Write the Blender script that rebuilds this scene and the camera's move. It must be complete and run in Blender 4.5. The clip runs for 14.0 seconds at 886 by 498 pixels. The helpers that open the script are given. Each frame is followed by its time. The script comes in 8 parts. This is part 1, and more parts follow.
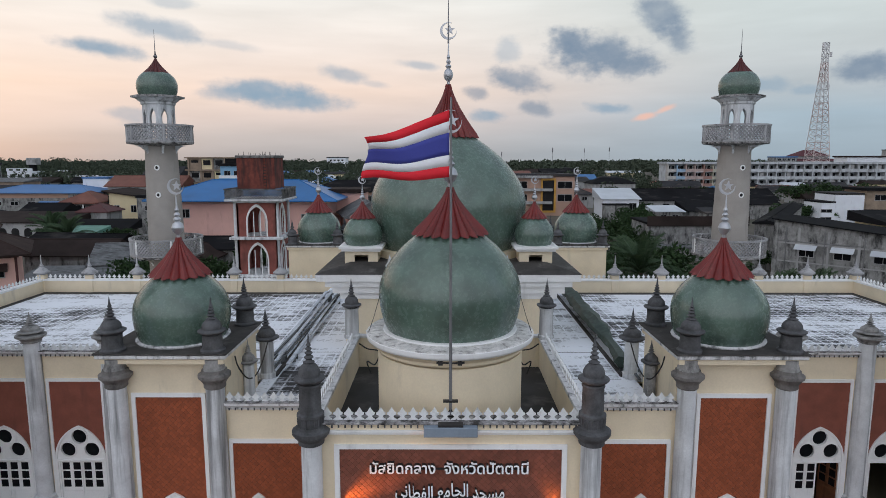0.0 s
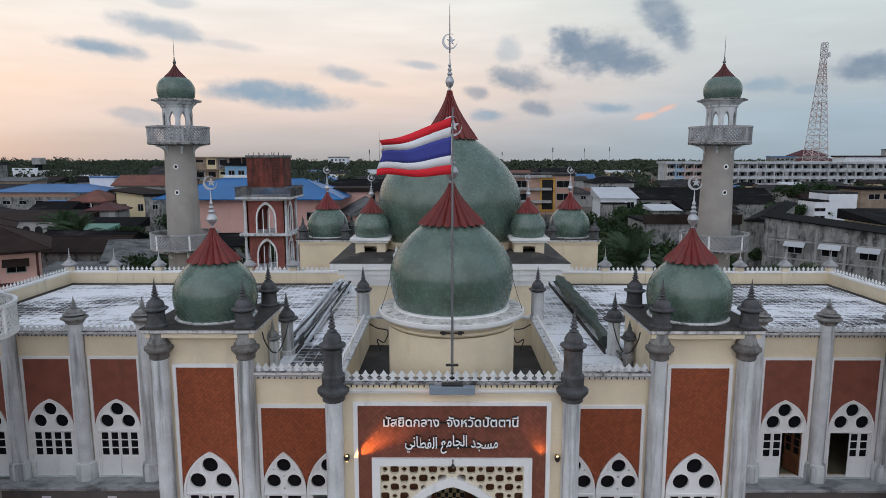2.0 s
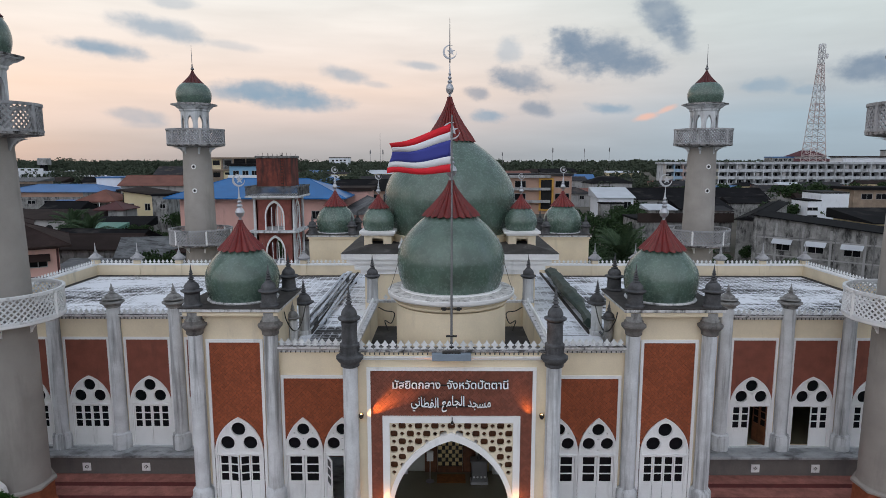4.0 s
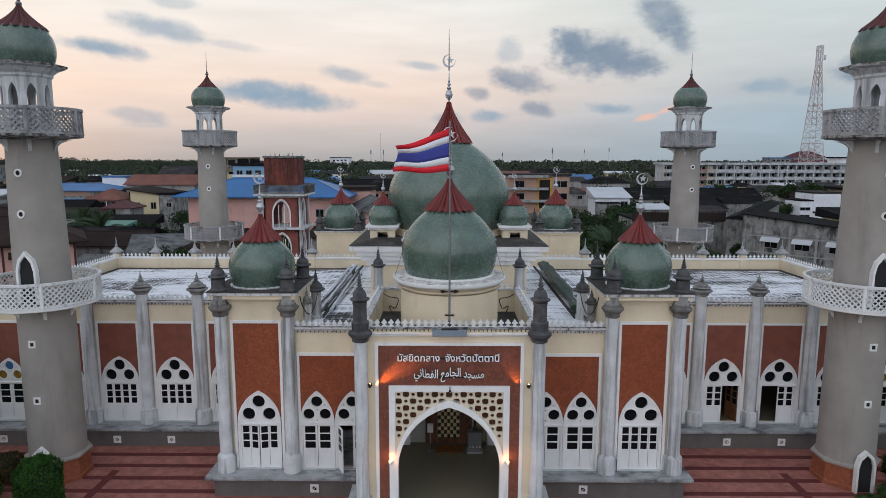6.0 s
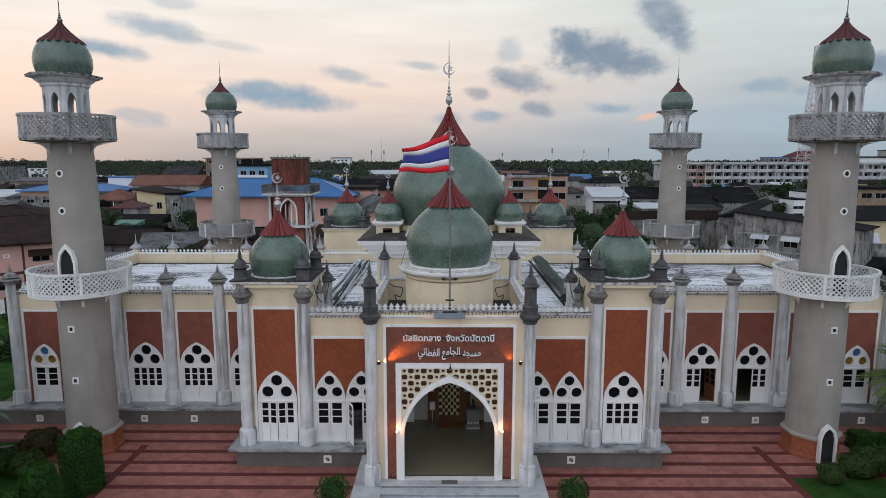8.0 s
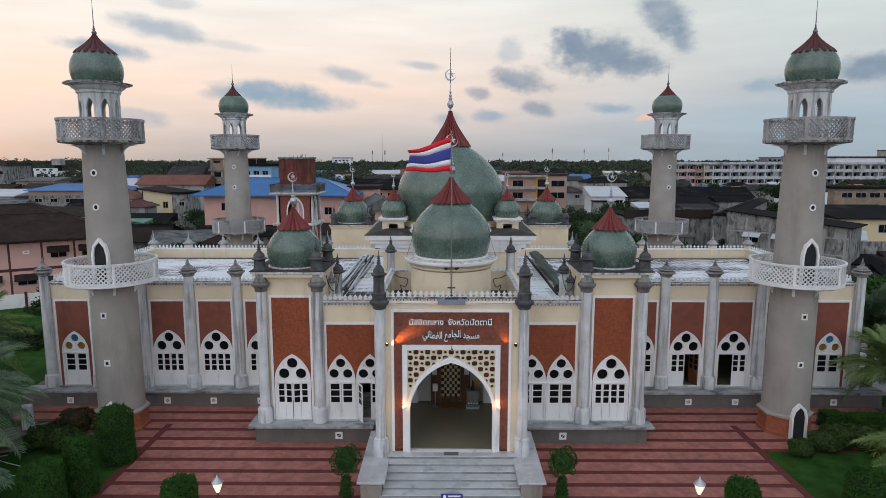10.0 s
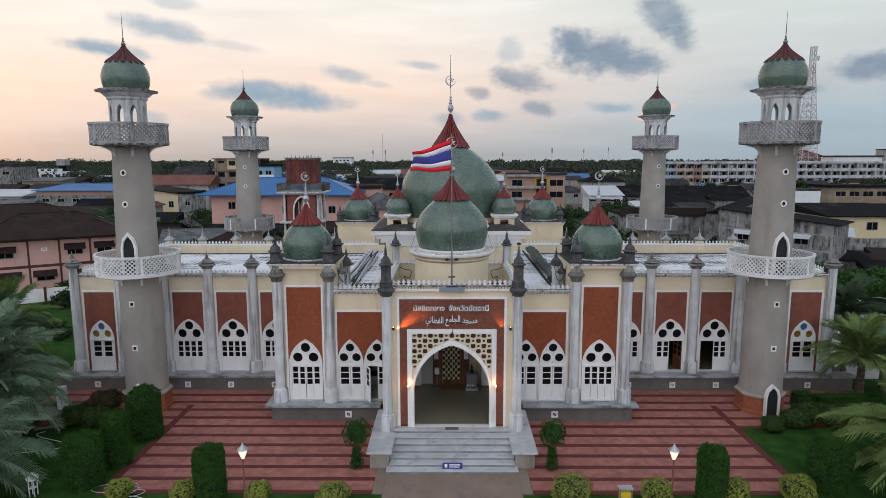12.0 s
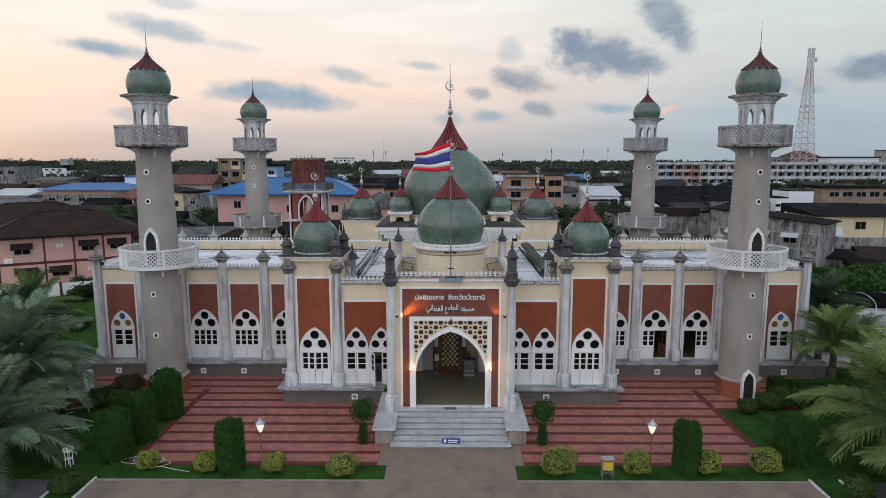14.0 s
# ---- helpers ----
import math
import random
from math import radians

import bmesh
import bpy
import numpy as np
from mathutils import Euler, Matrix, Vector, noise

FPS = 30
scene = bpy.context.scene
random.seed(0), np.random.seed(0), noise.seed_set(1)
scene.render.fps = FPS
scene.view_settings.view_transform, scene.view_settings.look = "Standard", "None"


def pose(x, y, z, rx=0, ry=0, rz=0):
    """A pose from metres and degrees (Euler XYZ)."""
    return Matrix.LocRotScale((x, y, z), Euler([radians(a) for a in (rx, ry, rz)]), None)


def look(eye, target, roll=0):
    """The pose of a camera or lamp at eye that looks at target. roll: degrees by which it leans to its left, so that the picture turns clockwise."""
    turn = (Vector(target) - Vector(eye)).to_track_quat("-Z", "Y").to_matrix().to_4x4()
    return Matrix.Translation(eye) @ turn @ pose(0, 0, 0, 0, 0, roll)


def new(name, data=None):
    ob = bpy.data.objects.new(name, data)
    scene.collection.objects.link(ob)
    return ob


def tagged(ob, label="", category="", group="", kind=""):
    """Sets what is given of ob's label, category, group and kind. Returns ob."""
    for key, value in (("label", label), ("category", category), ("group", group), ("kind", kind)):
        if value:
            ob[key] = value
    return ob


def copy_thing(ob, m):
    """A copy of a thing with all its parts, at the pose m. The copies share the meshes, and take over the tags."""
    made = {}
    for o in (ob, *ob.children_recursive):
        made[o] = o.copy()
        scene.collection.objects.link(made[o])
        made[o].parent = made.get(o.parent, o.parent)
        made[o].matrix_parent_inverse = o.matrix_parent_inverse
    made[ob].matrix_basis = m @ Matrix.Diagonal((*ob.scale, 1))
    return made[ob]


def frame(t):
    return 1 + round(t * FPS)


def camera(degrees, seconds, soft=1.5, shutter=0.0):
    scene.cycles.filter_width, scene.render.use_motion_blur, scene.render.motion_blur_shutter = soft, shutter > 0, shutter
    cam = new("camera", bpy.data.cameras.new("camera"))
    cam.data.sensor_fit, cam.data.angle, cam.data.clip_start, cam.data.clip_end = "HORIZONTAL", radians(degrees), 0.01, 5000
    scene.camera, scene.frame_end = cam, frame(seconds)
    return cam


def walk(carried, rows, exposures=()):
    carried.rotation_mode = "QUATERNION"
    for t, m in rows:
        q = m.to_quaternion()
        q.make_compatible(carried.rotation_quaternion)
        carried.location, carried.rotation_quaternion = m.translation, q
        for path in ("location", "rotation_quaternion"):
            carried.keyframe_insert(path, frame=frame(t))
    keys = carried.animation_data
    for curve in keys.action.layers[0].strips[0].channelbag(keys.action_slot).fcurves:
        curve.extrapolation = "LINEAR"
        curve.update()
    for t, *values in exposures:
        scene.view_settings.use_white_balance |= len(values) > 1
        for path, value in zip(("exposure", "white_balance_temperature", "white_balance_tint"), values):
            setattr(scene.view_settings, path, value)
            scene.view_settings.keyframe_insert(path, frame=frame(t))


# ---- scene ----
cam = camera(70.4, 14.0, soft=0.85)
PATH = [
    (0, (-0.151, -17.356, 17.906), (-0.159, -15.377, 17.619), -0.0),
    (0.5, (-0.187, -18.113, 17.913), (-0.195, -16.134, 17.625), 0.0),
    (1, (-0.226, -18.935, 17.915), (-0.235, -16.956, 17.628), -0.0),
    (1.5, (-0.215, -19.738, 17.915), (-0.225, -17.759, 17.627), -0.0),
    (2, (-0.208, -20.588, 17.914), (-0.218, -18.609, 17.626), 0.0),
    (2.5, (-0.2, -21.429, 17.883), (-0.21, -19.45, 17.597), -0.0),
    (3, (-0.206, -22.364, 17.892), (-0.217, -20.384, 17.606), -0.0),
    (5.5, (-0.15, -26.822, 17.925), (-0.162, -24.843, 17.638), 0.0),
    (6, (-0.131, -27.7, 17.935), (-0.143, -25.721, 17.649), 0.1),
    (6.5, (-0.123, -28.569, 17.95), (-0.135, -26.589, 17.664), 0.1),
    (7, (-0.112, -29.406, 17.98), (-0.124, -27.426, 17.693), 0.0),
    (7.5, (-0.145, -30.303, 18.01), (-0.157, -28.324, 17.724), 0.0),
    (8, (-0.137, -31.149, 18.012), (-0.15, -29.17, 17.726), 0.0),
    (10.5, (-0.224, -35.316, 18.073), (-0.239, -33.337, 17.787), -0.0),
    (11, (-0.229, -36.226, 18.099), (-0.244, -34.246, 17.812), -0.0),
    (11.5, (-0.222, -37.07, 18.113), (-0.238, -35.09, 17.826), -0.0),
    (12, (-0.231, -37.922, 18.114), (-0.247, -35.943, 17.827), -0.1),
    (12.5, (-0.251, -38.737, 18.153), (-0.267, -36.758, 17.866), -0.0),
    (13, (-0.23, -39.541, 18.122), (-0.246, -37.561, 17.836), -0.1),
    (13.5, (-0.192, -40.437, 18.12), (-0.208, -38.457, 17.835), -0.0),
    (14, (-0.179, -41.288, 18.157), (-0.195, -39.309, 17.871), -0.0),
]
walk(cam, [(t, look(eye, target, roll)) for t, eye, target, roll in PATH], [(0.0, -0.04, 6450, 10), (8.0, -0.03, 6500, 10), (10.5, 0.03, 6560, 10), (14.0, 0.05, 6620, 10)])

# ---- world: a clear dusk sky with scattered grey-blue clouds ----
PITCH = radians(-8.25)
FOCAL = 784 / math.tan(radians(70.4) / 2)


def sky_angles(px, py):
    """Bearing and elevation, in radians, of a place in the sky seen px across and py down the view."""
    v = Vector(((px - 784) / FOCAL, 1.0, (441 - py) / FOCAL))
    v.rotate(Euler((PITCH, 0, 0)))
    return math.atan2(v.x, v.y), math.atan2(v.z, math.hypot(v.x, v.y))


world = bpy.data.worlds.new("dusk_sky")
scene.world = world
world.use_nodes = True
wt = world.node_tree
wt.nodes.clear()


def wmath(op, a, b=None, c=None, clamp=False):
    n = wt.nodes.new("ShaderNodeMath")
    n.operation, n.use_clamp = op, clamp
    for i, v in enumerate((a, b, c)):
        if v is None:
            continue
        if isinstance(v, (int, float)):
            n.inputs[i].default_value = v
        else:
            wt.links.new(v, n.inputs[i])
    return n.outputs[0]


def wmix(fac, a, b):
    n = wt.nodes.new("ShaderNodeMix")
    n.data_type = "RGBA"
    for i, v in ((0, fac), (6, a), (7, b)):
        if isinstance(v, (int, float)):
            n.inputs[i].default_value = v
        elif isinstance(v, tuple):
            n.inputs[i].default_value = (*v, 1)
        else:
            wt.links.new(v, n.inputs[i])
    return n.outputs[2]


def wramp(fac, stops):
    n = wt.nodes.new("ShaderNodeValToRGB")
    el = n.color_ramp.elements
    while len(el) < len(stops):
        el.new(0.5)
    for e, (p, c) in zip(el, stops):
        e.position, e.color = p, (*c, 1)
    wt.links.new(fac, n.inputs[0])
    return n.outputs[0]


coord = wt.nodes.new("ShaderNodeTexCoord")
sep = wt.nodes.new("ShaderNodeSeparateXYZ")
wt.links.new(coord.outputs["Generated"], sep.inputs[0])
bearing = wmath("ARCTAN2", sep.outputs[0], sep.outputs[1])
height = wmath("ARCSINE", sep.outputs[2])
up = wmath("MULTIPLY_ADD", height, 1 / 0.5, 0.1, clamp=True)
warm = wramp(up, [(0.0, (0.38, 0.38, 0.38)), (0.11, (0.45, 0.455, 0.47)), (0.165, (0.60, 0.565, 0.565)), (0.22, (0.80, 0.68, 0.64)), (0.30, (0.98, 0.785, 0.68)),
                  (0.42, (1.0, 0.885, 0.81)), (0.58, (0.985, 0.96, 0.905)), (1.0, (0.48, 0.54, 0.64))])
cool = wramp(up, [(0.0, (0.30, 0.33, 0.37)), (0.11, (0.38, 0.475, 0.55)), (0.22, (0.43, 0.545, 0.635)), (0.29, (0.54, 0.60, 0.645)), (0.36, (0.62, 0.665, 0.685)),
                  (0.48, (0.68, 0.745, 0.745)), (0.62, (0.70, 0.78, 0.775)), (1.0, (0.42, 0.50, 0.60))])
side = wt.nodes.new("ShaderNodeMapRange")
side.interpolation_type = "SMOOTHSTEP"
side.inputs[1].default_value, side.inputs[2].default_value = -0.14, 0.52
wt.links.new(bearing, side.inputs[0])
behind = wmath("MULTIPLY_ADD", sep.outputs[1], -1.0, 0.2, clamp=True)
clear = wmix(side.outputs[0], warm, cool)
clear = wmix(wmath("MULTIPLY", behind, 0.85), clear, (1.02, 1.09, 1.24))

plane = wt.nodes.new("ShaderNodeCombineXYZ")
wt.links.new(bearing, plane.inputs[0])
wt.links.new(wmath("MULTIPLY", height, 1.35), plane.inputs[1])


def wnoise(scale, detail, rough=0.55):
    n = wt.nodes.new("ShaderNodeTexNoise")
    n.inputs["Scale"].default_value, n.inputs["Detail"].default_value, n.inputs["Roughness"].default_value = scale, detail, rough
    wt.links.new(plane.outputs[0], n.inputs["Vector"])
    return n.outputs["Fac"]


puff = wnoise(30, 9, 0.60)
wisp = wnoise(11, 5)
streak = wt.nodes.new("ShaderNodeCombineXYZ")
wt.links.new(bearing, streak.inputs[0])
wt.links.new(wmath("MULTIPLY", height, 7.0), streak.inputs[1])
veil = wt.nodes.new("ShaderNodeTexNoise")
veil.inputs["Scale"].default_value, veil.inputs["Detail"].default_value = 5.0, 5
wt.links.new(streak.outputs[0], veil.inputs["Vector"])
thin = wt.nodes.new("ShaderNodeVectorMath")
thin.operation = "SCALE"
wt.links.new(clear, thin.inputs[0])
wt.links.new(wmath("MULTIPLY_ADD", veil.outputs["Fac"], 0.30, 0.85), thin.inputs[3])
clear = thin.outputs[0]
torn = wmath("MULTIPLY_ADD", puff, 1.9, wmath("MULTIPLY_ADD", wisp, 1.6, -1.72))
body = wmath("MULTIPLY_ADD", wnoise(20, 6), 0.9, 0.52, clamp=True)


def cloud(sky, px, py, w, h, tilt, tone, dense, ragged):
    """One bank of cloud, w by h, leaning by tilt, laid over the sky."""
    b0, e0 = sky_angles(px, py)
    u = wmath("SUBTRACT", bearing, b0)
    v = wmath("SUBTRACT", height, e0)
    v = wmath("MULTIPLY_ADD", u, tilt, v)
    du = wmath("MULTIPLY", u, FOCAL / w)
    dv = wmath("MULTIPLY", v, FOCAL / h)
    d = wmath("SQRT", wmath("ADD", wmath("MULTIPLY", du, du), wmath("MULTIPLY", dv, dv)))
    m = wmath("MULTIPLY_ADD", torn, ragged, wmath("MULTIPLY_ADD", d, -1.0, 1.0))
    s = wt.nodes.new("ShaderNodeMapRange")
    s.interpolation_type = "SMOOTHSTEP"
    s.inputs[1].default_value, s.inputs[2].default_value = -0.14, 0.70
    wt.links.new(m, s.inputs[0])
    return wmix(wmath("MULTIPLY", wmath("MULTIPLY", s.outputs[0], body), dense), sky, tone)


SLATE, BLUE, ROSE = (0.22, 0.30, 0.41), (0.26, 0.40, 0.54), (0.98, 0.58, 0.46)
for px, py, w, h, tilt, tone, dense in [
        (1056, 98, 98, 40, 0.14, SLATE, 0.92), (1010, 78, 50, 30, 0.15, SLATE, 0.8), (1105, 118, 50, 22, 0.0, SLATE, 0.8), (1165, 28, 50, 32, 0.45, SLATE, 0.82), (1196, 64, 30, 30, 0.4, SLATE, 0.78),
        (910, 142, 58, 25, 0.14, SLATE, 0.85), (942, 193, 32, 18, 0.15, SLATE, 0.75), (838, 165, 27, 13, 0.1, SLATE, 0.65), (893, 90, 26, 24, 0.0, BLUE, 0.4),
        (858, 206, 32, 12, 0.0, BLUE, 0.8), (785, 212, 32, 16, 0.0, BLUE, 0.55), (455, 160, 100, 20, 0.06, BLUE, 0.9), (520, 180, 95, 20, 0.03, BLUE, 0.9), (400, 165, 60, 14, 0.0, BLUE, 0.6),
        (180, 86, 74, 15, 0.1, BLUE, 0.95), (275, 50, 84, 20, 0.14, BLUE, 0.72), (390, 78, 60, 9, 0.1, BLUE, 0.3), (605, 132, 48, 15, 0.2, BLUE, 0.6), (660, 150, 30, 8, 0.1, BLUE, 0.35),
        (232, 203, 50, 13, 0.1, BLUE, 0.6), (250, 220, 40, 8, 0.0, BLUE, 0.35), (740, 116, 45, 9, 0.1, BLUE, 0.5), (1530, 120, 50, 28, 0.12, SLATE, 0.9),
        (1072, 192, 40, 11, 0.15, BLUE, 0.75), (1140, 206, 24, 7, -0.2, ROSE, 0.8), (1172, 194, 18, 6, -0.35, ROSE, 0.7), (1340, 152, 52, 13, 0.05, BLUE, 0.6), (1420, 160, 24, 8, 0.0, BLUE, 0.5),
        (300, 5, 40, 9, 0.0, BLUE, 0.4)]:
    clear = cloud(clear, px, py, w, h, tilt, tone, dense, 0.5 if px < 800 else 0.72)

air = wt.nodes.new("ShaderNodeTexSky")
air.sky_type, air.sun_disc, air.sun_elevation, air.sun_rotation = "NISHITA", False, radians(3), radians(-40)
glow = wt.nodes.new("ShaderNodeVectorMath")
glow.operation = "SCALE"
glow.inputs[3].default_value = 0.007
wt.links.new(air.outputs[0], glow.inputs[0])
both = wt.nodes.new("ShaderNodeVectorMath")
both.operation = "ADD"
wt.links.new(glow.outputs[0], both.inputs[0])
wt.links.new(clear, both.inputs[1])
sky = wt.nodes.new("ShaderNodeBackground")
sky.inputs[1].default_value = 0.92
wt.links.new(both.outputs[0], sky.inputs[0])
wout = wt.nodes.new("ShaderNodeOutputWorld")
wt.links.new(sky.outputs[0], wout.inputs[0])

sun = new("sun", bpy.data.lights.new("sun", "SUN"))
sun.data.energy, sun.data.angle, sun.data.color = 0.50, radians(110), (1.0, 0.93, 0.86)
sun.matrix_world = look((0, 0, 0), (0.50, 0.80, -0.30))
scene.view_settings.exposure = 0.0

# ---- materials ----


def material(name, base, rough=0.7, metal=0.0, var=0.15, scale=0.6, fine=14.0, bump=0.15, stain=None, amount=0.0, stain_scale=(1.2, 1.2, 0.25), piece=0.0, island=False, spec=0.4):
    """A surface: its base colour, broken up by broad and fine noise, with stains that run down it, and a fine relief."""
    m = bpy.data.materials.new(name)
    m.use_nodes = True
    t = m.node_tree
    bsdf = t.nodes["Principled BSDF"]
    geo = t.nodes.new("ShaderNodeNewGeometry")
    pos = geo.outputs["Position"]

    def noise_of(s, detail, rgh=0.55, vec=pos):
        n = t.nodes.new("ShaderNodeTexNoise")
        n.inputs["Scale"].default_value, n.inputs["Detail"].default_value, n.inputs["Roughness"].default_value = s, detail, rgh
        t.links.new(vec, n.inputs["Vector"])
        return n.outputs["Fac"]

    def span(fac, lo, hi, a, b):
        n = t.nodes.new("ShaderNodeMapRange")
        n.inputs[1].default_value, n.inputs[2].default_value, n.inputs[3].default_value, n.inputs[4].default_value = lo, hi, a, b
        t.links.new(fac, n.inputs[0])
        return n.outputs[0]

    def times(a, b):
        n = t.nodes.new("ShaderNodeMath")
        n.operation = "MULTIPLY"
        t.links.new(a, n.inputs[0])
        t.links.new(b, n.inputs[1])
        return n.outputs[0]

    def mixed(fac, a, b):
        n = t.nodes.new("ShaderNodeMix")
        n.data_type = "RGBA"
        for i, v in ((0, fac), (6, a), (7, b)):
            if isinstance(v, tuple):
                n.inputs[i].default_value = (*v, 1)
            else:
                t.links.new(v, n.inputs[i])
        return n.outputs[2]

    broad = noise_of(scale, 5)
    grain = noise_of(fine, 3, 0.7)
    shade = times(span(broad, 0.3, 0.7, 1 - var, 1 + var), span(grain, 0.3, 0.7, 1 - var * 0.5, 1 + var * 0.5))
    if piece:
        if island:
            rnd = geo.outputs["Random Per Island"]
        else:
            rnd = t.nodes.new("ShaderNodeObjectInfo").outputs["Random"]
        shade = times(shade, span(rnd, 0, 1, 1 - piece, 1 + piece))
    tone = t.nodes.new("ShaderNodeVectorMath")
    tone.operation = "SCALE"
    tone.inputs[0].default_value = base
    t.links.new(shade, tone.inputs[3])
    col = tone.outputs[0]
    if stain:
        mp = t.nodes.new("ShaderNodeMapping")
        mp.inputs["Scale"].default_value = stain_scale
        t.links.new(pos, mp.inputs[0])
        s = noise_of(1.0, 7, 0.62, mp.outputs[0])
        col = mixed(span(s, 0.62 - 0.22 * amount, 0.80 - 0.22 * amount, 0.0, min(1.0, 0.35 + amount)), col, stain)
    t.links.new(col, bsdf.inputs["Base Color"])
    bsdf.inputs["Metallic"].default_value = metal
    bsdf.inputs["Specular IOR Level"].default_value = spec
    t.links.new(span(grain, 0.2, 0.8, max(0.03, rough - 0.08), min(1.0, rough + 0.08)), bsdf.inputs["Roughness"])
    if bump:
        b = t.nodes.new("ShaderNodeBump")
        b.inputs["Strength"].default_value, b.inputs["Distance"].default_value = bump, 0.02
        t.links.new(grain, b.inputs["Height"])
        t.links.new(b.outputs[0], bsdf.inputs["Normal"])
    return m


def glowing(name, color, strength):
    m = bpy.data.materials.new(name)
    m.use_nodes = True
    b = m.node_tree.nodes["Principled BSDF"]
    b.inputs["Base Color"].default_value = (*color, 1)
    b.inputs["Emission Color"].default_value, b.inputs["Emission Strength"].default_value = (*color, 1), strength
    return m


GRIME = (0.05, 0.05, 0.05)
CREAM = material("cream_paint", (0.76, 0.655, 0.485), 0.8, var=0.08, stain=(0.33, 0.29, 0.23), amount=0.12)
WHITE = material("white_paint", (0.82, 0.82, 0.82), 0.7, var=0.06, stain=(0.30, 0.30, 0.30), amount=0.15)
PALE = material("weathered_white_column", (0.63, 0.645, 0.665), 0.75, var=0.14, scale=1.2, stain=(0.20, 0.205, 0.21), amount=0.6, stain_scale=(2.6, 2.6, 0.16))
DARKSTONE = material("dark_weathered_plaster", (0.086, 0.087, 0.092), 0.9, var=0.4, scale=2.5, bump=0.4, stain=(0.035, 0.035, 0.035), amount=0.4)
GREYKNOB = material("weathered_grey_plaster", (0.27, 0.265, 0.26), 0.9, var=0.3, scale=2.5, bump=0.4, stain=(0.06, 0.06, 0.06), amount=0.5, stain_scale=(3, 3, 1.5))
MIDKNOB = material("brown_grey_plaster", (0.165, 0.155, 0.148), 0.9, var=0.3, scale=2.5, bump=0.4, stain=(0.05, 0.048, 0.046), amount=0.45, stain_scale=(3, 3, 1.5))
TOPPED = material("sooty_white_plaster", (0.66, 0.66, 0.67), 0.85, var=0.15, scale=2, stain=GRIME, amount=0.5, stain_scale=(3.5, 3.5, 1.2))
SOOT = material("black_stained_ledge", (0.34, 0.33, 0.33), 0.9, var=0.4, scale=3, fine=12, bump=0.4, stain=(0.035, 0.033, 0.032), amount=0.85, stain_scale=(3.2, 3.2, 3.2))
DOMEGREEN = material("green_dome_glaze", (0.090, 0.140, 0.112), 0.26, var=0.30, scale=1.3, fine=7, bump=0.06, stain=(0.13, 0.185, 0.175), amount=0.35, stain_scale=(0.9, 0.9, 0.5), spec=0.75)
CAPRED = material("oxide_red_metal_cap", (0.165, 0.020, 0.018), 0.36, var=0.2, scale=1.5, stain=(0.30, 0.10, 0.08), amount=0.2, stain_scale=(3, 3, 0.6))
REDPANEL = material("red_brown_tile", (0.215, 0.072, 0.046), 0.6, var=0.12, scale=1.0, piece=0.17, island=True, bump=0.2)
REDTILE = material("red_diamond_tile", (0.29, 0.074, 0.029), 0.55, var=0.12, piece=0.16)
REDCOURSE = material("red_diamond_tile_course", (0.29, 0.074, 0.029), 0.55, var=0.12, piece=0.16, island=True)
REDGROUT = material("dark_red_joint", (0.10, 0.030, 0.018), 0.9)
WINGRED = material("dull_red_wall", (0.235, 0.075, 0.050), 0.7, var=0.14, scale=1.6, stain=(0.09, 0.04, 0.035), amount=0.25)
SHAFT = material("grey_washed_stone_plaster", (0.34, 0.315, 0.29), 0.9, var=0.11, scale=0.7, fine=30, bump=0.35, stain=(0.22, 0.20, 0.185), amount=0.3, stain_scale=(0.9, 0.9, 0.15))
LATTICE = material("white_lattice", (0.74, 0.75, 0.76), 0.75, var=0.12, stain=(0.2, 0.2, 0.2), amount=0.3, stain_scale=(3, 3, 2))
GREYLATTICE = material("grey_weathered_lattice", (0.36, 0.36, 0.37), 0.85, var=0.2, stain=(0.11, 0.11, 0.11), amount=0.5, stain_scale=(2, 2, 1))
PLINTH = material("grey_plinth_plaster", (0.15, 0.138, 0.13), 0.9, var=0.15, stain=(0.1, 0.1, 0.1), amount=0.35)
MARBLE = material("grey_white_marble", (0.50, 0.52, 0.54), 0.35, var=0.2, scale=0.9, stain=(0.22, 0.23, 0.25), amount=0.4, stain_scale=(1.1, 1.1, 1.1))
LEDGE = material("grimy_marble_ledge", (0.34, 0.355, 0.37), 0.5, var=0.25, scale=1.1, stain=(0.085, 0.085, 0.088), amount=0.65, stain_scale=(0.9, 1.6, 1.1))
BLACKROOF = material("blackened_roof", (0.050, 0.046, 0.043), 0.9, var=0.4, scale=1.5, stain=(0.25, 0.24, 0.23), amount=0.2, stain_scale=(1, 1, 1))
COURT = material("dark_court_floor", (0.038, 0.036, 0.035), 0.8, var=0.4, stain=(0.14, 0.13, 0.12), amount=0.3, stain_scale=(0.8, 0.8, 1))
SILVER = material("silver_paint", (0.50, 0.51, 0.54), 0.38, metal=0.65, var=0.1)
PEWTER = material("dull_grey_metal", (0.22, 0.22, 0.23), 0.5, metal=0.5)
IRON = material("dark_iron", (0.035, 0.033, 0.032), 0.6, metal=0.3)
WOOD = material("red_brown_wood", (0.14, 0.055, 0.025), 0.5, var=0.3, scale=3, stain=(0.05, 0.02, 0.012), amount=0.4, stain_scale=(8, 8, 0.8))
FLOORTILE = material("polished_beige_floor", (0.21, 0.19, 0.132), 0.18, var=0.06, scale=0.5)
GOLD = material("gold_tile", (0.62, 0.50, 0.26), 0.4, metal=0.1, piece=0.15, island=True)
INK = material("black_paint", (0.015, 0.014, 0.013), 0.5)
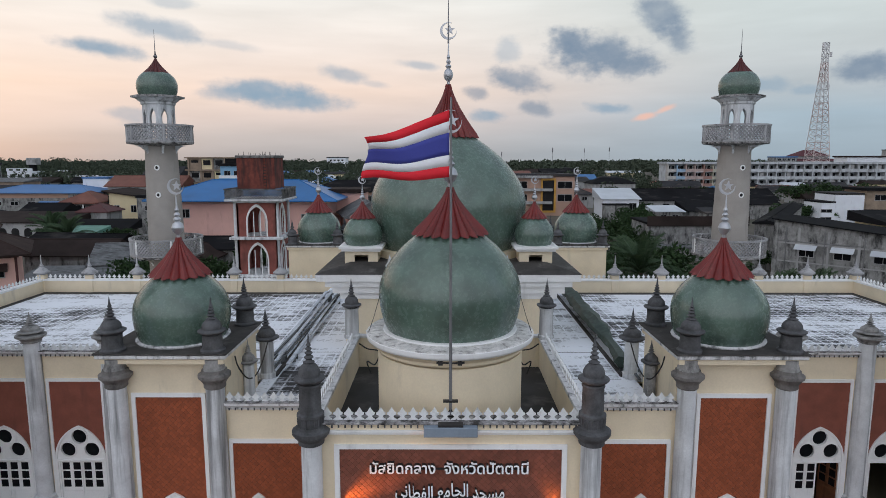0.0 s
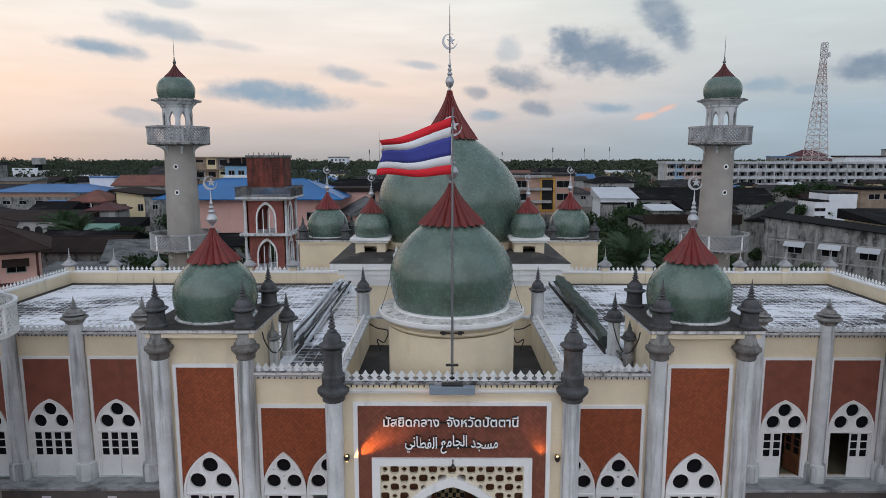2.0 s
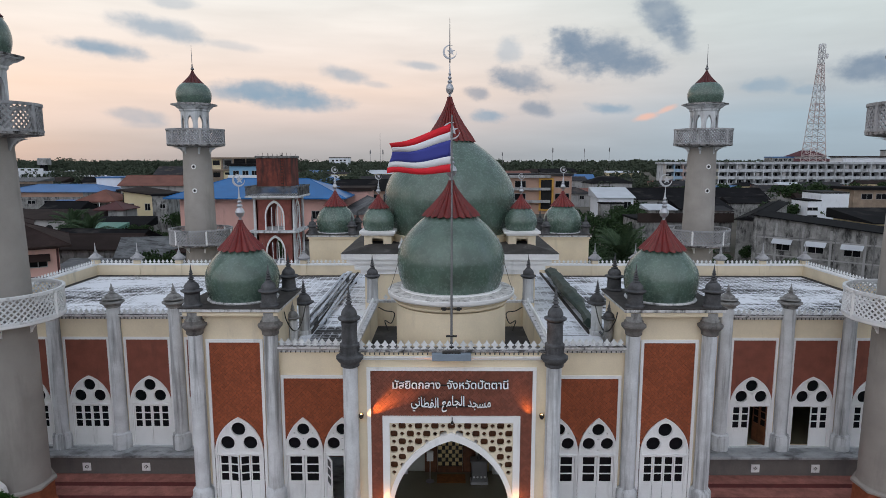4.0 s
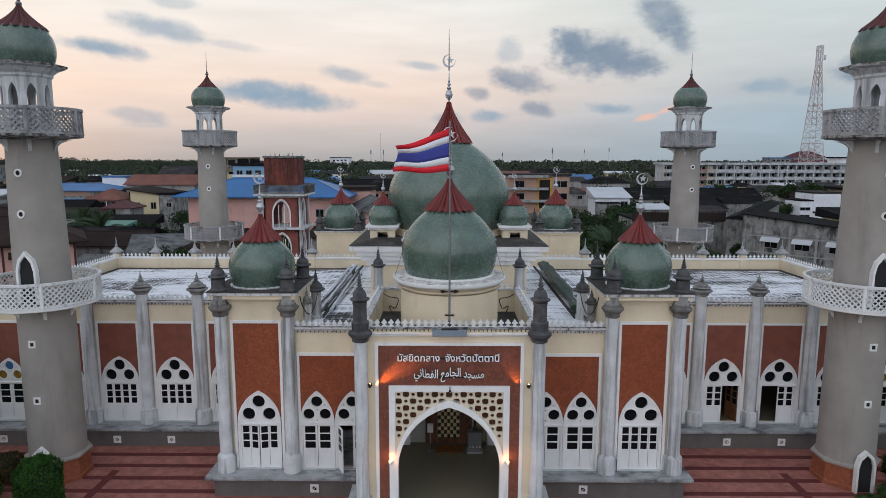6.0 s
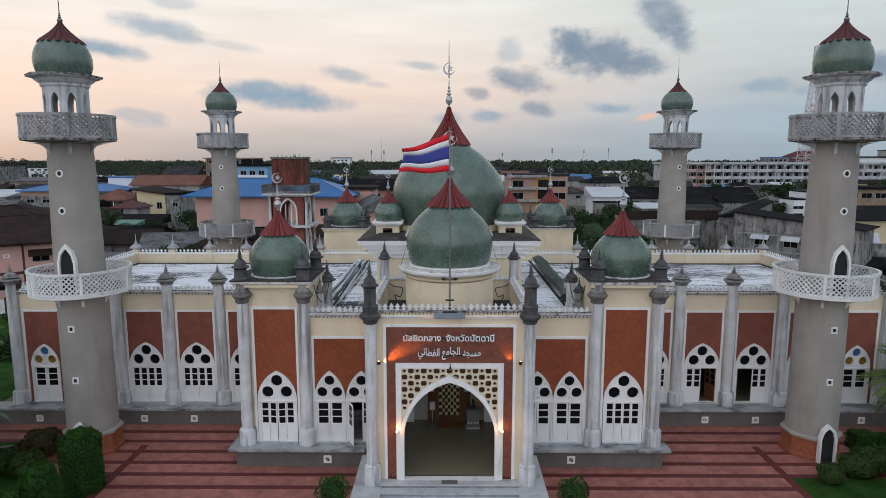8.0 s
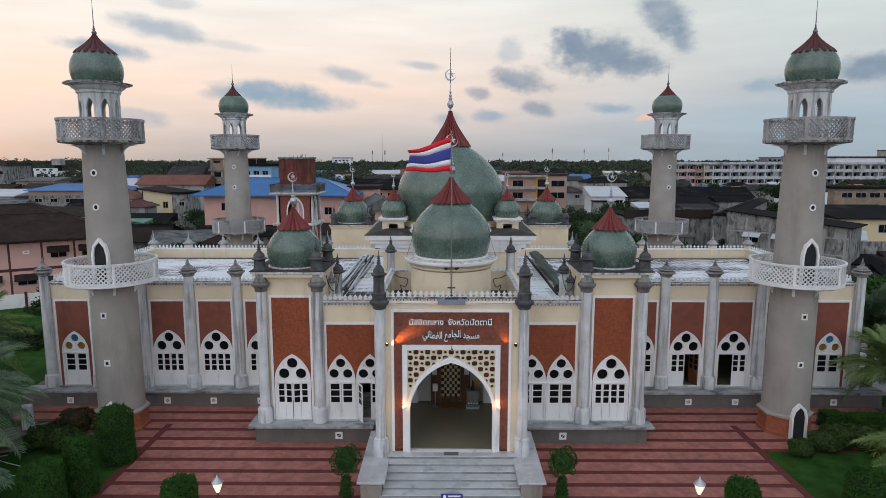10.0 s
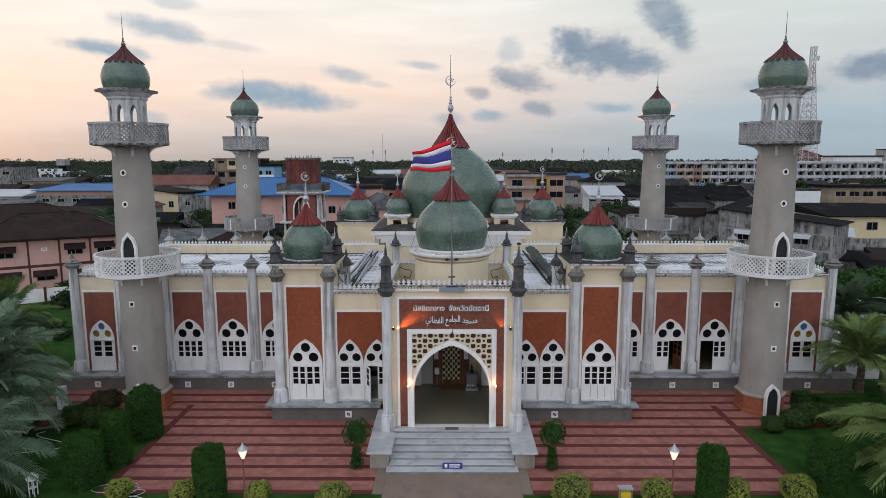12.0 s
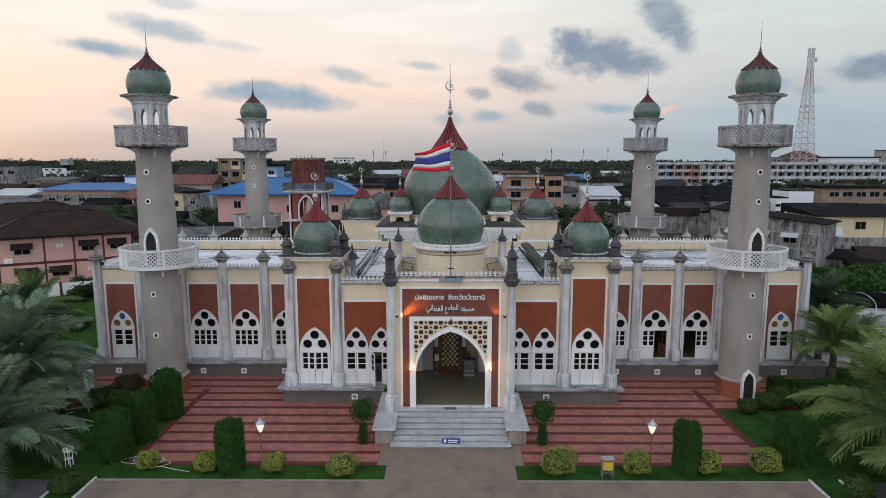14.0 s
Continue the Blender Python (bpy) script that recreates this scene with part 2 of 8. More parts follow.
LETTER = material("white_letter", (0.88, 0.89, 0.90), 0.4)
ROOMWALL = material("inside_wall", (0.44, 0.445, 0.41), 0.8, var=0.08)
BLUEGLASS = material("blue_glass", (0.05, 0.13, 0.28), 0.2, var=0.3, scale=4)
AMBERGLASS = material("amber_glass", (0.26, 0.15, 0.03), 0.2, var=0.3, scale=4)
# flat dark pieces for openings; the shade inside is put into their colour
DARKVOID = material("unlit_opening", (0.012, 0.012, 0.013), 0.9, var=0.3)
LAMPGLOW = glowing("lit_lamp", (1.0, 0.55, 0.20), 5)

GLASS = bpy.data.materials.new("window_glass")
GLASS.use_nodes = True
gb = GLASS.node_tree.nodes["Principled BSDF"]
gb.inputs["Base Color"].default_value, gb.inputs["Roughness"].default_value = (0.010, 0.011, 0.013, 1), 0.12
gb.inputs["Transmission Weight"].default_value = 0.03
gb.inputs["Specular IOR Level"].default_value = 0.12


def worn_roof(name, pale, dark, amount):
    """White roof paint worn away in patches, where courses of black tiles come through."""
    m = bpy.data.materials.new(name)
    m.use_nodes = True
    t = m.node_tree
    b = t.nodes["Principled BSDF"]
    pos = t.nodes.new("ShaderNodeNewGeometry").outputs["Position"]

    def noisy(scale, detail, stretch):
        mp = t.nodes.new("ShaderNodeMapping")
        mp.inputs["Scale"].default_value = stretch
        t.links.new(pos, mp.inputs[0])
        n = t.nodes.new("ShaderNodeTexNoise")
        n.inputs["Scale"].default_value, n.inputs["Detail"].default_value, n.inputs["Roughness"].default_value = scale, detail, 0.62
        t.links.new(mp.outputs[0], n.inputs["Vector"])
        return n.outputs["Fac"]

    def calc(op, a, c, d=0.0):
        n = t.nodes.new("ShaderNodeMath")
        n.operation = op
        for i, v in enumerate((a, c, d)):
            if isinstance(v, float):
                n.inputs[i].default_value = v
            else:
                t.links.new(v, n.inputs[i])
        return n.outputs[0]

    tiles = t.nodes.new("ShaderNodeTexBrick")
    tiles.offset = 0.0
    tiles.inputs["Scale"].default_value, tiles.inputs["Mortar Size"].default_value = 1.0, 0.045
    tiles.inputs["Brick Width"].default_value, tiles.inputs["Row Height"].default_value = 0.50, 0.50
    t.links.new(pos, tiles.inputs["Vector"])
    broad = noisy(0.15, 5, (0.8, 1.5, 1.0))
    mid = noisy(1.1, 7, (0.55, 1.35, 1.0))
    fine = noisy(6.0, 4, (1.0, 1.0, 1.0))
    mark = calc("MULTIPLY_ADD", broad, 1.5, calc("MULTIPLY_ADD", mid, 1.1, calc("MULTIPLY_ADD", fine, 0.62, calc("MULTIPLY", tiles.outputs["Fac"], -0.17))))
    span = t.nodes.new("ShaderNodeMapRange")
    span.inputs[1].default_value, span.inputs[2].default_value = 1.82 - amount, 2.10 - amount
    t.links.new(mark, span.inputs[0])
    mix = t.nodes.new("ShaderNodeMix")
    mix.data_type = "RGBA"
    mix.inputs[6].default_value, mix.inputs[7].default_value = (*pale, 1), (*dark, 1)
    t.links.new(span.outputs[0], mix.inputs[0])
    t.links.new(mix.outputs[2], b.inputs["Base Color"])
    b.inputs["Roughness"].default_value = 0.7
    return m


ROOFTOP = worn_roof("worn_white_roof", (0.82, 0.84, 0.89), (0.018, 0.017, 0.019), 0.32)
STAINEDROOF = worn_roof("black_stained_roof_tiles", (0.60, 0.62, 0.67), (0.016, 0.015, 0.016), 0.50)
CLEANROOF = worn_roof("pale_worn_roof", (0.80, 0.83, 0.89), (0.13, 0.135, 0.15), 0.25)

# ---- mesh helpers ----


def finish(name, bm, mat, parent=None, label="", smooth=False):
    me = bpy.data.meshes.new(name)
    bmesh.ops.recalc_face_normals(bm, faces=bm.faces)
    bm.to_mesh(me)
    bm.free()
    for mm in (mat if isinstance(mat, (list, tuple)) else [mat]):
        me.materials.append(mm)
    if smooth:
        me.polygons.foreach_set("use_smooth", [True] * len(me.polygons))
        me.set_sharp_from_angle(angle=radians(38))
    ob = new(name, me)
    ob.parent = parent
    return tagged(ob, label=label)


def part(name, bm, mat, parent, label="", smooth=False):
    return finish(name, bm, mat, parent, label, smooth)


def thing(name, label, category, group="", kind="", at=(0, 0, 0), turn=0):
    ob = new(name)
    ob.empty_display_size = 0.3
    ob.matrix_world = pose(*at, 0, 0, turn)
    return tagged(ob, label, category, group, kind)


def mesh_of(name, verts, faces, mat, parent=None, label="", smooth=False):
    me = bpy.data.meshes.new(name)
    me.from_pydata(verts, [], faces)
    me.materials.append(mat)
    if smooth:
        me.polygons.foreach_set("use_smooth", [True] * len(me.polygons))
    ob = new(name, me)
    ob.parent = parent
    return tagged(ob, label=label)


def box(bm, x0, x1, y0, y1, z0, z1):
    v = [bm.verts.new((x, y, z)) for z in (z0, z1) for y in (y0, y1) for x in (x0, x1)]
    for f in ((0, 2, 3, 1), (4, 5, 7, 6), (0, 1, 5, 4), (2, 6, 7, 3), (0, 4, 6, 2), (1, 3, 7, 5)):
        bm.faces.new([v[i] for i in f])
    return v


def solid(*args):
    bm = bmesh.new()
    box(bm, *args)
    return bm


def bevelled(x0, x1, y0, y1, z0, z1, r=0.02):
    bm = solid(x0, x1, y0, y1, z0, z1)
    bmesh.ops.bevel(bm, geom=bm.edges[:], offset=r, segments=1, affect="EDGES")
    return bm


def lathe(bm, prof, n=32, c=(0, 0), phase=0.0, rib=0.0, ribs=0, caps=True):
    """Turns a profile of (radius, height) about an upright axis; rib swells it in scallops."""
    rings = []
    for r, z in prof:
        ring = []
        for i in range(n):
            a = phase + 2 * math.pi * i / n
            k = r * (1 + rib * (abs(math.cos(a * ribs / 2)) - 0.5)) if ribs else r
            ring.append(bm.verts.new((c[0] + k * math.cos(a), c[1] + k * math.sin(a), z)))
        rings.append(ring)
    for a, b in zip(rings, rings[1:]):
        for i in range(n):
            bm.faces.new((a[i], a[(i + 1) % n], b[(i + 1) % n], b[i]))
    if caps:
        bm.faces.new(list(reversed(rings[0])))
        bm.faces.new(rings[-1])
    return bm


def turned(prof, n=32, **kw):
    return lathe(bmesh.new(), prof, n, **kw)


def plate(outer, holes, y0, y1, bm=None):
    """A flat plate in the x-z plane with holes through it, from y0 to y1."""
    bm = bm or bmesh.new()
    edges = []
    for loop in [outer, *holes]:
        vs = [bm.verts.new((x, y0, z)) for x, z in loop]
        edges += [bm.edges.new((vs[i], vs[(i + 1) % len(vs)])) for i in range(len(vs))]
    made = bmesh.ops.triangle_fill(bm, use_beauty=True, use_dissolve=False, edges=edges)
    faces = [g for g in made["geom"] if isinstance(g, bmesh.types.BMFace)]
    ext = bmesh.ops.extrude_face_region(bm, geom=faces)
    bmesh.ops.translate(bm, verts=[g for g in ext["geom"] if isinstance(g, bmesh.types.BMVert)], vec=(0, y1 - y0, 0))
    return bm


def rect(x0, x1, z0, z1):
    return [(x0, z0), (x1, z0), (x1, z1), (x0, z1)]


def circle(x, z, r, n=20):
    return [(x + r * math.cos(2 * math.pi * i / n), z + r * math.sin(2 * math.pi * i / n)) for i in range(n)]


def arch_z(x, w, spring, rise):
    c = (rise * rise - w * w) / (2 * w)
    big = w + c
    return spring + math.sqrt(max(0.0, big * big - (abs(x) + c) ** 2))


def arch(cx, w, foot, spring, rise, n=9):
    """A pointed arch: its outline from the left foot over the apex to the right foot."""
    c = (rise * rise - w * w) / (2 * w)
    big = w + c
    end = math.atan2(rise, c) if c > 0 else math.pi - math.atan2(rise, -c)
    right = [(cx - c + big * math.cos(end * i / n), spring + big * math.sin(end * i / n)) for i in range(n + 1)]
    left = [(2 * cx - x, z) for x, z in right]
    return [(cx - w, foot), *left[:-1], right[-1], *reversed(right[:-1]), (cx + w, foot)]


def rod(bm, a, b, r, n=6, r2=None):
    a, b = Vector(a), Vector(b)
    q = (b - a).to_track_quat("Z", "Y")
    ra, rb = [], []
    for i in range(n):
        d = Vector((math.cos(2 * math.pi * i / n), math.sin(2 * math.pi * i / n), 0))
        d.rotate(q)
        ra.append(bm.verts.new(a + d * r))
        rb.append(bm.verts.new(b + d * (r if r2 is None else r2)))
    for i in range(n):
        bm.faces.new((ra[i], ra[(i + 1) % n], rb[(i + 1) % n], rb[i]))
    bm.faces.new(list(reversed(ra)))
    bm.faces.new(rb)


def slack(points, n=6):
    """The same bends as a smooth curve through the points."""
    p = [Vector(q) for q in points]
    p = [p[0] * 2 - p[1]] + p + [p[-1] * 2 - p[-2]]
    out = []
    for a, b, c, d in zip(p, p[1:], p[2:], p[3:]):
        for i in range(n):
            t = i / n
            out.append(0.5 * (2 * b + (c - a) * t + (2 * a - 5 * b + 4 * c - d) * t * t + (3 * b - a - 3 * c + d) * t ** 3))
    return out + [p[-2]]


def pipe(points, r, n=6):
    """One closed tube swept along the points."""
    bm = bmesh.new()
    p = [Vector(q) for q in points]
    across = None
    prev = None
    for i, c in enumerate(p):
        way = (p[min(i + 1, len(p) - 1)] - p[max(i - 1, 0)]).normalized()
        if across is None:
            across = way.orthogonal().normalized()
        across = (across - way * across.dot(way)).normalized()
        other = way.cross(across)
        ring = [bm.verts.new(c + (across * math.cos(2 * math.pi * k / n) + other * math.sin(2 * math.pi * k / n)) * r) for k in range(n)]
        if prev:
            for k in range(n):
                bm.faces.new((prev[k], prev[(k + 1) % n], ring[(k + 1) % n], ring[k]))
        else:
            bm.faces.new(list(reversed(ring)))
        prev = ring
    bm.faces.new(prev)
    return bm


# ---- ornaments shared by the whole building ----


def crescent_star(bm, cx, cz, r, y=0.0, thick=0.05):
    """A crescent, open to the upper right, that holds a five-pointed star."""
    n, open_at, gap = 26, radians(35), radians(28)
    a0, a1 = open_at + gap, open_at + 2 * math.pi - gap
    outer = [(cx + r * math.cos(a0 + (a1 - a0) * i / n), cz + r * math.sin(a0 + (a1 - a0) * i / n)) for i in range(n + 1)]
    ox, oz, ri = cx + 0.16 * r * math.cos(open_at), cz + 0.16 * r * math.sin(open_at), 0.84 * r
    b0, b1 = open_at + radians(33), open_at + 2 * math.pi - radians(33)
    inner = [(ox + ri * math.cos(b0 + (b1 - b0) * i / n), oz + ri * math.sin(b0 + (b1 - b0) * i / n)) for i in range(n + 1)]
    plate(outer + inner[::-1], [], y - thick / 2, y + thick / 2, bm)
    star = []
    for i in range(10):
        q = r * (0.62 if i % 2 == 0 else 0.26)
        a = math.pi / 2 + math.pi * i / 5
        star.append((cx + 0.16 * r + q * math.cos(a), cz + 0.1 * r + q * math.sin(a)))
    plate(star, [], y - thick / 2, y + thick / 2, bm)
    return bm


def shell_profile(rb, z0, rm, zm, zc, k=0.87, steps=12, taper=0.0):
    low = []
    kb = math.sqrt(1 - (rb / rm) ** 2)
    for i in range(6):
        u = 1 - i / 6
        low.append((rm * math.sqrt(1 - (u * kb) ** 2), zm - (zm - z0) * u))
    high = []
    for i in range(steps + 1):
        t = i / steps
        high.append((rm * math.sqrt(1 - (t * k) ** 2) * (1 - taper * t * t), zm + (zc - zm) * t))
    return low + high


def cap_profile(rc, zc, za, steps=10):
    prof = [(rc * 0.93, zc + 0.03)]
    for i in range(steps + 1):
        t = i / steps
        prof.append((rc * (0.09 + 0.91 * (1 - t) ** 1.4), zc - 0.04 + (za - zc) * t))
    return prof


def onion(parent, rb, z0, rm, zm, rc, zc, za, ribs=20, k=0.87, taper=0.0, n=48, cap=None):
    part("dome_shell", turned(shell_profile(rb, z0, rm, zm, zc + 0.05, k, taper=taper), n), DOMEGREEN, parent, "green glazed onion dome, patchy and slightly glossy", True)
    bm = bmesh.new()
    prof = cap_profile(rc, zc, za)
    m = ribs * 4
    rings = []
    for j, (r, z) in enumerate(prof):
        ring = []
        for i in range(m):
            a = 2 * math.pi * i / m
            s = abs(math.cos(a * ribs / 2))
            q = r * (1 + 0.17 * (s - 0.55))
            ring.append(bm.verts.new((q * math.cos(a), q * math.sin(a), z - (0.05 * rc * s if j < 2 else 0))))
        rings.append(ring)
    for a, b in zip(rings, rings[1:]):
        for i in range(m):
            bm.faces.new((a[i], a[(i + 1) % m], b[(i + 1) % m], b[i]))
    bm.faces.new(rings[-1])
    bm.faces.new(list(reversed(rings[0])))
    part("ribbed_cap", bm, cap or CAPRED, parent, "dark red ribbed metal cap with a scalloped rim", True)


def beads(z, h, r):
    """A turned spire: a big ball, two smaller ones and a long point, h high from z."""
    p = [(r * 0.25, z), (r * 0.3, z + h * 0.12)]
    for c, q, s in ((0.27, 1.0, 0.15), (0.45, 0.62, 0.055), (0.55, 0.48, 0.05), (0.65, 0.36, 0.045)):
        p += [(r * 0.22, z + h * (c - s)), (r * q * 0.75, z + h * (c - s * 0.6)), (r * q, z + h * c), (r * q * 0.75, z + h * (c + s * 0.6)), (r * 0.2, z + h * (c + s))]
    return p + [(r * 0.16, z + h * 0.75), (r * 0.05, z + h)]


def finial(parent, z, h, r, mat, star=0.0):
    f = part("finial", turned(beads(z, h, r), 14), mat, parent, "turned metal finial of stacked balls", True)
    if star:
        part("crescent", crescent_star(bmesh.new(), 0, z + h + star * 0.85, star), mat, f)
    return f


def knob_profile(r, z, h):
    """The little domed top of a pillar: a flared lip, a low dome, a beaded point."""
    rings = ((0.80, 0), (0.92, 0.02), (1.20, 0.055), (1.33, 0.085), (1.33, 0.112), (1.02, 0.135), (0.90, 0.15), (0.93, 0.20), (0.88, 0.265), (0.73, 0.33), (0.52, 0.38), (0.40, 0.40),
             (0.50, 0.42), (0.30, 0.445), (0.22, 0.47), (0.40, 0.505), (0.36, 0.53), (0.17, 0.555), (0.34, 0.59), (0.30, 0.61), (0.14, 0.635), (0.28, 0.67), (0.24, 0.69), (0.12, 0.715),
             (0.22, 0.745), (0.12, 0.78), (0.02, 1.0))
    return [(r * q, z + h * k) for q, k in rings]


# ---- the ground plan ----
FLOOR = 1.22
WING_Y, PAV_Y, BAY_Y, BACK_Y = 10.53, 4.05, 4.35, 28.0
HALL_X = 29.9
ROOF = 8.15

hall = thing("prayer_hall", "cream and brick-red mosque hall with a stained flat roof", "mosque")

# window units: a white pointed frame with three round lights over glazed double doors


def window_unit(name, w, apex, leaves, panes, label, studs=True, colored=False, opened=(), wood=()):
    """Built round x = 0 with its front at y = 0 and its foot at z = 0; apex: its height."""
    top = thing(name, label, "window", "arched windows of the mosque", "structure")
    spring = 2.62
    rise = apex - spring
    r = (0.325 if w < 0.95 else 0.295) * w
    holes = [circle(0, spring + rise * 0.67, r), circle(-0.47 * w, spring + rise * 0.28, r), circle(0.47 * w, spring + rise * 0.28, r)]
    if studs:
        holes += [circle(x * w, spring + rise * z, 0.045, 8) for x, z in ((-0.47, 0.56), (0.47, 0.56), (0, 0.40), (0, 0.09))]
    dw = w * 0.86
    holes.append(rect(-dw, dw, 0.06, spring - 0.10))
    part("window_frame", plate(arch(0, w, 0, spring, rise, 12), holes, 0.0, 0.16), WHITE, top, "white pointed frame with three round lights")
    bm = bmesh.new()
    for h in holes[:3]:
        cx = sum(p[0] for p in h) / len(h)
        cz = sum(p[1] for p in h) / len(h)
        plate(circle(cx, cz, r * 1.16), [circle(cx, cz, r * 0.99)], -0.035, 0.0, bm)
    plate(arch(0, w, 0, spring, rise, 12), [arch(0, w * 0.92, 0.001, spring, rise * 0.94, 12)], -0.05, 0.0, bm)
    part("moulding", bm, WHITE, top)
    for i, (x, z, g) in enumerate(((0, 0.67, BLUEGLASS), (-0.47, 0.28, AMBERGLASS), (0.47, 0.28, AMBERGLASS))):
        part("round_light", plate(circle(x * w, spring + rise * z, r * 1.04, 20), [], 0.09, 0.10), g if colored else GLASS, top)
    lw = 2 * dw / leaves
    hh = spring - 0.16
    for i in range(leaves):
        cx = -dw + lw * (i + 0.5)
        rows, cols = panes
        edge = 0.08 if cols > 1 else 0.15 * lw
        across, gap = 0.16, 0.06
        pw, ph = (lw - 2 * edge - (cols - 1) * across) / cols, (hh * 0.53) / rows
        z0 = hh * 0.44
        cut = [rect(-lw / 2 + edge + (pw + across) * c, -lw / 2 + edge + (pw + across) * c + pw, z0 + ph * k + gap / 2, z0 + ph * (k + 1) - gap / 2) for c in range(cols) for k in range(rows)]
        bm = plate(rect(-lw / 2 + 0.012, lw / 2 - 0.012, 0, hh), cut, -0.025, 0.025)
        plate(rect(-lw / 2 + 0.08, lw / 2 - 0.08, 0.12, hh * 0.38), [], -0.04, -0.025, bm)
        leaf = part("door_leaf", bm, WOOD if i in wood else WHITE, top, "brown wooden leaf" if i in wood else "white glazed leaf")
        turn = dict(opened).get(i, 0)
        side = -1 if i < leaves / 2 else 1
        leaf.matrix_basis = pose(cx + (side * lw / 2 if turn else 0), 0.06, 0.06, 0, 0, turn) @ pose(-side * lw / 2 if turn else 0, 0, 0)
        for rc in cut:
            part("pane", plate(rc, [], 0.0, 0.008), GLASS, leaf)
    part("transom", bevelled(-dw - 0.07, dw + 0.07, -0.07, -0.002, spring - 0.12, spring - 0.03, 0.012), WHITE, top)
    part("sill", bevelled(-w, w, -0.10, 0.10, -0.04, 0.05, 0.01), MARBLE, top)
    return top


# columns: round shafts on drum bases, with grey caps and domed points above the roof line


def column(name, r, base_h, z_cap, z_lip, z_top, label, dark_above=True, knob=DARKSTONE, tall=False):
    top = thing(name, label, "column", "columns of the mosque front", "structure")
    part("base", turned([(r * 1.42, 0), (r * 1.45, 0.03), (r * 1.42, base_h * 0.8), (r * 1.3, base_h * 0.88), (r * 1.35, base_h * 0.93), (r * 1.05, base_h)], 28), PALE, top, "", True)
    part("shaft", turned([(r, base_h), (r * 0.98, base_h + (z_cap - base_h) * 0.5), (r * 0.93, z_cap)], 28), PALE, top, "grey-white shaft with dark runs of rain", True)
    d = z_lip - z_cap
    part("capital", turned([(r * 0.95, z_cap), (r * 1.15, z_cap + d * 0.1), (r * 1.15, z_cap + d * 0.3), (r * 1.5, z_cap + d * 0.62), (r * 1.72, z_cap + d * 0.72), (r * 1.72, z_cap + d * 0.92), (r * 1.2, z_lip)], 28), knob, top, "", True)
    zk = z_lip + (z_top - z_lip) * (0.46 if tall else 0.02)
    if tall:
        part("upper_shaft", turned([(r * 1.05, z_lip), (r * 1.15, z_lip + 0.15), (r * 0.98, z_lip + 0.22), (r * 0.96, zk - 0.12), (r * 1.1, zk)], 28), knob, top, "", True)
    part("domed_knob", turned(knob_profile(r * (1.02 if tall else 1.1), zk, z_top - zk), 24), knob, top, "", True)
    return top


# crest: a row of leaf-shaped pieces along the parapets
def crest_piece(h, w, t=0.06):
    """One leaf of the cresting: a waisted foot, a bulged body with side lobes and a point."""
    k = w / 2
    half = [(k * 0.96, 0), (k * 0.52, h * 0.12), (k * 0.30, h * 0.26), (k * 0.46, h * 0.36), (k * 0.84, h * 0.44), (k * 0.90, h * 0.54), (k * 0.52, h * 0.62), (k * 0.42, h * 0.72), (k * 0.20, h * 0.86)]
    loop = half + [(0, h)] + [(-x, z) for x, z in reversed(half)]
    bm = plate(loop, [], -t / 2, t / 2)
    me = bpy.data.meshes.new("crest_ornament")
    bmesh.ops.recalc_face_normals(bm, faces=bm.faces)
    bm.to_mesh(me)
    bm.free()
    me.materials.append(LATTICE)
    return me


def cresting(parent, a, b, z, me, step):
    a, b = Vector((*a, z)), Vector((*b, z))
    n = max(1, round((b - a).length / step))
    turn = math.degrees(math.atan2(b.y - a.y, b.x - a.x))
    for i in range(n):
        p = a.lerp(b, (i + 0.5) / n)
        ob = new("crest_ornament", me)
        ob.parent = parent
        ob.matrix_basis = pose(p.x, p.y, p.z, 0, 0, turn)


CREST_BIG, CREST_SMALL = crest_piece(0.37, 0.31), crest_piece(0.34, 0.28)


def cornice(bm, x0, x1, y, z0, z1, depth=0.2, back=0.3):
    """A moulded band along x whose front stands depth before y."""
    h = z1 - z0
    prof = [(y, z0), (y - depth * 0.35, z0 + h * 0.12), (y - depth * 0.35, z0 + h * 0.35), (y - depth * 0.75, z0 + h * 0.6), (y - depth, z0 + h * 0.7), (y - depth, z1), (y + back, z1), (y + back, z0)]
    l = [bm.verts.new((x0, p, z)) for p, z in prof]
    r = [bm.verts.new((x1, p, z)) for p, z in prof]
    for i in range(len(prof)):
        j = (i + 1) % len(prof)
        bm.faces.new((l[i], l[j], r[j], r[i]))
    bm.faces.new(l)
    bm.faces.new(list(reversed(r)))
    return bm


def drip_teeth(bm, x0, x1, y, z, step=0.22):
    n = int((x1 - x0) / step)
    for i in range(n):
        x = x0 + (i + 0.5) * (x1 - x0) / n
        box(bm, x - 0.022, x + 0.022, y - 0.03, y, z - 0.09, z)
    return bm


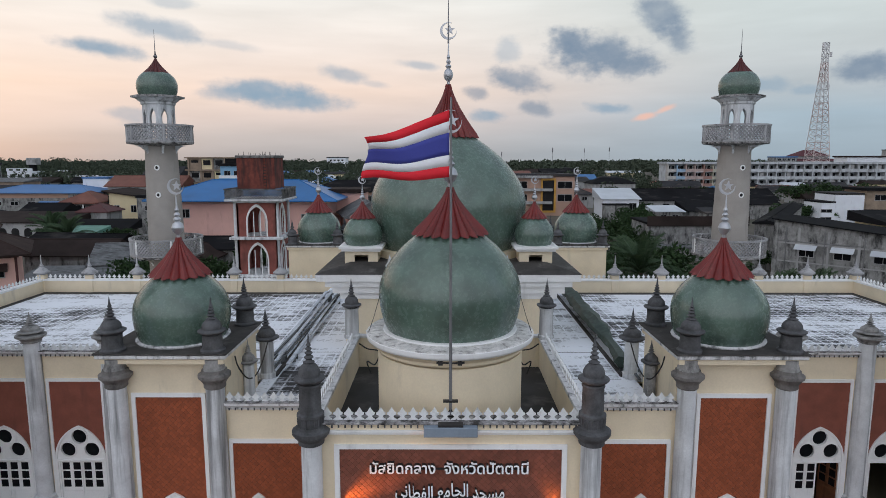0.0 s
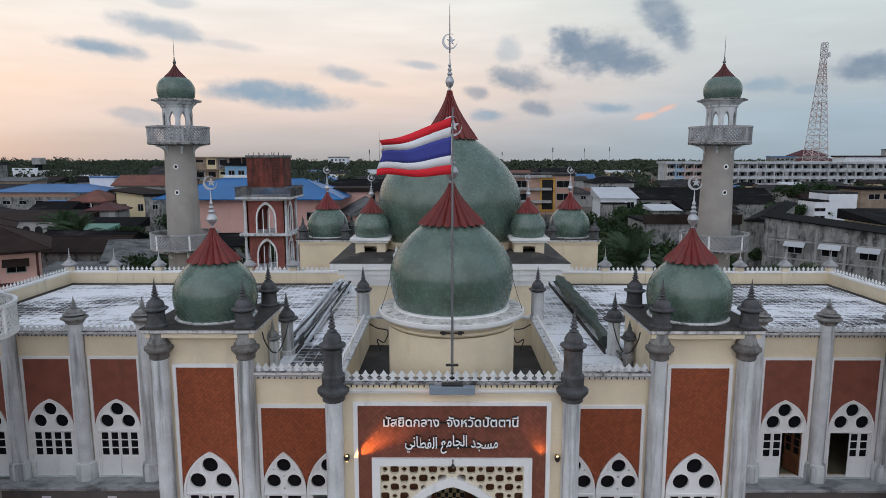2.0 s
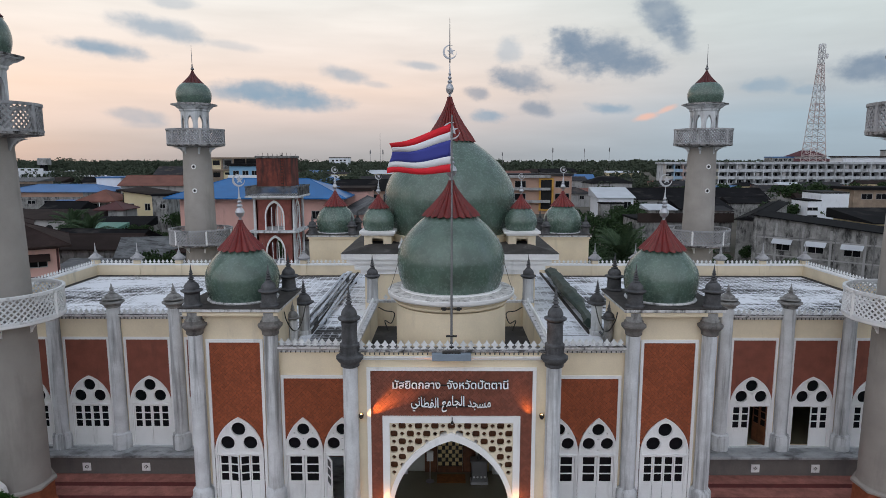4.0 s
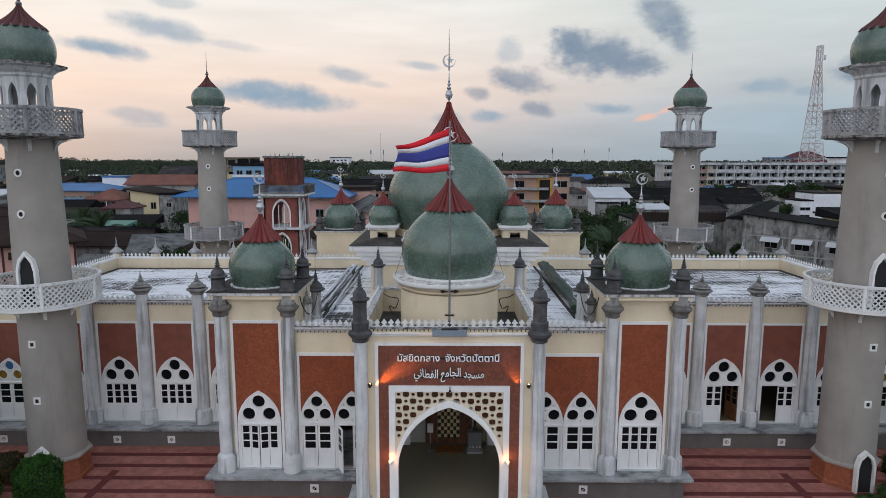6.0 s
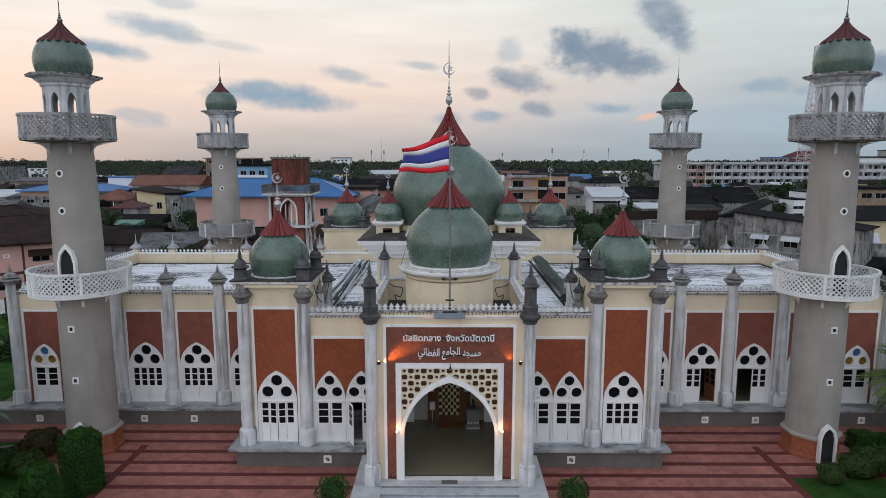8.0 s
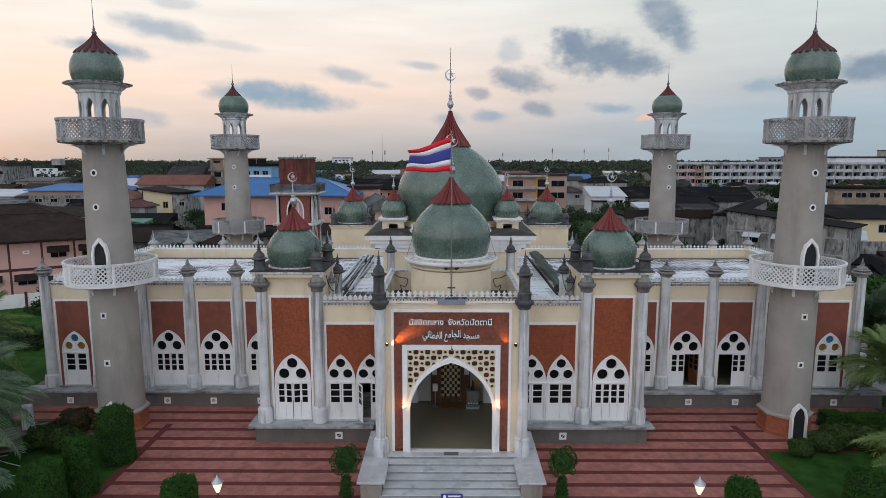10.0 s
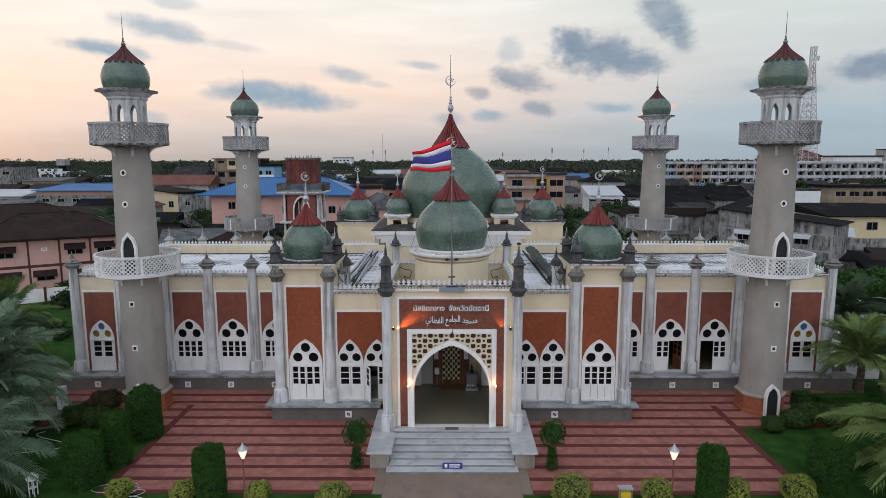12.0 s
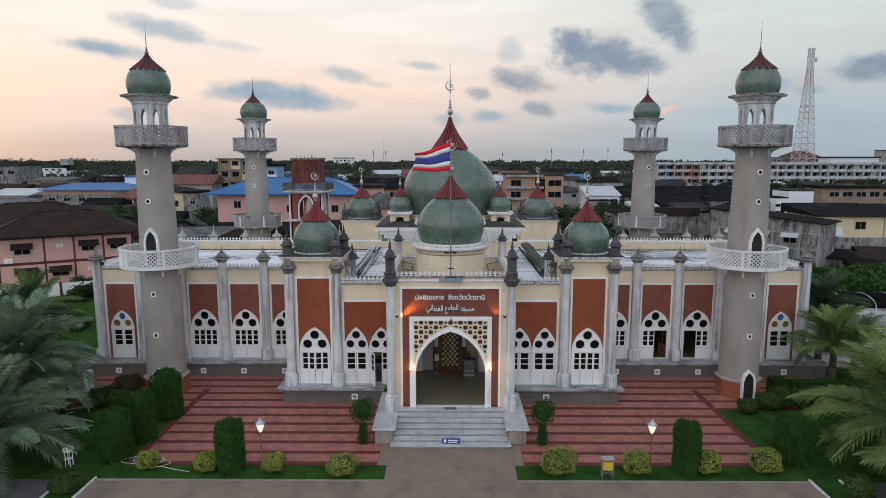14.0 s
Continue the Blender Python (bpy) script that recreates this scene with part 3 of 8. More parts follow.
def tile_field(parent, cy, x0, x1, z0, z1, keep, size=0.19, name="tile", joined=False, apart=0, mat=None):
    """Square tiles set on their points over a wall, each a piece of its own, cut in half along the sides and the top."""
    n = round((x1 - x0) / (size * math.sqrt(2)))
    d = (x1 - x0) / (2 * n)
    k = d * 0.95
    b, t = 0.84, -0.010
    shapes = {
        "whole": ([(-k, 0, 0), (0, 0, -k), (k, 0, 0), (0, 0, k)], [(-k * b, t, 0), (0, t, -k * b), (k * b, t, 0), (0, t, k * b)]),
        "right": ([(0, 0, -k), (k, 0, 0), (0, 0, k)], [(0, t, -k * b), (k * b, t, 0), (0, t, k * b)]),
        "left": ([(0, 0, k), (-k, 0, 0), (0, 0, -k)], [(0, t, k * b), (-k * b, t, 0), (0, t, -k * b)]),
        "low": ([(-k, 0, 0), (0, 0, -k), (k, 0, 0)], [(-k * b, t, 0), (0, t, -k * b), (k * b, t, 0)])}
    meshes, every, faces = {}, [], []
    for key, (low, high) in shapes.items():
        m = len(low)
        me = bpy.data.meshes.new(name)
        me.from_pydata(low + high, [], [tuple(range(m, 2 * m))] + [(i, (i + 1) % m, m + (i + 1) % m, m + i) for i in range(m)])
        me.materials.append(REDTILE)
        meshes[key] = me
    for j in range(int((z1 - z0) / d)):
        z = z1 - j * d
        for i in range(n + 1):
            x = x0 + (i + (0.5 if j % 2 else 0.0)) * 2 * d
            if x > x1 + 0.001 or not keep(x, z, d):
                continue
            edge = "right" if x < x0 + 0.001 else "left" if x > x1 - 0.001 else "whole"
            if j == 0:
                if edge != "whole":
                    continue
                edge = "low"
            if joined or (apart and j >= apart):
                m = len(every)
                every += [(v.co.x + x, v.co.y + cy, v.co.z + z) for v in meshes[edge].vertices]
                faces += [tuple(m + q for q in p.vertices) for p in meshes[edge].polygons]
                continue
            ob = new(name, meshes[edge])
            ob.parent = parent
            ob.matrix_basis = pose(x, cy, z)
    if every:
        tagged(mesh_of(name, every, faces, mat or REDPANEL, parent, "small brick-red tiles"), kind="stuff")


# ---- side wings ----
WING_COLS = [15.60, 19.09, 22.58, 26.08, 29.66]
WING_BAYS = [13.86, 17.34, 20.84, 24.34, 27.86]
W_H, W_W = 4.27, 1.19

wing_win = window_unit("arched_window", W_W, W_H, 2, (3, 2), "white pointed window with three round lights over glazed double doors", studs=False)
wing_open_a = window_unit("arched_window", W_W, W_H, 2, (3, 2), "white pointed window over double doors, one leaf open on brown wood", studs=False, wood=(1,), opened=((1, -72),))
wing_open_b = window_unit("arched_window", W_W, W_H, 2, (3, 2), "white pointed window over double doors, one leaf open on brown wood", studs=False, wood=(0,), opened=((0, 72),))
end_win = window_unit("arched_window", 0.98, 4.15, 2, (3, 1), "narrow white pointed window with blue and amber round lights", studs=True, colored=True)
side_col = column("column", 0.37, 0.95, 8.35, 8.75, 9.75, "grey-white round column with a grey domed top above the roof edge", knob=GREYKNOB)

made_first = set()


def place(ob, m):
    """Puts the first one itself, and copies for the rest."""
    if ob.name not in made_first:
        made_first.add(ob.name)
        ob.matrix_basis = m
        return ob
    return copy_thing(ob, m)


for s in (-1, 1):
    # the wall of the wing, with pointed openings through it
    holes = []
    for i, bx in enumerate(WING_BAYS):
        w, h = (0.96, 4.12) if i == 4 else (W_W - 0.03, W_H - 0.03)
        holes.append(arch(s * bx, w, FLOOR + 0.01, FLOOR + 2.62, h - 2.62, 10))
    x0, x1 = sorted((s * 12.2, s * HALL_X))
    part("wall", plate(rect(x0, x1, 0.9, 9.0), holes, WING_Y, WING_Y + 0.4), CREAM, hall, "cream front wall of a side wing")
    for i, bx in enumerate(WING_BAYS):
        c, (w, h) = s * bx, ((0.98, 4.15) if i == 4 else (W_W, W_H))
        lo, hi = c - 1.20, c + 1.20
        ar = [(x, z) for x, z in arch(c, w, FLOOR + 0.03, FLOOR + 2.62, h - 2.62, 12)]
        loop = [(lo, FLOOR + 0.03), (lo, 7.66), (hi, 7.66), (hi, FLOOR + 0.03)] + ar[::-1]
        part("red_panel", plate(loop, [], WING_Y - 0.03, WING_Y), WINGRED, hall, "smooth brick-red panel over a window")
        bm = plate([(lo - 0.13, FLOOR + 0.03), (lo - 0.13, 7.80), (hi + 0.13, 7.80), (hi + 0.13, FLOOR + 0.03), (hi, FLOOR + 0.03), (hi, 7.66), (lo, 7.66), (lo, FLOOR + 0.03)], [], WING_Y - 0.08, WING_Y)
        part("panel_border", bm, WHITE, hall)
        src = end_win if i == 4 else wing_win
        if s > 0 and i == 1:
            src = wing_open_a
        if s > 0 and i == 2:
            src = wing_open_b
        place(src, pose(c, WING_Y - 0.04, FLOOR + 0.02))
    for cx in WING_COLS:
        place(side_col, pose(s * cx, WING_Y - 0.14, FLOOR))
    bm = bmesh.new()
    cornice(bm, x0, x1, WING_Y, 8.86, 9.14, 0.22, 0.45)
    part("cornice", bm, TOPPED, hall, "sooty white cornice")
    tagged(part("drip_teeth", drip_teeth(bmesh.new(), x0, x1, WING_Y - 0.10, 8.97), DARKSTONE, hall), "row of small black drips", kind="stuff")
    part("ledge_top", solid(x0, x1, WING_Y - 0.24, WING_Y - 0.02, 9.141, 9.165), SOOT, hall, "black-stained ledge")
    cresting(hall, (s * 12.4, WING_Y - 0.05), (s * 29.5, WING_Y - 0.05), 9.14, CREST_SMALL, 0.31)
    # plinth, ledge and vents
    px0, px1 = sorted((s * 12.4, s * 31.4))
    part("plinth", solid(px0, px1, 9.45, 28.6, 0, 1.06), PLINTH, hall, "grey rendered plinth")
    part("ledge", bevelled(px0, px1 + (0.15 if s > 0 else 0), 9.25, WING_Y, 1.06, FLOOR, 0.025), LEDGE, hall, "worn grey marble ledge")
    for vx in (13.9, 17.35, 20.75, 27.9):
        vent = thing("plinth_vent", "square white vent grille set in a grey plinth", "vent", "vents in the plinth", "structure", (s * vx, 9.45, 0.46))
        part("frame", plate(rect(-0.23, 0.23, -0.23, 0.23), [rect(-0.11, 0.11, -0.11, 0.11)], -0.04, 0), WHITE, vent)
        bm = bmesh.new()
        rod(bm, (-0.11, -0.02, -0.11), (0.11, -0.02, 0.11), 0.02, 4)
        rod(bm, (-0.11, -0.02, 0.11), (0.11, -0.02, -0.11), 0.02, 4)
        part("bars", bm, WHITE, vent)
        part("hollow", solid(-0.11, 0.11, -0.004, -0.001, -0.11, 0.11), DARKVOID, vent)
    # side and back walls with their parapets
    part("wall", solid(*sorted((s * (HALL_X - 0.35), s * HALL_X)), WING_Y + 0.4, BACK_Y, 0.9, 9.02), CREAM, hall, "cream parapet wall along the side of the roof")
    bx0, bx1 = sorted((s * 7.6, s * (HALL_X - 0.35)))
    part("wall", solid(bx0, bx1, BACK_Y - 0.35, BACK_Y, 0.9, 9.02), CREAM, hall, "cream parapet wall along the back of the roof")
    bm = bmesh.new()
    box(bm, *sorted((s * (HALL_X - 0.43), s * (HALL_X + 0.06))), WING_Y + 0.45, BACK_Y + 0.06, 9.02, 9.14)
    box(bm, bx0, bx1 - (0.08 if s > 0 else 0), BACK_Y - 0.43, BACK_Y + 0.05, 9.02, 9.142)
    part("coping", bm, WHITE, hall)
    cresting(hall, (s * (HALL_X - 0.18), WING_Y + 1.0), (s * (HALL_X - 0.18), BACK_Y - 0.3), 9.14, CREST_SMALL, 0.36)
    cresting(hall, (s * 8.0, BACK_Y - 0.18), (s * (HALL_X - 0.6), BACK_Y - 0.18), 9.14, CREST_SMALL, 0.36)
    for kx in (HALL_X - 0.18, 26.2, 22.7, 19.2, 15.6, 12.2):
        post = thing("parapet_post", "square cream parapet post with a grey domed top", "post", "posts along the back parapet", "structure", (s * kx, BACK_Y - 0.18, ROOF))
        part("post", bevelled(-0.26, 0.26, -0.24, 0.24, 0, 1.30, 0.03), CREAM, post)
        part("post_cap", bevelled(-0.31, 0.31, -0.29, 0.29, 1.30, 1.35, 0.02), GREYLATTICE, post)
        part("domed_knob", turned([(0.38, 1.35), (0.54, 1.42), (0.56, 1.52), (0.44, 1.57), (0.38, 1.66), (0.2, 1.80), (0.11, 1.88), (0.16, 1.94), (0.08, 2.0), (0.12, 2.06), (0.05, 2.12), (0.02, 2.75)], 18), GREYLATTICE, post, "", True)
    # the roof of the wing
    rx0, rx1 = sorted((s * 8.1, s * (HALL_X - 0.35)))
    part("flat_roof", solid(rx0, rx1, WING_Y + 0.4, BACK_Y - 0.35, ROOF - 0.3, ROOF), ROOFTOP, hall, "flat roof, white paint worn through to black in patches")
    part("flat_roof", solid(*sorted((s * 4.2, s * 8.1)), BAY_Y + 0.4, BACK_Y - 0.35, ROOF - 0.1, ROOF + 0.22), CLEANROOF, hall, "pale painted roof strip beside the porch court")
    part("roof_kerb", solid(*sorted((s * 8.1, s * 8.55)), 9.2, BACK_Y - 0.4, ROOF, ROOF + 0.38), CLEANROOF, hall)
    for jy in (8.9, 12.7, 17.4, 21.6):
        part("roof_joint", solid(*sorted((s * 4.45, s * 7.5)), jy, jy + 0.05, ROOF + 0.22, ROOF + 0.226), BLACKROOF, hall)
    part("roof_gutter", solid(*sorted((s * 8.6, s * (HALL_X - 0.36))), BACK_Y - 0.95, BACK_Y - 0.36, ROOF, ROOF + 0.02), BLACKROOF, hall, "black gutter at the foot of the parapet")
    part("roof_gutter", solid(*sorted((s * (HALL_X - 0.80), s * (HALL_X - 0.36))), WING_Y + 0.5, BACK_Y - 0.96, ROOF, ROOF + 0.02), BLACKROOF, hall, "black gutter at the foot of the parapet")
    part("roof_joint", solid(*sorted((s * 7.55, s * 7.72)), 9.2, BACK_Y - 0.4, ROOF + 0.22, ROOF + 0.30), BLACKROOF, hall)

part("stained_tiles", solid(-7.5, -5.0, BAY_Y + 0.5, 10.6, ROOF + 0.22, ROOF + 0.232), STAINEDROOF, hall, "roof tiles stained black")
part("inner_floor", solid(-HALL_X + 0.4, HALL_X - 0.4, WING_Y + 0.4, BACK_Y - 0.35, FLOOR - 0.2, FLOOR), FLOORTILE, hall)
part("wall", solid(-7.6, 7.6, BACK_Y - 0.35, BACK_Y, 0.9, 9.0), CREAM, hall)

# ---- front bays beside the gate ----
bay_win = window_unit("arched_window", 0.93, 4.42, 2, (3, 1), "white pointed window with three round lights over glazed double doors")
bay_ajar = window_unit("arched_window", 0.93, 4.42, 2, (3, 1), "white pointed window over double doors, one leaf standing open", opened=((0, -62),))
for s in (-1, 1):
    x0, x1 = sorted((s * 4.2, s * 8.3))
    holes = [arch(s * 7.06, 0.91, FLOOR + 0.02, FLOOR + 2.62, 1.78, 10), arch(s * 5.18, 0.91, FLOOR + 0.02, FLOOR + 2.62, 1.78, 10)]
    part("wall", plate(rect(x0, x1, 0.9, 6.5), holes, BAY_Y, BAY_Y + 0.4), CREAM, hall, "cream front wall beside the gate")
    part("wall", solid(x0, x1, BAY_Y, BAY_Y + 0.4, 6.5, 8.9), CREAM, hall, "cream front wall beside the gate")
    lo, hi = (x0 + 0.02, x1 - 0.38) if s > 0 else (x0 + 0.38, x1 - 0.02)
    a1 = arch(s * 7.06, 0.93, FLOOR + 0.03, FLOOR + 2.62, 1.80, 12)
    a2 = arch(s * 5.18, 0.93, FLOOR + 0.03, FLOOR + 2.62, 1.80, 12)
    first, second = (a1, a2) if s > 0 else (a2, a1)
    loop = [(lo, FLOOR + 0.03), (lo, 7.60), (hi, 7.60), (hi, FLOOR + 0.03)] + first[::-1] + second[::-1]
    back = part("red_panel", plate(loop, [], BAY_Y - 0.02, BAY_Y), REDGROUT, hall, "brick-red tiled panel over two windows")

    def clear_of(x, z, d, s=s):
        for c in (7.06, 5.18):
            if abs(x - s * c) < 0.93 and z < arch_z(abs(x - s * c), 0.93, FLOOR + 2.62, 1.80):
                return False
        return z > FLOOR + 2.8
    tile_field(back, BAY_Y - 0.02, lo, hi, 3.7, 7.60, clear_of, 0.142, "tile_course", True, mat=REDCOURSE)
    bm = plate(rect(lo - 0.13, hi + 0.13, 7.60, 7.75), [], BAY_Y - 0.08, BAY_Y)
    xx = (hi, hi + 0.13) if s > 0 else (lo - 0.13, lo)
    plate(rect(*xx, FLOOR + 0.03, 7.598), [], BAY_Y - 0.08, BAY_Y, bm)
    part("panel_border", bm, WHITE, hall)
    place(bay_win, pose(s * 7.06, BAY_Y - 0.05, FLOOR + 0.02))
    place(bay_ajar if s < 0 else bay_win, pose(s * 5.18, BAY_Y - 0.05, FLOOR + 0.02))
    bm = bmesh.new()
    cornice(bm, x0, x1, BAY_Y, 8.86, 9.2, 0.26, 0.45)
    part("cornice", bm, TOPPED, hall, "sooty white cornice")
    tagged(part("drip_teeth", drip_teeth(bmesh.new(), x0, x1, BAY_Y - 0.12, 8.98), DARKSTONE, hall), "row of small black drips", kind="stuff")
    part("ledge_top", solid(x0, x1, BAY_Y - 0.28, BAY_Y - 0.04, 9.201, 9.225), SOOT, hall, "black-stained ledge")
    cresting(hall, (s * 4.6, BAY_Y - 0.08), (s * 8.1, BAY_Y - 0.08), 9.2, CREST_BIG, 0.32)

# ---- corner pavilions with their onion domes ----
pav_win = window_unit("arched_window", 1.16, 4.40, 4, (3, 1), "wide white pointed window over a folding door of four glazed leaves", studs=False)
pav_ajar = window_unit("arched_window", 1.16, 4.40, 4, (3, 1), "wide white pointed window over a folding door, middle leaves ajar", studs=False, opened=((1, -13), (2, 13)))
for s, yf, front in ((-1, PAV_Y, True), (1, PAV_Y, True), (-1, 31.9, False), (1, 31.9, False)):
    cx = s * 10.22 + 0.04 if front else s * 10.5
    yc = yf + 1.95
    pav = thing("corner_pavilion", "square cream and brick-red pavilion under a green onion dome", "pavilion", "pavilions at the corners of the hall", "", (cx, yc, 0))
    f = yf - yc
    hole = [arch(0, 1.14, FLOOR + 0.02, FLOOR + 2.62, 1.76, 10)] if front else []
    zf = 0.9 if front else 0.0
    fw = f + 0.33 if front else f
    part("wall", plate(rect(-2.1, 2.1, zf, 10.7), hole, fw, fw + 0.4), CREAM, pav, "cream front wall")
    part("wall", solid(-2.1, -1.75, fw + 0.4, f + 4.0, zf, 10.7), CREAM, pav)
    part("wall", solid(1.75, 2.1, fw + 0.4, f + 4.0, zf, 10.7), CREAM, pav)
    part("wall", solid(-1.75, 1.75, f + 3.65, f + 4.0, zf, 10.7), CREAM, pav)
    bm = bmesh.new()
    box(bm, -2.2, 2.2, f - 0.1, f + 4.1, 10.70, 10.90)
    part("cornice", bm, CREAM, pav, "cream band under the roof slab")
    part("cornice", bevelled(-2.31, 2.31, f - 0.21, f + 4.19, 10.90, 11.06, 0.03), TOPPED, pav, "white cornice with a blackened edge")
    part("roof_slab", bevelled(-2.36, 2.36, f - 0.26, f + 4.24, 11.06, 11.12, 0.02), BLACKROOF, pav, "blackened flat roof slab")
    part("dome_ring", turned([(1.68, 11.12), (1.70, 11.17), (1.63, 11.21), (1.5, 11.21)], 40), TOPPED, pav, "", True)
    onion(pav, 1.58, 11.2, 1.75, 12.15, 1.07, 13.62, 15.0, 18, taper=0.18)
    finial(pav, 14.85, 1.75, 0.23, SILVER, 0.30)
    for kx in (-1, 1):
        for ky in (f + 0.1, f + 3.75):
            bm = turned([(0.42, 11.12), (0.44, 11.2), (0.36, 11.26), (0.34, 11.7), (0.36, 11.75)], 20, c=(kx * 1.78, ky))
            part("turret", lathe(bm, knob_profile(0.37, 11.75, 1.35), 20, c=(kx * 1.78, ky)), DARKSTONE, pav, "dark grey turret with a beaded point", True)
    if front:
        ar = arch(0, 1.16, FLOOR + 0.03, FLOOR + 2.62, 1.78, 12)
        back = part("red_panel", plate([(-1.2, FLOOR + 0.03), (-1.2, 9.34), (1.2, 9.34), (1.2, FLOOR + 0.03)] + ar[::-1], [], fw - 0.02, fw), REDGROUT, pav, "brick-red panel of diamond-set tiles")
        tile_field(back, fw - 0.02, -1.2, 1.2, 3.7, 9.34, lambda x, z, d: z > arch_z(min(abs(x), 1.15), 1.16, FLOOR + 2.62, 1.78), 0.142, apart=23, mat=REDCOURSE)
        bm = plate([(-1.34, FLOOR + 0.03), (-1.34, 9.49), (1.34, 9.49), (1.34, FLOOR + 0.03), (1.2, FLOOR + 0.03), (1.2, 9.34), (-1.2, 9.34), (-1.2, FLOOR + 0.03)], [], fw - 0.08, fw)
        part("panel_border", bm, WHITE, pav)
        place(pav_ajar if s < 0 else pav_win, pose(cx, yf + 0.28, FLOOR + 0.02))
        for kx in (-1, 1):
            top = thing("column", "round grey-white column with a dark moulded capital", "column", "columns of the mosque front", "structure", (cx + kx * 1.77, yf + 0.14, FLOOR))
            r = 0.35
            part("base", turned([(r * 1.42, 0), (r * 1.42, 0.85), (r * 1.3, 0.92), (r * 1.05, 1.02)], 28), PALE, top, "", True)
            part("shaft", turned([(r, 1.02), (r * 0.94, 8.55)], 28), PALE, top, "grey-white shaft with dark runs of rain", True)
            part("capital", turned([(r * 0.95, 8.55), (r * 1.10, 8.60), (r * 1.10, 8.74), (r * 1.22, 8.80), (r * 1.50, 8.93), (r * 1.62, 8.97), (r * 1.62, 9.07), (r * 1.30, 9.13), (r * 1.22, 9.24)], 28), MIDKNOB, top, "", True)
            part("neck", turned([(r * 1.12, 9.24), (r * 0.96, 9.45), (r * 0.96, 9.64)], 28), GREYKNOB, top, "", True)

# ledge and plinth under bays and pavilions
for s in (-1, 1):
    a, b = sorted((s * 4.9, s * 12.5))
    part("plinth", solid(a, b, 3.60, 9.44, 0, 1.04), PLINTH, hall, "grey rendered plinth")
    a, b = sorted((s * 4.9, s * 12.90))
    part("ledge", bevelled(a, b, 3.30, 9.245, 1.04, FLOOR, 0.03), LEDGE, hall, "worn grey marble ledge")
    vent = thing("plinth_vent", "square white vent grille set in a grey plinth", "vent", "vents in the plinth", "structure", (s * 7.15, 3.60, 0.5))
    part("frame", plate(rect(-0.23, 0.23, -0.23, 0.23), [rect(-0.11, 0.11, -0.11, 0.11)], -0.04, 0), WHITE, vent)
    bm = bmesh.new()
    rod(bm, (-0.11, -0.02, -0.11), (0.11, -0.02, 0.11), 0.02, 4)
    part("bars", bm, WHITE, vent)
    part("hollow", solid(-0.11, 0.11, -0.004, -0.001, -0.11, 0.11), DARKVOID, vent)
    post = thing("roof_post", "pale pillar with a dark domed top on the flat roof", "post", "pillars on the roof", "", (s * 7.98, 9.2, ROOF + 0.22))
    part("post", turned([(0.36, 0), (0.36, 0.2), (0.3, 0.25), (0.3, 1.6), (0.36, 1.65)], 18), PALE, post, "", True)
    part("domed_knob", turned(knob_profile(0.42, 1.65, 1.45), 18), DARKSTONE, post, "", True)
    post = thing("roof_post", "grey weathered pillar with a dark domed top beside the pavilion", "post", "pillars on the roof", "", (s * 7.90, 6.4, ROOF + 0.22))
    part("post", turned([(0.30, 0), (0.30, 0.12), (0.23, 0.18), (0.22, 1.50), (0.28, 1.56)], 18), GREYKNOB if s > 0 else PALE, post, "", True)
    part("domed_knob", turned(knob_profile(0.29, 1.56, 0.95), 18), DARKSTONE if s > 0 else GREYKNOB, post, "", True)
    post = thing("roof_post", "pale pillar with a dark domed top at the court corner", "post", "pillars on the roof", "", (s * 4.19, 9.0, 10.22))
    part("post", turned([(0.34, 0), (0.34, 0.12), (0.30, 0.16), (0.29, 1.25), (0.34, 1.32)], 18), PALE, post, "", True)
    part("domed_knob", turned(knob_profile(0.32, 1.32, 1.28), 18), DARKSTONE, post, "", True)

# ---- the porch court and its dome ----
for s in (-1, 1):
    part("wall", solid(*sorted((s * 3.98, s * 4.26)), 0.42, 9.4, 7.0, 10.1), CREAM, hall, "cream court wall")
    part("coping", solid(*sorted((s * 3.90, s * 4.34)), 0.43, 9.62, 10.1, 10.22), TOPPED, hall)
    cresting(hall, (s * 4.12, 0.7), (s * 4.12, 8.6), 10.22, CREST_SMALL, 0.34)
part("wall", solid(-4.26, 4.26, 9.4, 9.6, 7.0, 10.1), CREAM, hall, "cream court wall")
part("coping", solid(-3.89, 3.89, 9.33, 9.64, 10.1, 10.2), TOPPED, hall)
cresting(hall, (-3.7, 9.48), (3.7, 9.48), 10.2, CREST_SMALL, 0.34)
part("court_floor", solid(-3.98, 3.98, 0.42, 9.4, 8.5, 8.75), COURT, hall, "black-stained court floor")

DRUMTOP = material("speckled_ledge", (0.64, 0.62, 0.60), 0.9, var=0.25, scale=3, fine=14, stain=(0.12, 0.11, 0.10), amount=0.5, stain_scale=(4.5, 4.5, 4.5))
porch_dome = thing("porch_dome", "large green onion dome with red cap on a cream drum", "dome", "", "", (0, 3.4, 0))
part("drum", turned([(2.44, 8.75), (2.44, 11.55)], 64), CREAM, porch_dome, "round cream drum", True)
part("drum_cornice", turned([(2.44, 11.60), (2.50, 11.66), (2.50, 11.75), (2.58, 11.78), (2.70, 11.90)], 64), CREAM, porch_dome, "cream moulding under the ledge", True)
part("drum_cornice", turned([(2.66, 11.901), (2.74, 11.92), (2.80, 11.97), (2.82, 12.02), (2.82, 12.13), (2.79, 12.15)], 64), WHITE, porch_dome, "white moulded ledge", True)
part("drum_top", turned([(2.80, 12.145), (2.78, 12.17), (2.45, 12.21), (2.22, 12.22)], 64), DRUMTOP, porch_dome, "ledge stained black on top", True)
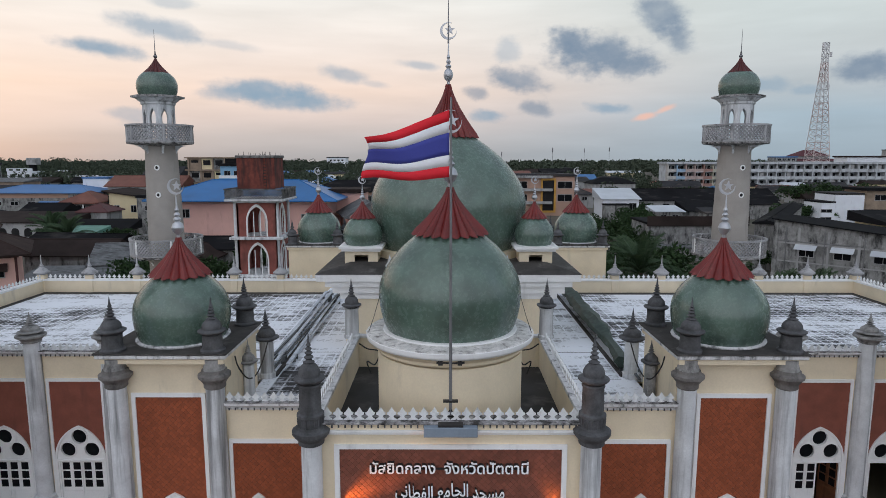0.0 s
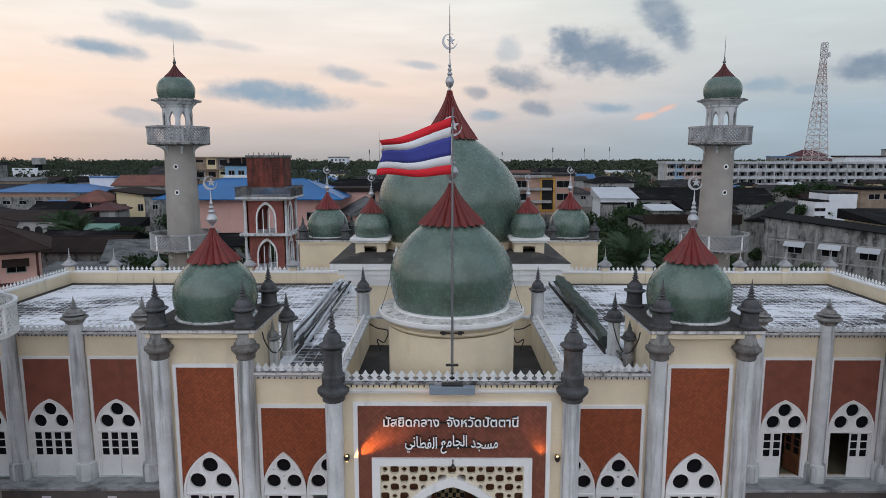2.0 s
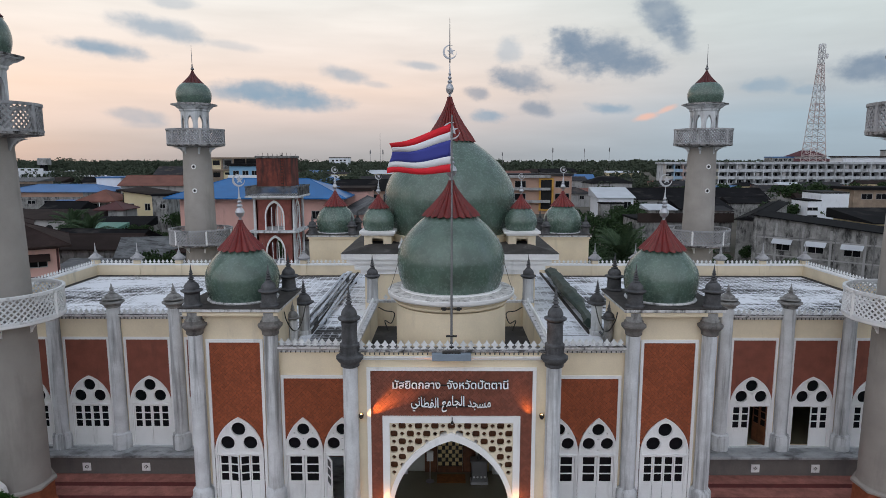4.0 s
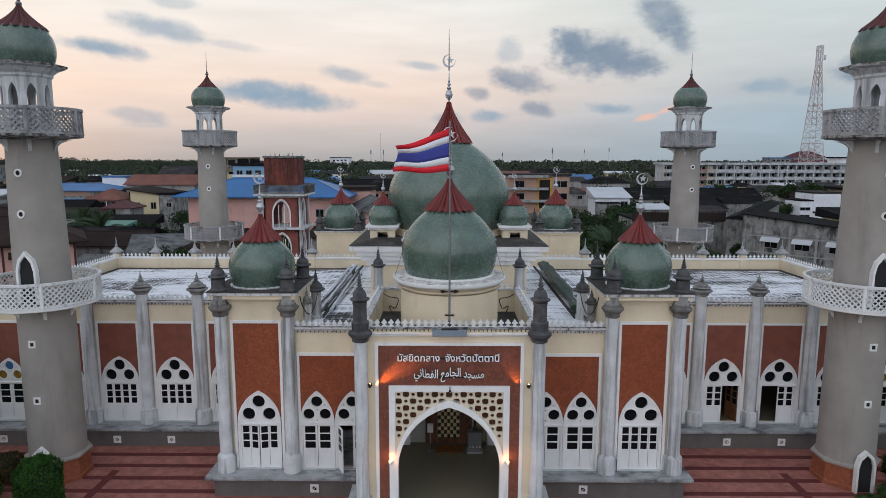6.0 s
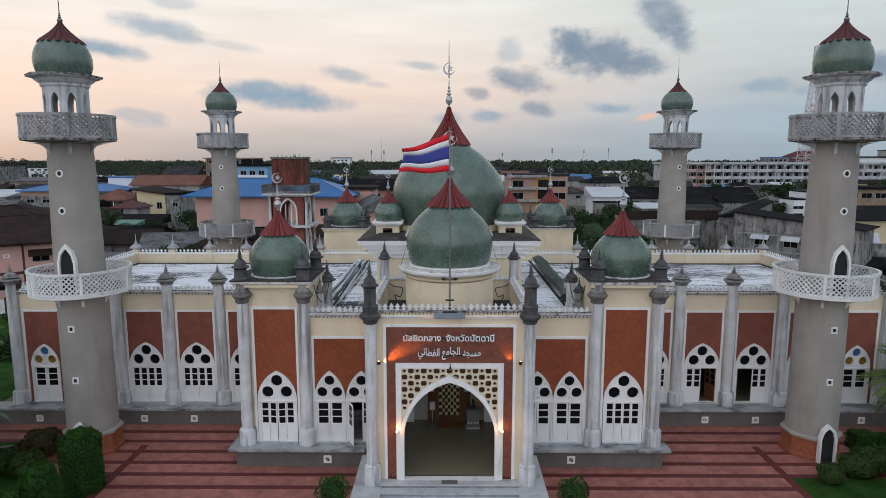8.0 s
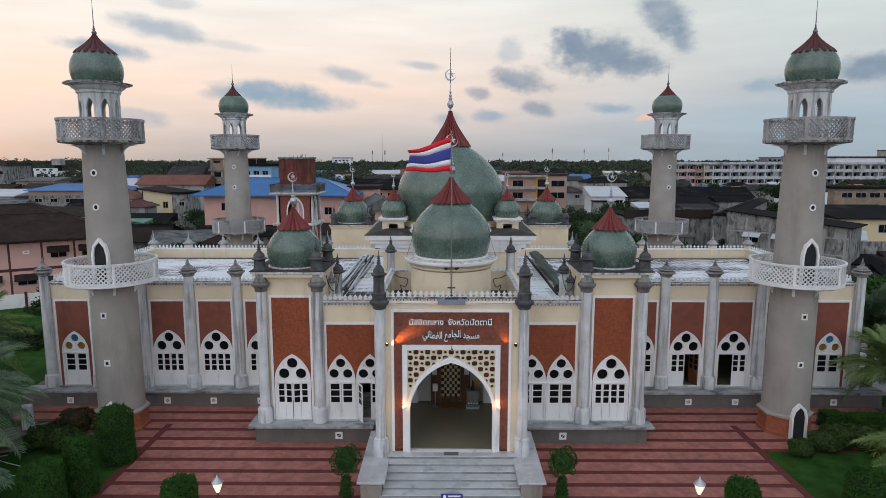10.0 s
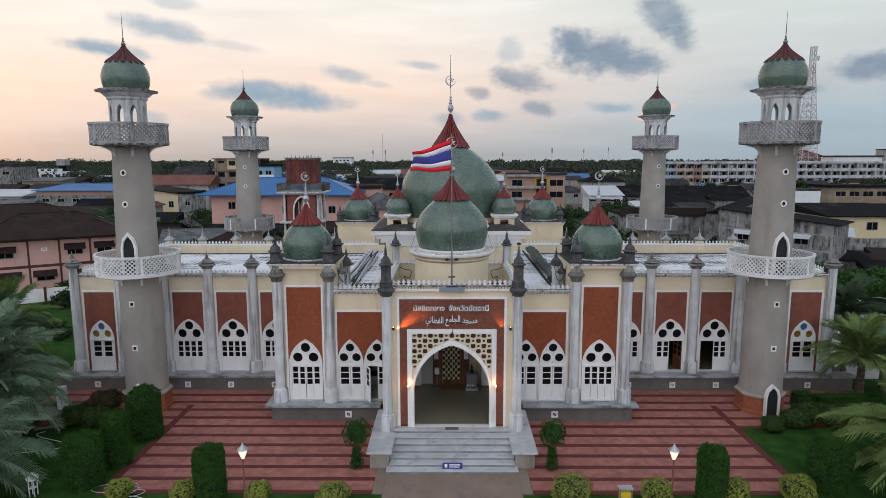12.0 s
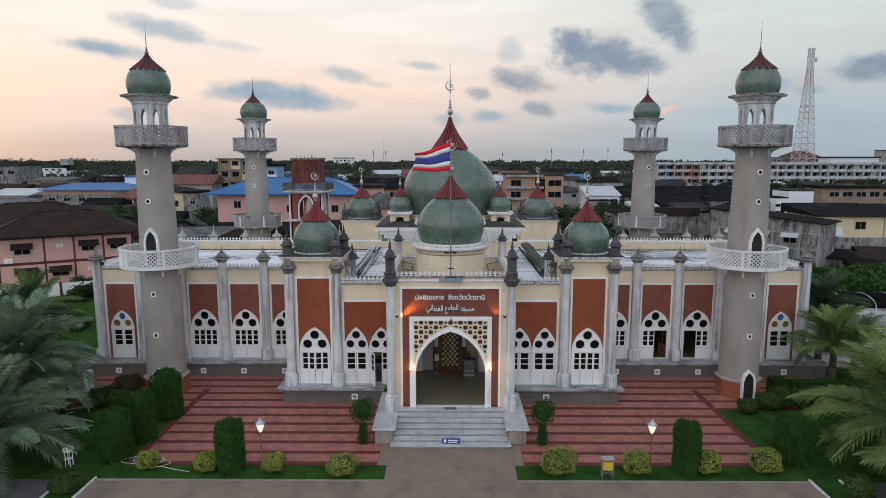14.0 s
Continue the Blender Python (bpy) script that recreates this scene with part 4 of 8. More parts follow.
part("dome_foot", turned([(2.26, 12.215), (2.25, 12.27), (2.16, 12.29), (2.0, 12.29)], 64), WHITE, porch_dome, "white ring at the foot of the dome", True)
onion(porch_dome, 2.10, 12.2, 2.38, 13.45, 1.22, 15.5, 17.0, 22, taper=0.25, n=64)
finial(porch_dome, 16.85, 1.9, 0.26, SILVER, 0.38)

# ---- the raised block and the great dome ----
block = thing("dome_block", "raised cream block with a broad white cornice under the great dome", "roof block")
part("wall", solid(-5.2, 5.2, 13.6, 24.0, ROOF, 11.0), CREAM, block, "cream wall")
bm = bmesh.new()
for k, (e, z0, z1) in enumerate(((0.25, 10.9, 11.2), (0.6, 11.2, 11.55), (0.95, 11.55, 11.85), (1.35, 11.85, 12.2))):
    box(bm, -5.2 - e, 5.2 + e, 13.6 - e * 0.35, 24.0, z0, z1)
part("cornice", bm, WHITE, block, "broad stepped white cornice")
bm = bmesh.new()
lo = [bm.verts.new(p) for p in ((-6.6, 13.1, 12.2), (6.6, 13.1, 12.2), (6.6, 24.0, 12.2), (-6.6, 24.0, 12.2))]
hi = [bm.verts.new(p) for p in ((-5.0, 14.6, 12.6), (5.0, 14.6, 12.6), (5.0, 23.0, 12.6), (-5.0, 23.0, 12.6))]
for i in range(4):
    bm.faces.new((lo[i], lo[(i + 1) % 4], hi[(i + 1) % 4], hi[i]))
bm.faces.new(hi)
bm.faces.new(list(reversed(lo)))
part("hipped_roof", bm, BLACKROOF, block, "low dark tiled roof")
great = thing("great_dome", "huge green onion dome with a dark red cap and crescent", "dome", "", "", (0, 18.2, 0))
part("drum", turned([(4.2, 12.4), (4.2, 13.0)], 64), CREAM, great, "", True)
onion(great, 3.75, 12.9, 4.36, 15.3, 1.62, 19.1, 21.95, 24, 0.91, 0.30, n=80)
fin = finial(great, 21.75, 2.5, 0.27, SILVER)
part("crescent", crescent_star(bmesh.new(), 0, 24.75, 0.46), SILVER, fin)
bm = bmesh.new()
rod(bm, (0, 0, 24.1), (0, 0, 26.9), 0.05, 8, 0.015)
part("spike", bm, PEWTER, fin)
for s in (-1, 1):
    kiosk = thing("small_dome", "small green onion dome on a square cream kiosk", "dome", "small domes beside the great dome", "", (s * 4.5, 15.5, 0))
    part("wall", plate(rect(-0.85, 0.85, 12.1, 13.15), [rect(-0.35, 0.35, 12.35, 12.95)], -0.85, -0.65), CREAM, kiosk)
    part("wall", solid(-0.85, -0.65, -0.65, 0.85, 12.1, 13.15), CREAM, kiosk)
    part("wall", solid(0.65, 0.85, -0.65, 0.85, 12.1, 13.15), CREAM, kiosk)
    part("wall", solid(-0.65, 0.65, 0.65, 0.85, 12.1, 13.15), CREAM, kiosk)
    bm = solid(-1.0, 1.0, -1.0, 1.0, 13.15, 13.28)
    box(bm, -1.12, 1.12, -1.12, 1.12, 13.28, 13.42)
    part("cornice", bm, WHITE, kiosk)
    onion(kiosk, 0.9, 13.42, 1.03, 13.95, 0.66, 14.85, 15.7, 14, taper=0.18, n=36)
    finial(kiosk, 15.6, 1.0, 0.15, SILVER, 0.2)
    for k in range(2):
        orn = new("crest_ornament", CREST_BIG)
        orn.parent = block
        orn.matrix_basis = pose(s * (2.95 - 0.5 * k), 13.75, 12.0) @ Matrix.Diagonal((1.5, 2.2, 3.0, 1))

# ---- the entrance gate ----
gate = thing("entrance_gate", "tall entrance gate with a pierced screen over a white pointed arch", "gate")
GZ = 9.5
part("wall", plate(rect(-4.25, 4.25, 0.9, 10.0), [rect(-2.55, 2.55, FLOOR, 7.36)], 0.0, 0.4), CREAM, gate, "cream gate wall")
loop = [(-3.25, FLOOR + 0.02), (-3.25, GZ), (3.25, GZ), (3.25, FLOOR + 0.02), (2.78, FLOOR + 0.02), (2.78, 7.60), (-2.78, 7.60), (-2.78, FLOOR + 0.02)]
back = part("red_panel", plate(loop, [], -0.03, 0.0), REDGROUT, gate, "brick-red tiled sign panel")
bm = plate([(-3.40, FLOOR + 0.02), (-3.40, GZ + 0.13), (3.40, GZ + 0.13), (3.40, FLOOR + 0.02), (3.25, FLOOR + 0.02), (3.25, GZ), (-3.25, GZ), (-3.25, FLOOR + 0.02)], [], -0.09, 0.0)
part("panel_border", bm, WHITE, gate)
tile_field(back, -0.03, -3.25, 3.25, 1.3, GZ, lambda x, z, d: not (abs(x) < 2.78 and z < 7.60), 0.13, "tile_course", True)
bm = plate([(-2.78, FLOOR + 0.02), (-2.78, 7.60), (2.78, 7.60), (2.78, FLOOR + 0.02), (2.5, FLOOR + 0.02), (2.5, 7.33), (-2.5, 7.33), (-2.5, FLOOR + 0.02)], [], -0.14, 0.0)
part("gate_frame", bm, WHITE, gate, "white frame round the arch")
SCREEN = material("cream_pierced_screen", (0.70, 0.62, 0.48), 0.7, var=0.08, stain=(0.4, 0.35, 0.28), amount=0.15)
# pierced screen: cells with large rounded openings and small diamonds in turn
bm = bmesh.new()
CELL = 5.0 / 15


def pierced(bm, x, z, h, big):
    """One cell of the screen with an opening through it."""
    k = CELL / 2
    if big:
        c = h * 0.62
        hole = [(-c, -h), (c, -h), (h, -c), (h, c), (c, h), (-c, h), (-h, c), (-h, -c)]
    else:
        hole = [(-h * 0.3, -h), (h * 0.3, -h), (h, -h * 0.3), (h, h * 0.3), (h * 0.3, h), (-h * 0.3, h), (-h, h * 0.3), (-h, -h * 0.3)]
    rim = [(-k, -k), (k, -k), (k, -k), (k, k), (k, k), (-k, k), (-k, k), (-k, -k)]
    front = [bm.verts.new((x + p, -0.06, z + q)) for p, q in hole]
    deep = [bm.verts.new((x + p, 0.06, z + q)) for p, q in hole]
    corner = {q: bm.verts.new((x + q[0], -0.06, z + q[1])) for q in set(rim)}
    for i in range(8):
        j = (i + 1) % 8
        ring = [front[i], front[j], corner[rim[j]], corner[rim[i]]]
        if rim[i] == rim[j]:
            ring = ring[:3]
        bm.faces.new(ring)
        bm.faces.new((front[i], deep[i], deep[j], front[j]))


CELLS = []
for h, big in ((0.148, True), (0.092, False)):
    cb = bmesh.new()
    pierced(cb, 0, 0, h, big)
    me = bpy.data.meshes.new("screen_cell")
    cb.to_mesh(me)
    cb.free()
    me.materials.append(SCREEN)
    CELLS.append(me)
screen = new("pierced_screen")
screen.parent = gate
for j in range(12):
    z = 7.33 - CELL * (j + 0.5)
    for i in range(-7, 8):
        x = i * CELL
        near = abs(x) - CELL / 2
        if near > 2.36 or z - CELL / 2 > arch_z(max(near, 0.0), 2.37, 3.55, 3.03) + 0.01:
            ob = new("screen_cell", CELLS[(i + j) % 2])
            ob.parent = screen
            ob.location = (x, 0, z)
        else:
            bm = bmesh.new()
            for q in range(4):
                xa = x - CELL / 2 + CELL * q / 4
                low = max(z - CELL / 2, arch_z(min(abs(xa + CELL / 8), 2.45), 2.50, 3.55, 3.25))
                if low < z + CELL / 2 - 0.002:
                    box(bm, xa, xa + CELL / 4, -0.06, 0.06, low, z + CELL / 2)
            if len(bm.verts):
                part("screen_edge", bm, SCREEN, screen)
            else:
                bm.free()
# added sheet: its brown stands for the half-lit space behind the openings
part("screen_backing", plate([(-2.54, 3.3), (-2.54, 7.35), (2.54, 7.35), (2.54, 3.3)] + arch(0, 2.50, 3.3, 3.55, 3.23, 16)[::-1], [], 0.24, 0.26), WOOD, gate, "brown sheet added behind the screen as its dim inside")
part("arch_moulding", plate(arch(0, 2.56, FLOOR, 3.55, 3.35, 18), [arch(0, 2.37, FLOOR + 0.001, 3.55, 3.03, 18)], -0.17, 0.3), WHITE, gate, "white pointed arch")
bm = bmesh.new()
cornice(bm, -4.2, 4.2, 0.0, 9.92, 10.12, 0.20, 0.4)
part("cornice", bm, WHITE, gate, "white cornice moulding")
part("frieze", solid(-4.2, 4.2, -0.12, 0.4, 10.12, 10.30), CREAM, gate)
tagged(part("drip_teeth", drip_teeth(bmesh.new(), -4.1, 4.1, -0.12, 10.27, 0.19), DARKSTONE, gate), "row of small black drips", kind="stuff")
part("ledge_top", bevelled(-4.22, 4.22, -0.22, 0.4, 10.30, 10.36, 0.012), SOOT, gate, "black-stained ledge")
cresting(gate, (-3.75, 0.05), (3.75, 0.05), 10.36, CREST_BIG, 0.315)

CONCRETEGREY = material("grey_brown_plaster", (0.33, 0.30, 0.265), 0.9, var=0.15, scale=1, stain=(0.16, 0.145, 0.13), amount=0.4)
for s in (-1, 1):
    col = thing("gate_column", "tall grey-white column topped by a dark grey turret", "column", "columns flanking the gate", "structure", (s * 4.05 + 0.02, -0.18, 1.1))
    r = 0.31
    part("base", turned([(r * 1.45, 0), (r * 1.48, 0.05), (r * 1.45, 0.9), (r * 1.3, 0.97), (r * 1.36, 1.03), (r * 1.02, 1.1)], 28), PALE, col, "", True)
    part("shaft", turned([(r, 1.1), (r * 0.96, 8.62)], 28), PALE, col, "grey-white shaft with dark runs of rain", True)
    part("capital", turned([(r * 0.98, 8.62), (r * 1.20, 8.66), (r * 1.22, 8.78), (r * 1.45, 8.85), (r * 1.74, 8.97), (r * 1.74, 9.07), (r * 1.50, 9.12), (r * 1.28, 9.14), (r * 1.24, 9.20)], 28), DARKSTONE, col, "", True)
    bm = turned([(r * 1.12, 9.20), (r * 1.12, 9.46), (r * 1.26, 9.49), (r * 1.26, 9.56), (r * 1.02, 9.60), (r * 0.98, 10.32), (r * 1.08, 10.40), (r * 1.02, 10.45)], 24)
    for k in range(18):
        a = 2 * math.pi * k / 18
        rod(bm, (r * 1.13 * math.cos(a), r * 1.13 * math.sin(a), 9.20), (r * 1.18 * math.cos(a), r * 1.18 * math.sin(a), 9.47), 0.028, 4)
    part("turret", bm, DARKSTONE, col, "ringed turret with a band of upright ribs", True)
    part("domed_knob", turned(knob_profile(r * 1.08, 10.45, 1.5), 24), DARKSTONE, col, "", True)
    # stair cheeks
    cheek = thing("stair_cheek", "cream block beside the stairs with a marble slab on top", "stair wall", "blocks beside the stairs", "structure")
    a, b = sorted((s * 3.72, s * 4.85))
    part("body", solid(a, b, -3.15, 3.44, 0, 0.96), CONCRETEGREY, cheek)
    a, b = sorted((s * 3.52, s * 5.02))
    part("slab", bevelled(a, b, -3.4, 2.99, 0.96, 1.1, 0.03), MARBLE, cheek, "worn grey marble slab")
    # wall lamps
    for z, x, up in ((7.68, 3.62, True), (3.95, 2.72, False)):
        lamp = thing("wall_lamp", "small lit wall lamp throwing warm light up the wall" if not up else "small dark spotlight fixed beside the sign", "lamp", "lamps on the gate", "", (s * x, -0.16, z))
        part("bracket", bevelled(-0.04, 0.04, 0.0, 0.12, -0.05, 0.05, 0.01), IRON, lamp)
        part("shade", turned([(0.05, -0.12), (0.09, -0.05), (0.10, 0.06)], 14, c=(0, -0.08)), IRON if up else WHITE, lamp, "", True)
        part("bulb", turned([(0.02, 0.05), (0.045, 0.065), (0.03, 0.08)], 12, c=(0, -0.08)), LAMPGLOW, lamp, "lit bulb")

# risers carry grime, and a darker base that puts their shade into the colour
RISER = material("grimy_shaded_riser", (0.27, 0.285, 0.30), 0.6, var=0.25, scale=1.5, stain=(0.12, 0.12, 0.12), amount=0.4, stain_scale=(1.5, 1, 3))
# stairs
stairs = thing("entrance_stairs", "flight of seven grey marble steps up to the gate", "stairs", "", "structure")
for k in range(7):
    y = -3.85 + 0.53 * k
    x = 3.85 if k == 0 else 3.7
    st = part("step", bevelled(-x, x, y, 0.0 if k < 6 else 0.4, FLOOR / 7 * (k + 1) - 0.05, FLOOR / 7 * (k + 1), 0.012), MARBLE, stairs)
    part("riser", solid(-x + 0.02, x - 0.02, y + 0.05, 0.0 if k < 6 else 0.4, FLOOR / 7 * k, FLOOR / 7 * (k + 1) - 0.05), RISER, st, "grimy grey riser with its shade put into the colour")
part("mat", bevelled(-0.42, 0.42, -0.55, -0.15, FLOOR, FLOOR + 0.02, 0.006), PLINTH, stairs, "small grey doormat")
sign = thing("floor_sign", "small dark blue notice board leaning on the steps", "sign", "", "", (0.02, -3.32, 0.175))
bm = bevelled(-0.58, 0.58, -0.02, 0.02, 0, 0.34, 0.01)
brd = part("board", bm, material("navy_board", (0.015, 0.02, 0.22), 0.4), sign)
brd.matrix_basis = pose(0, -0.2, 0, -18)
bm = solid(-0.46, -0.30, -0.026, -0.021, 0.08, 0.27)
box(bm, -0.2, 0.46, -0.026, -0.021, 0.19, 0.25)
box(bm, -0.2, 0.40, -0.026, -0.021, 0.08, 0.13)
wr = part("writing", bm, LETTER, sign)
wr.matrix_basis = pose(0, -0.2, 0, -18)

# the porch inside the arch
porch = thing("porch_room", "dim tiled porch with a checked screen on its back wall", "porch", "", "structure")
part("floor", solid(-4.25, 4.25, 0.4, 7.6, FLOOR - 0.2, FLOOR), FLOORTILE, porch, "polished beige floor")
part("side_wall", solid(-4.25, -4.0, 0.4, 7.6, FLOOR, 7.5), ROOMWALL, porch)
part("side_wall", solid(4.0, 4.25, 0.4, 7.6, FLOOR, 7.5), ROOMWALL, porch)
part("back_wall", solid(-4.25, 4.25, 7.6, 7.85, FLOOR - 0.2, 7.5), ROOMWALL, porch)
part("room_ceiling", solid(-4.25, 4.25, 0.4, 7.85, 7.5, 7.7), ROOMWALL, porch)
for s in (-1, 1):
    part("pilaster", bevelled(s * 2.55 - 0.3, s * 2.55 + 0.3, 7.2, 7.59, FLOOR, 6.9, 0.03), WHITE, porch)
    part("door_frame", bevelled(s * 1.02 - 0.34, s * 1.02 + 0.34, 7.45, 7.59, FLOOR, 5.2, 0.03), WOOD, porch, "dark red wooden door frame")
    part("notice", bevelled(s * 1.12 - 0.17, s * 1.12 + 0.17, 7.40, 7.44, 3.2, 4.6, 0.01), WHITE, porch, "pale framed notice")
bm = bmesh.new()
for j in range(16):
    for i in range(4):
        a = -0.64 + 0.36 * i + (0.18 if j % 2 else 0)
        if a < 0.56:
            box(bm, a + 0.005, min(0.64, a + 0.21), 7.48, 7.52, 1.6 + 0.225 * j, 1.6 + 0.225 * j + 0.19)
chk = part("checked_screen", solid(-0.66, 0.66, 7.52, 7.59, FLOOR, 5.3), INK, porch, "black screen with a gold check pattern")
part("gold_check", bm, GOLD, chk)
part("gold_base", solid(-0.66, 0.66, 7.44, 7.5, FLOOR, 1.55), WOOD, porch)
for x in (1.85, 2.9, -2.9):
    part("gold_strip", solid(x - 0.24, x + 0.24, 7.55, 7.59, FLOOR, 4.9), GOLD, porch, "gold tiled strip")
pod = thing("lectern", "dull silver lectern with white studs standing in the porch", "lectern", "", "", (1.5, 6.4, FLOOR))
part("body", bevelled(-0.40, 0.40, -0.25, 0.25, 0.15, 1.20, 0.03), PEWTER, pod)
part("top", bevelled(-0.47, 0.47, -0.30, 0.30, 1.20, 1.30, 0.03), PEWTER, pod)
part("lamp", turned([(0.12, 1.30), (0.14, 1.45), (0.05, 1.60), (0.09, 1.70), (0.02, 1.95)], 12), IRON, pod, "dark turned ornament", True)
part("foot", bevelled(-0.46, 0.46, -0.29, 0.29, 0, 0.15, 0.03), SILVER, pod)
for x in (-0.28, -0.10, 0.10, 0.28):
    part("stud", turned([(0.06, 0), (0.05, 0.03), (0.01, 0.05)], 10), LETTER, pod, "white round stud", True).matrix_basis = pose(x, -0.25, 0.42, 90)
mat = thing("door_mat", "orange-brown mat lying at the foot of the checked screen", "mat", "", "", (0.05, 6.75, FLOOR))
part("mat", bevelled(-0.75, 0.75, -0.45, 0.45, 0.001, 0.025, 0.008), material("orange_brown_mat", (0.24, 0.10, 0.03), 0.95, var=0.3, scale=4, fine=30), mat)
stand = thing("donation_stand", "thin pale stand with a small white box in the porch", "stand", "", "", (-1.05, 6.5, FLOOR))
part("foot", turned([(0.22, 0), (0.22, 0.03), (0.03, 0.06)], 14), PEWTER, stand, "", True)
part("pole", turned([(0.025, 0.05), (0.025, 1.15)], 8), SILVER, stand)
part("box", bevelled(-0.17, 0.17, -0.10, 0.10, 1.15, 1.65, 0.02), WHITE, stand)

# flag mast, its foot box and the flag
mast = thing("flagpole", "tall thin grey flagpole fixed above the gate", "flagpole", "", "", (0.0, 0.28, 10.3))
bm = bmesh.new()
rod(bm, (0, 0, 0.1), (0, 0, 9.25), 0.05, 10, 0.03)
part("pole", bm, PEWTER, mast)
bm = solid(-0.22, 0.22, -0.06, 0.06, 0.5, 0.56)
box(bm, -0.12, 0.12, -0.08, 0.08, 0.02, 0.1)
part("clamp", bm, IRON, mast)
bm = bmesh.new()
rod(bm, (0, 0, 0.3), (-0.25, -0.4, -0.05), 0.02)
rod(bm, (0, 0, 0.3), (0.25, -0.4, -0.05), 0.02)
part("stay", bm, IRON, mast)
bx = thing("light_box", "long grey-blue box hung on the cornice under the flagpole", "light box", "", "", (0.0, -0.315, 10.02))
part("body", bevelled(-0.77, 0.77, -0.12, 0.12, 0, 0.28, 0.015), material("grey_blue_metal", (0.22, 0.27, 0.33), 0.5), bx)
part("bracket", solid(-0.36, 0.36, -0.06, 0.2, 0.28, 0.34), IRON, bx)

flag = thing("flag", "striped red, white and blue flag blowing from the pole", "flag", "", "", (0.0, 0.28, 10.3))
FLAGRED = material("flag_red", (0.72, 0.02, 0.035), 0.8, var=0.1)
FLAGWHITE = material("flag_white", (0.75, 0.75, 0.78), 0.8, var=0.06)
FLAGBLUE = material("flag_blue", (0.05, 0.06, 0.30), 0.8, var=0.1)
NX, NZ = 26, 12
top_z, tall, long = 8.92, 1.85, 2.95
for band, (lo, hi, fm) in enumerate(((0, 2, FLAGRED), (2, 4, FLAGWHITE), (4, 8, FLAGBLUE), (8, 10, FLAGWHITE), (10, 12, FLAGRED))):
    verts, faces = [], []
    for j in range(lo, hi + 1):
        for i in range(NX + 1):
            u, v = i / NX, j / NZ
            verts.append((-0.05 - long * u * (0.80 + 0.05 * math.sin(3 * u)) + 0.10 * math.sin(5 * v) * u, 0.22 * u * math.sin(7.0 * u + 2.2 * v) + 0.12 * u,
                          top_z - tall * v * (1 - 0.42 * u) - 1.0 * u * (0.88 + 0.1 * math.sin(4.5 * u)) + 0.06 * u * math.sin(7 * u + 3 * v)))
    w = NX + 1
    for j in range(hi - lo):
        for i in range(NX):
            faces.append((j * w + i, j * w + i + 1, (j + 1) * w + i + 1, (j + 1) * w + i))
    ob = mesh_of("stripe", verts, faces, fm, flag, ("red", "white", "dark blue", "white", "red")[band] + " stripe", True)
    md = ob.modifiers.new("thickness", "SOLIDIFY")
    md.thickness = 0.012

# ---- the words over the gate ----


# near-black of the dark rails, and of letter sides as painted shadow
LETTERSIDE = material("letter_shade_and_rail_black", (0.020, 0.018, 0.017), 0.6)


def words(name, text, width, x, z, label, heavy=0.012, stretch=1.0, sway=0.0):
    """Raised letters on the sign panel, of that width, with their middle at x, z."""
    cu = bpy.data.curves.new(name, "FONT")
    cu.body, cu.align_x, cu.align_y, cu.extrude, cu.offset, cu.resolution_u = text, "CENTER", "CENTER", 0.07, heavy, 3
    tmp = bpy.data.objects.new(name, cu)
    scene.collection.objects.link(tmp)
    bpy.context.view_layer.update()
    me = bpy.data.meshes.new_from_object(tmp.evaluated_get(bpy.context.evaluated_depsgraph_get()))
    scene.collection.objects.unlink(tmp)
    bpy.data.objects.remove(tmp)
    xs = [v.co.x for v in me.vertices]
    ys = [v.co.y for v in me.vertices]
    k = width / (max(xs) - min(xs))
    me.transform(Matrix.Diagonal((k, k * stretch, 1, 1)) @ Matrix.Translation((-(max(xs) + min(xs)) / 2, -(max(ys) + min(ys)) / 2, 0)))
    me.transform(pose(0, 0, 0, 90))
    if sway:
        for v in me.vertices:
            v.co.z += sway * math.sin(3.3 * v.co.x + 0.8)
    me.materials.clear()
    me.materials.append(LETTER)
    me.materials.append(LETTERSIDE)
    # side faces go black: the letters' shadow is put into the colour
    for poly in me.polygons:
        poly.material_index = 0 if poly.normal.y < -0.5 else 1
    ob = new(name, me)
    ob.parent = lettering
    ob.matrix_basis = pose(x, -0.11, z)
    return tagged(ob, label=label)


lettering = thing("sign_lettering", "raised white metal letters in two scripts on the gate", "sign")
words("thai_word", "\u0e21\u0e31\u0e2a\u0e22\u0e34\u0e14\u0e01\u0e25\u0e32\u0e07", 1.92, -1.40, 8.97, "white Thai letters", 0.017, 1.05)
words("thai_word", "\u0e08\u0e31\u0e07\u0e2b\u0e27\u0e31\u0e14\u0e1b\u0e31\u0e15\u0e15\u0e32\u0e19\u0e35", 2.46, 1.04, 8.97, "white Thai letters", 0.017, 1.05)
part("rail", bevelled(-2.3, 2.3, -0.10, -0.062, 8.87, 8.93, 0.008), LETTERSIDE, lettering, "dark rail behind the letters")
part("rail", bevelled(-1.58, 1.58, -0.10, -0.062, 7.98, 8.04, 0.008), LETTERSIDE, lettering, "dark rail behind the letters")
words("arabic_line", "\ufef2\ufee7\ufe8e\ufec4\ufed4\ufedf\ufe8d \ufeca\ufee3\ufe8e\ufea0\ufedf\ufe8d \ufeaa\ufea0\ufeb4\ufee3", 3.2, -0.02, 8.13, "white flowing Arabic letters", 0.016, 1.5, 0.05)

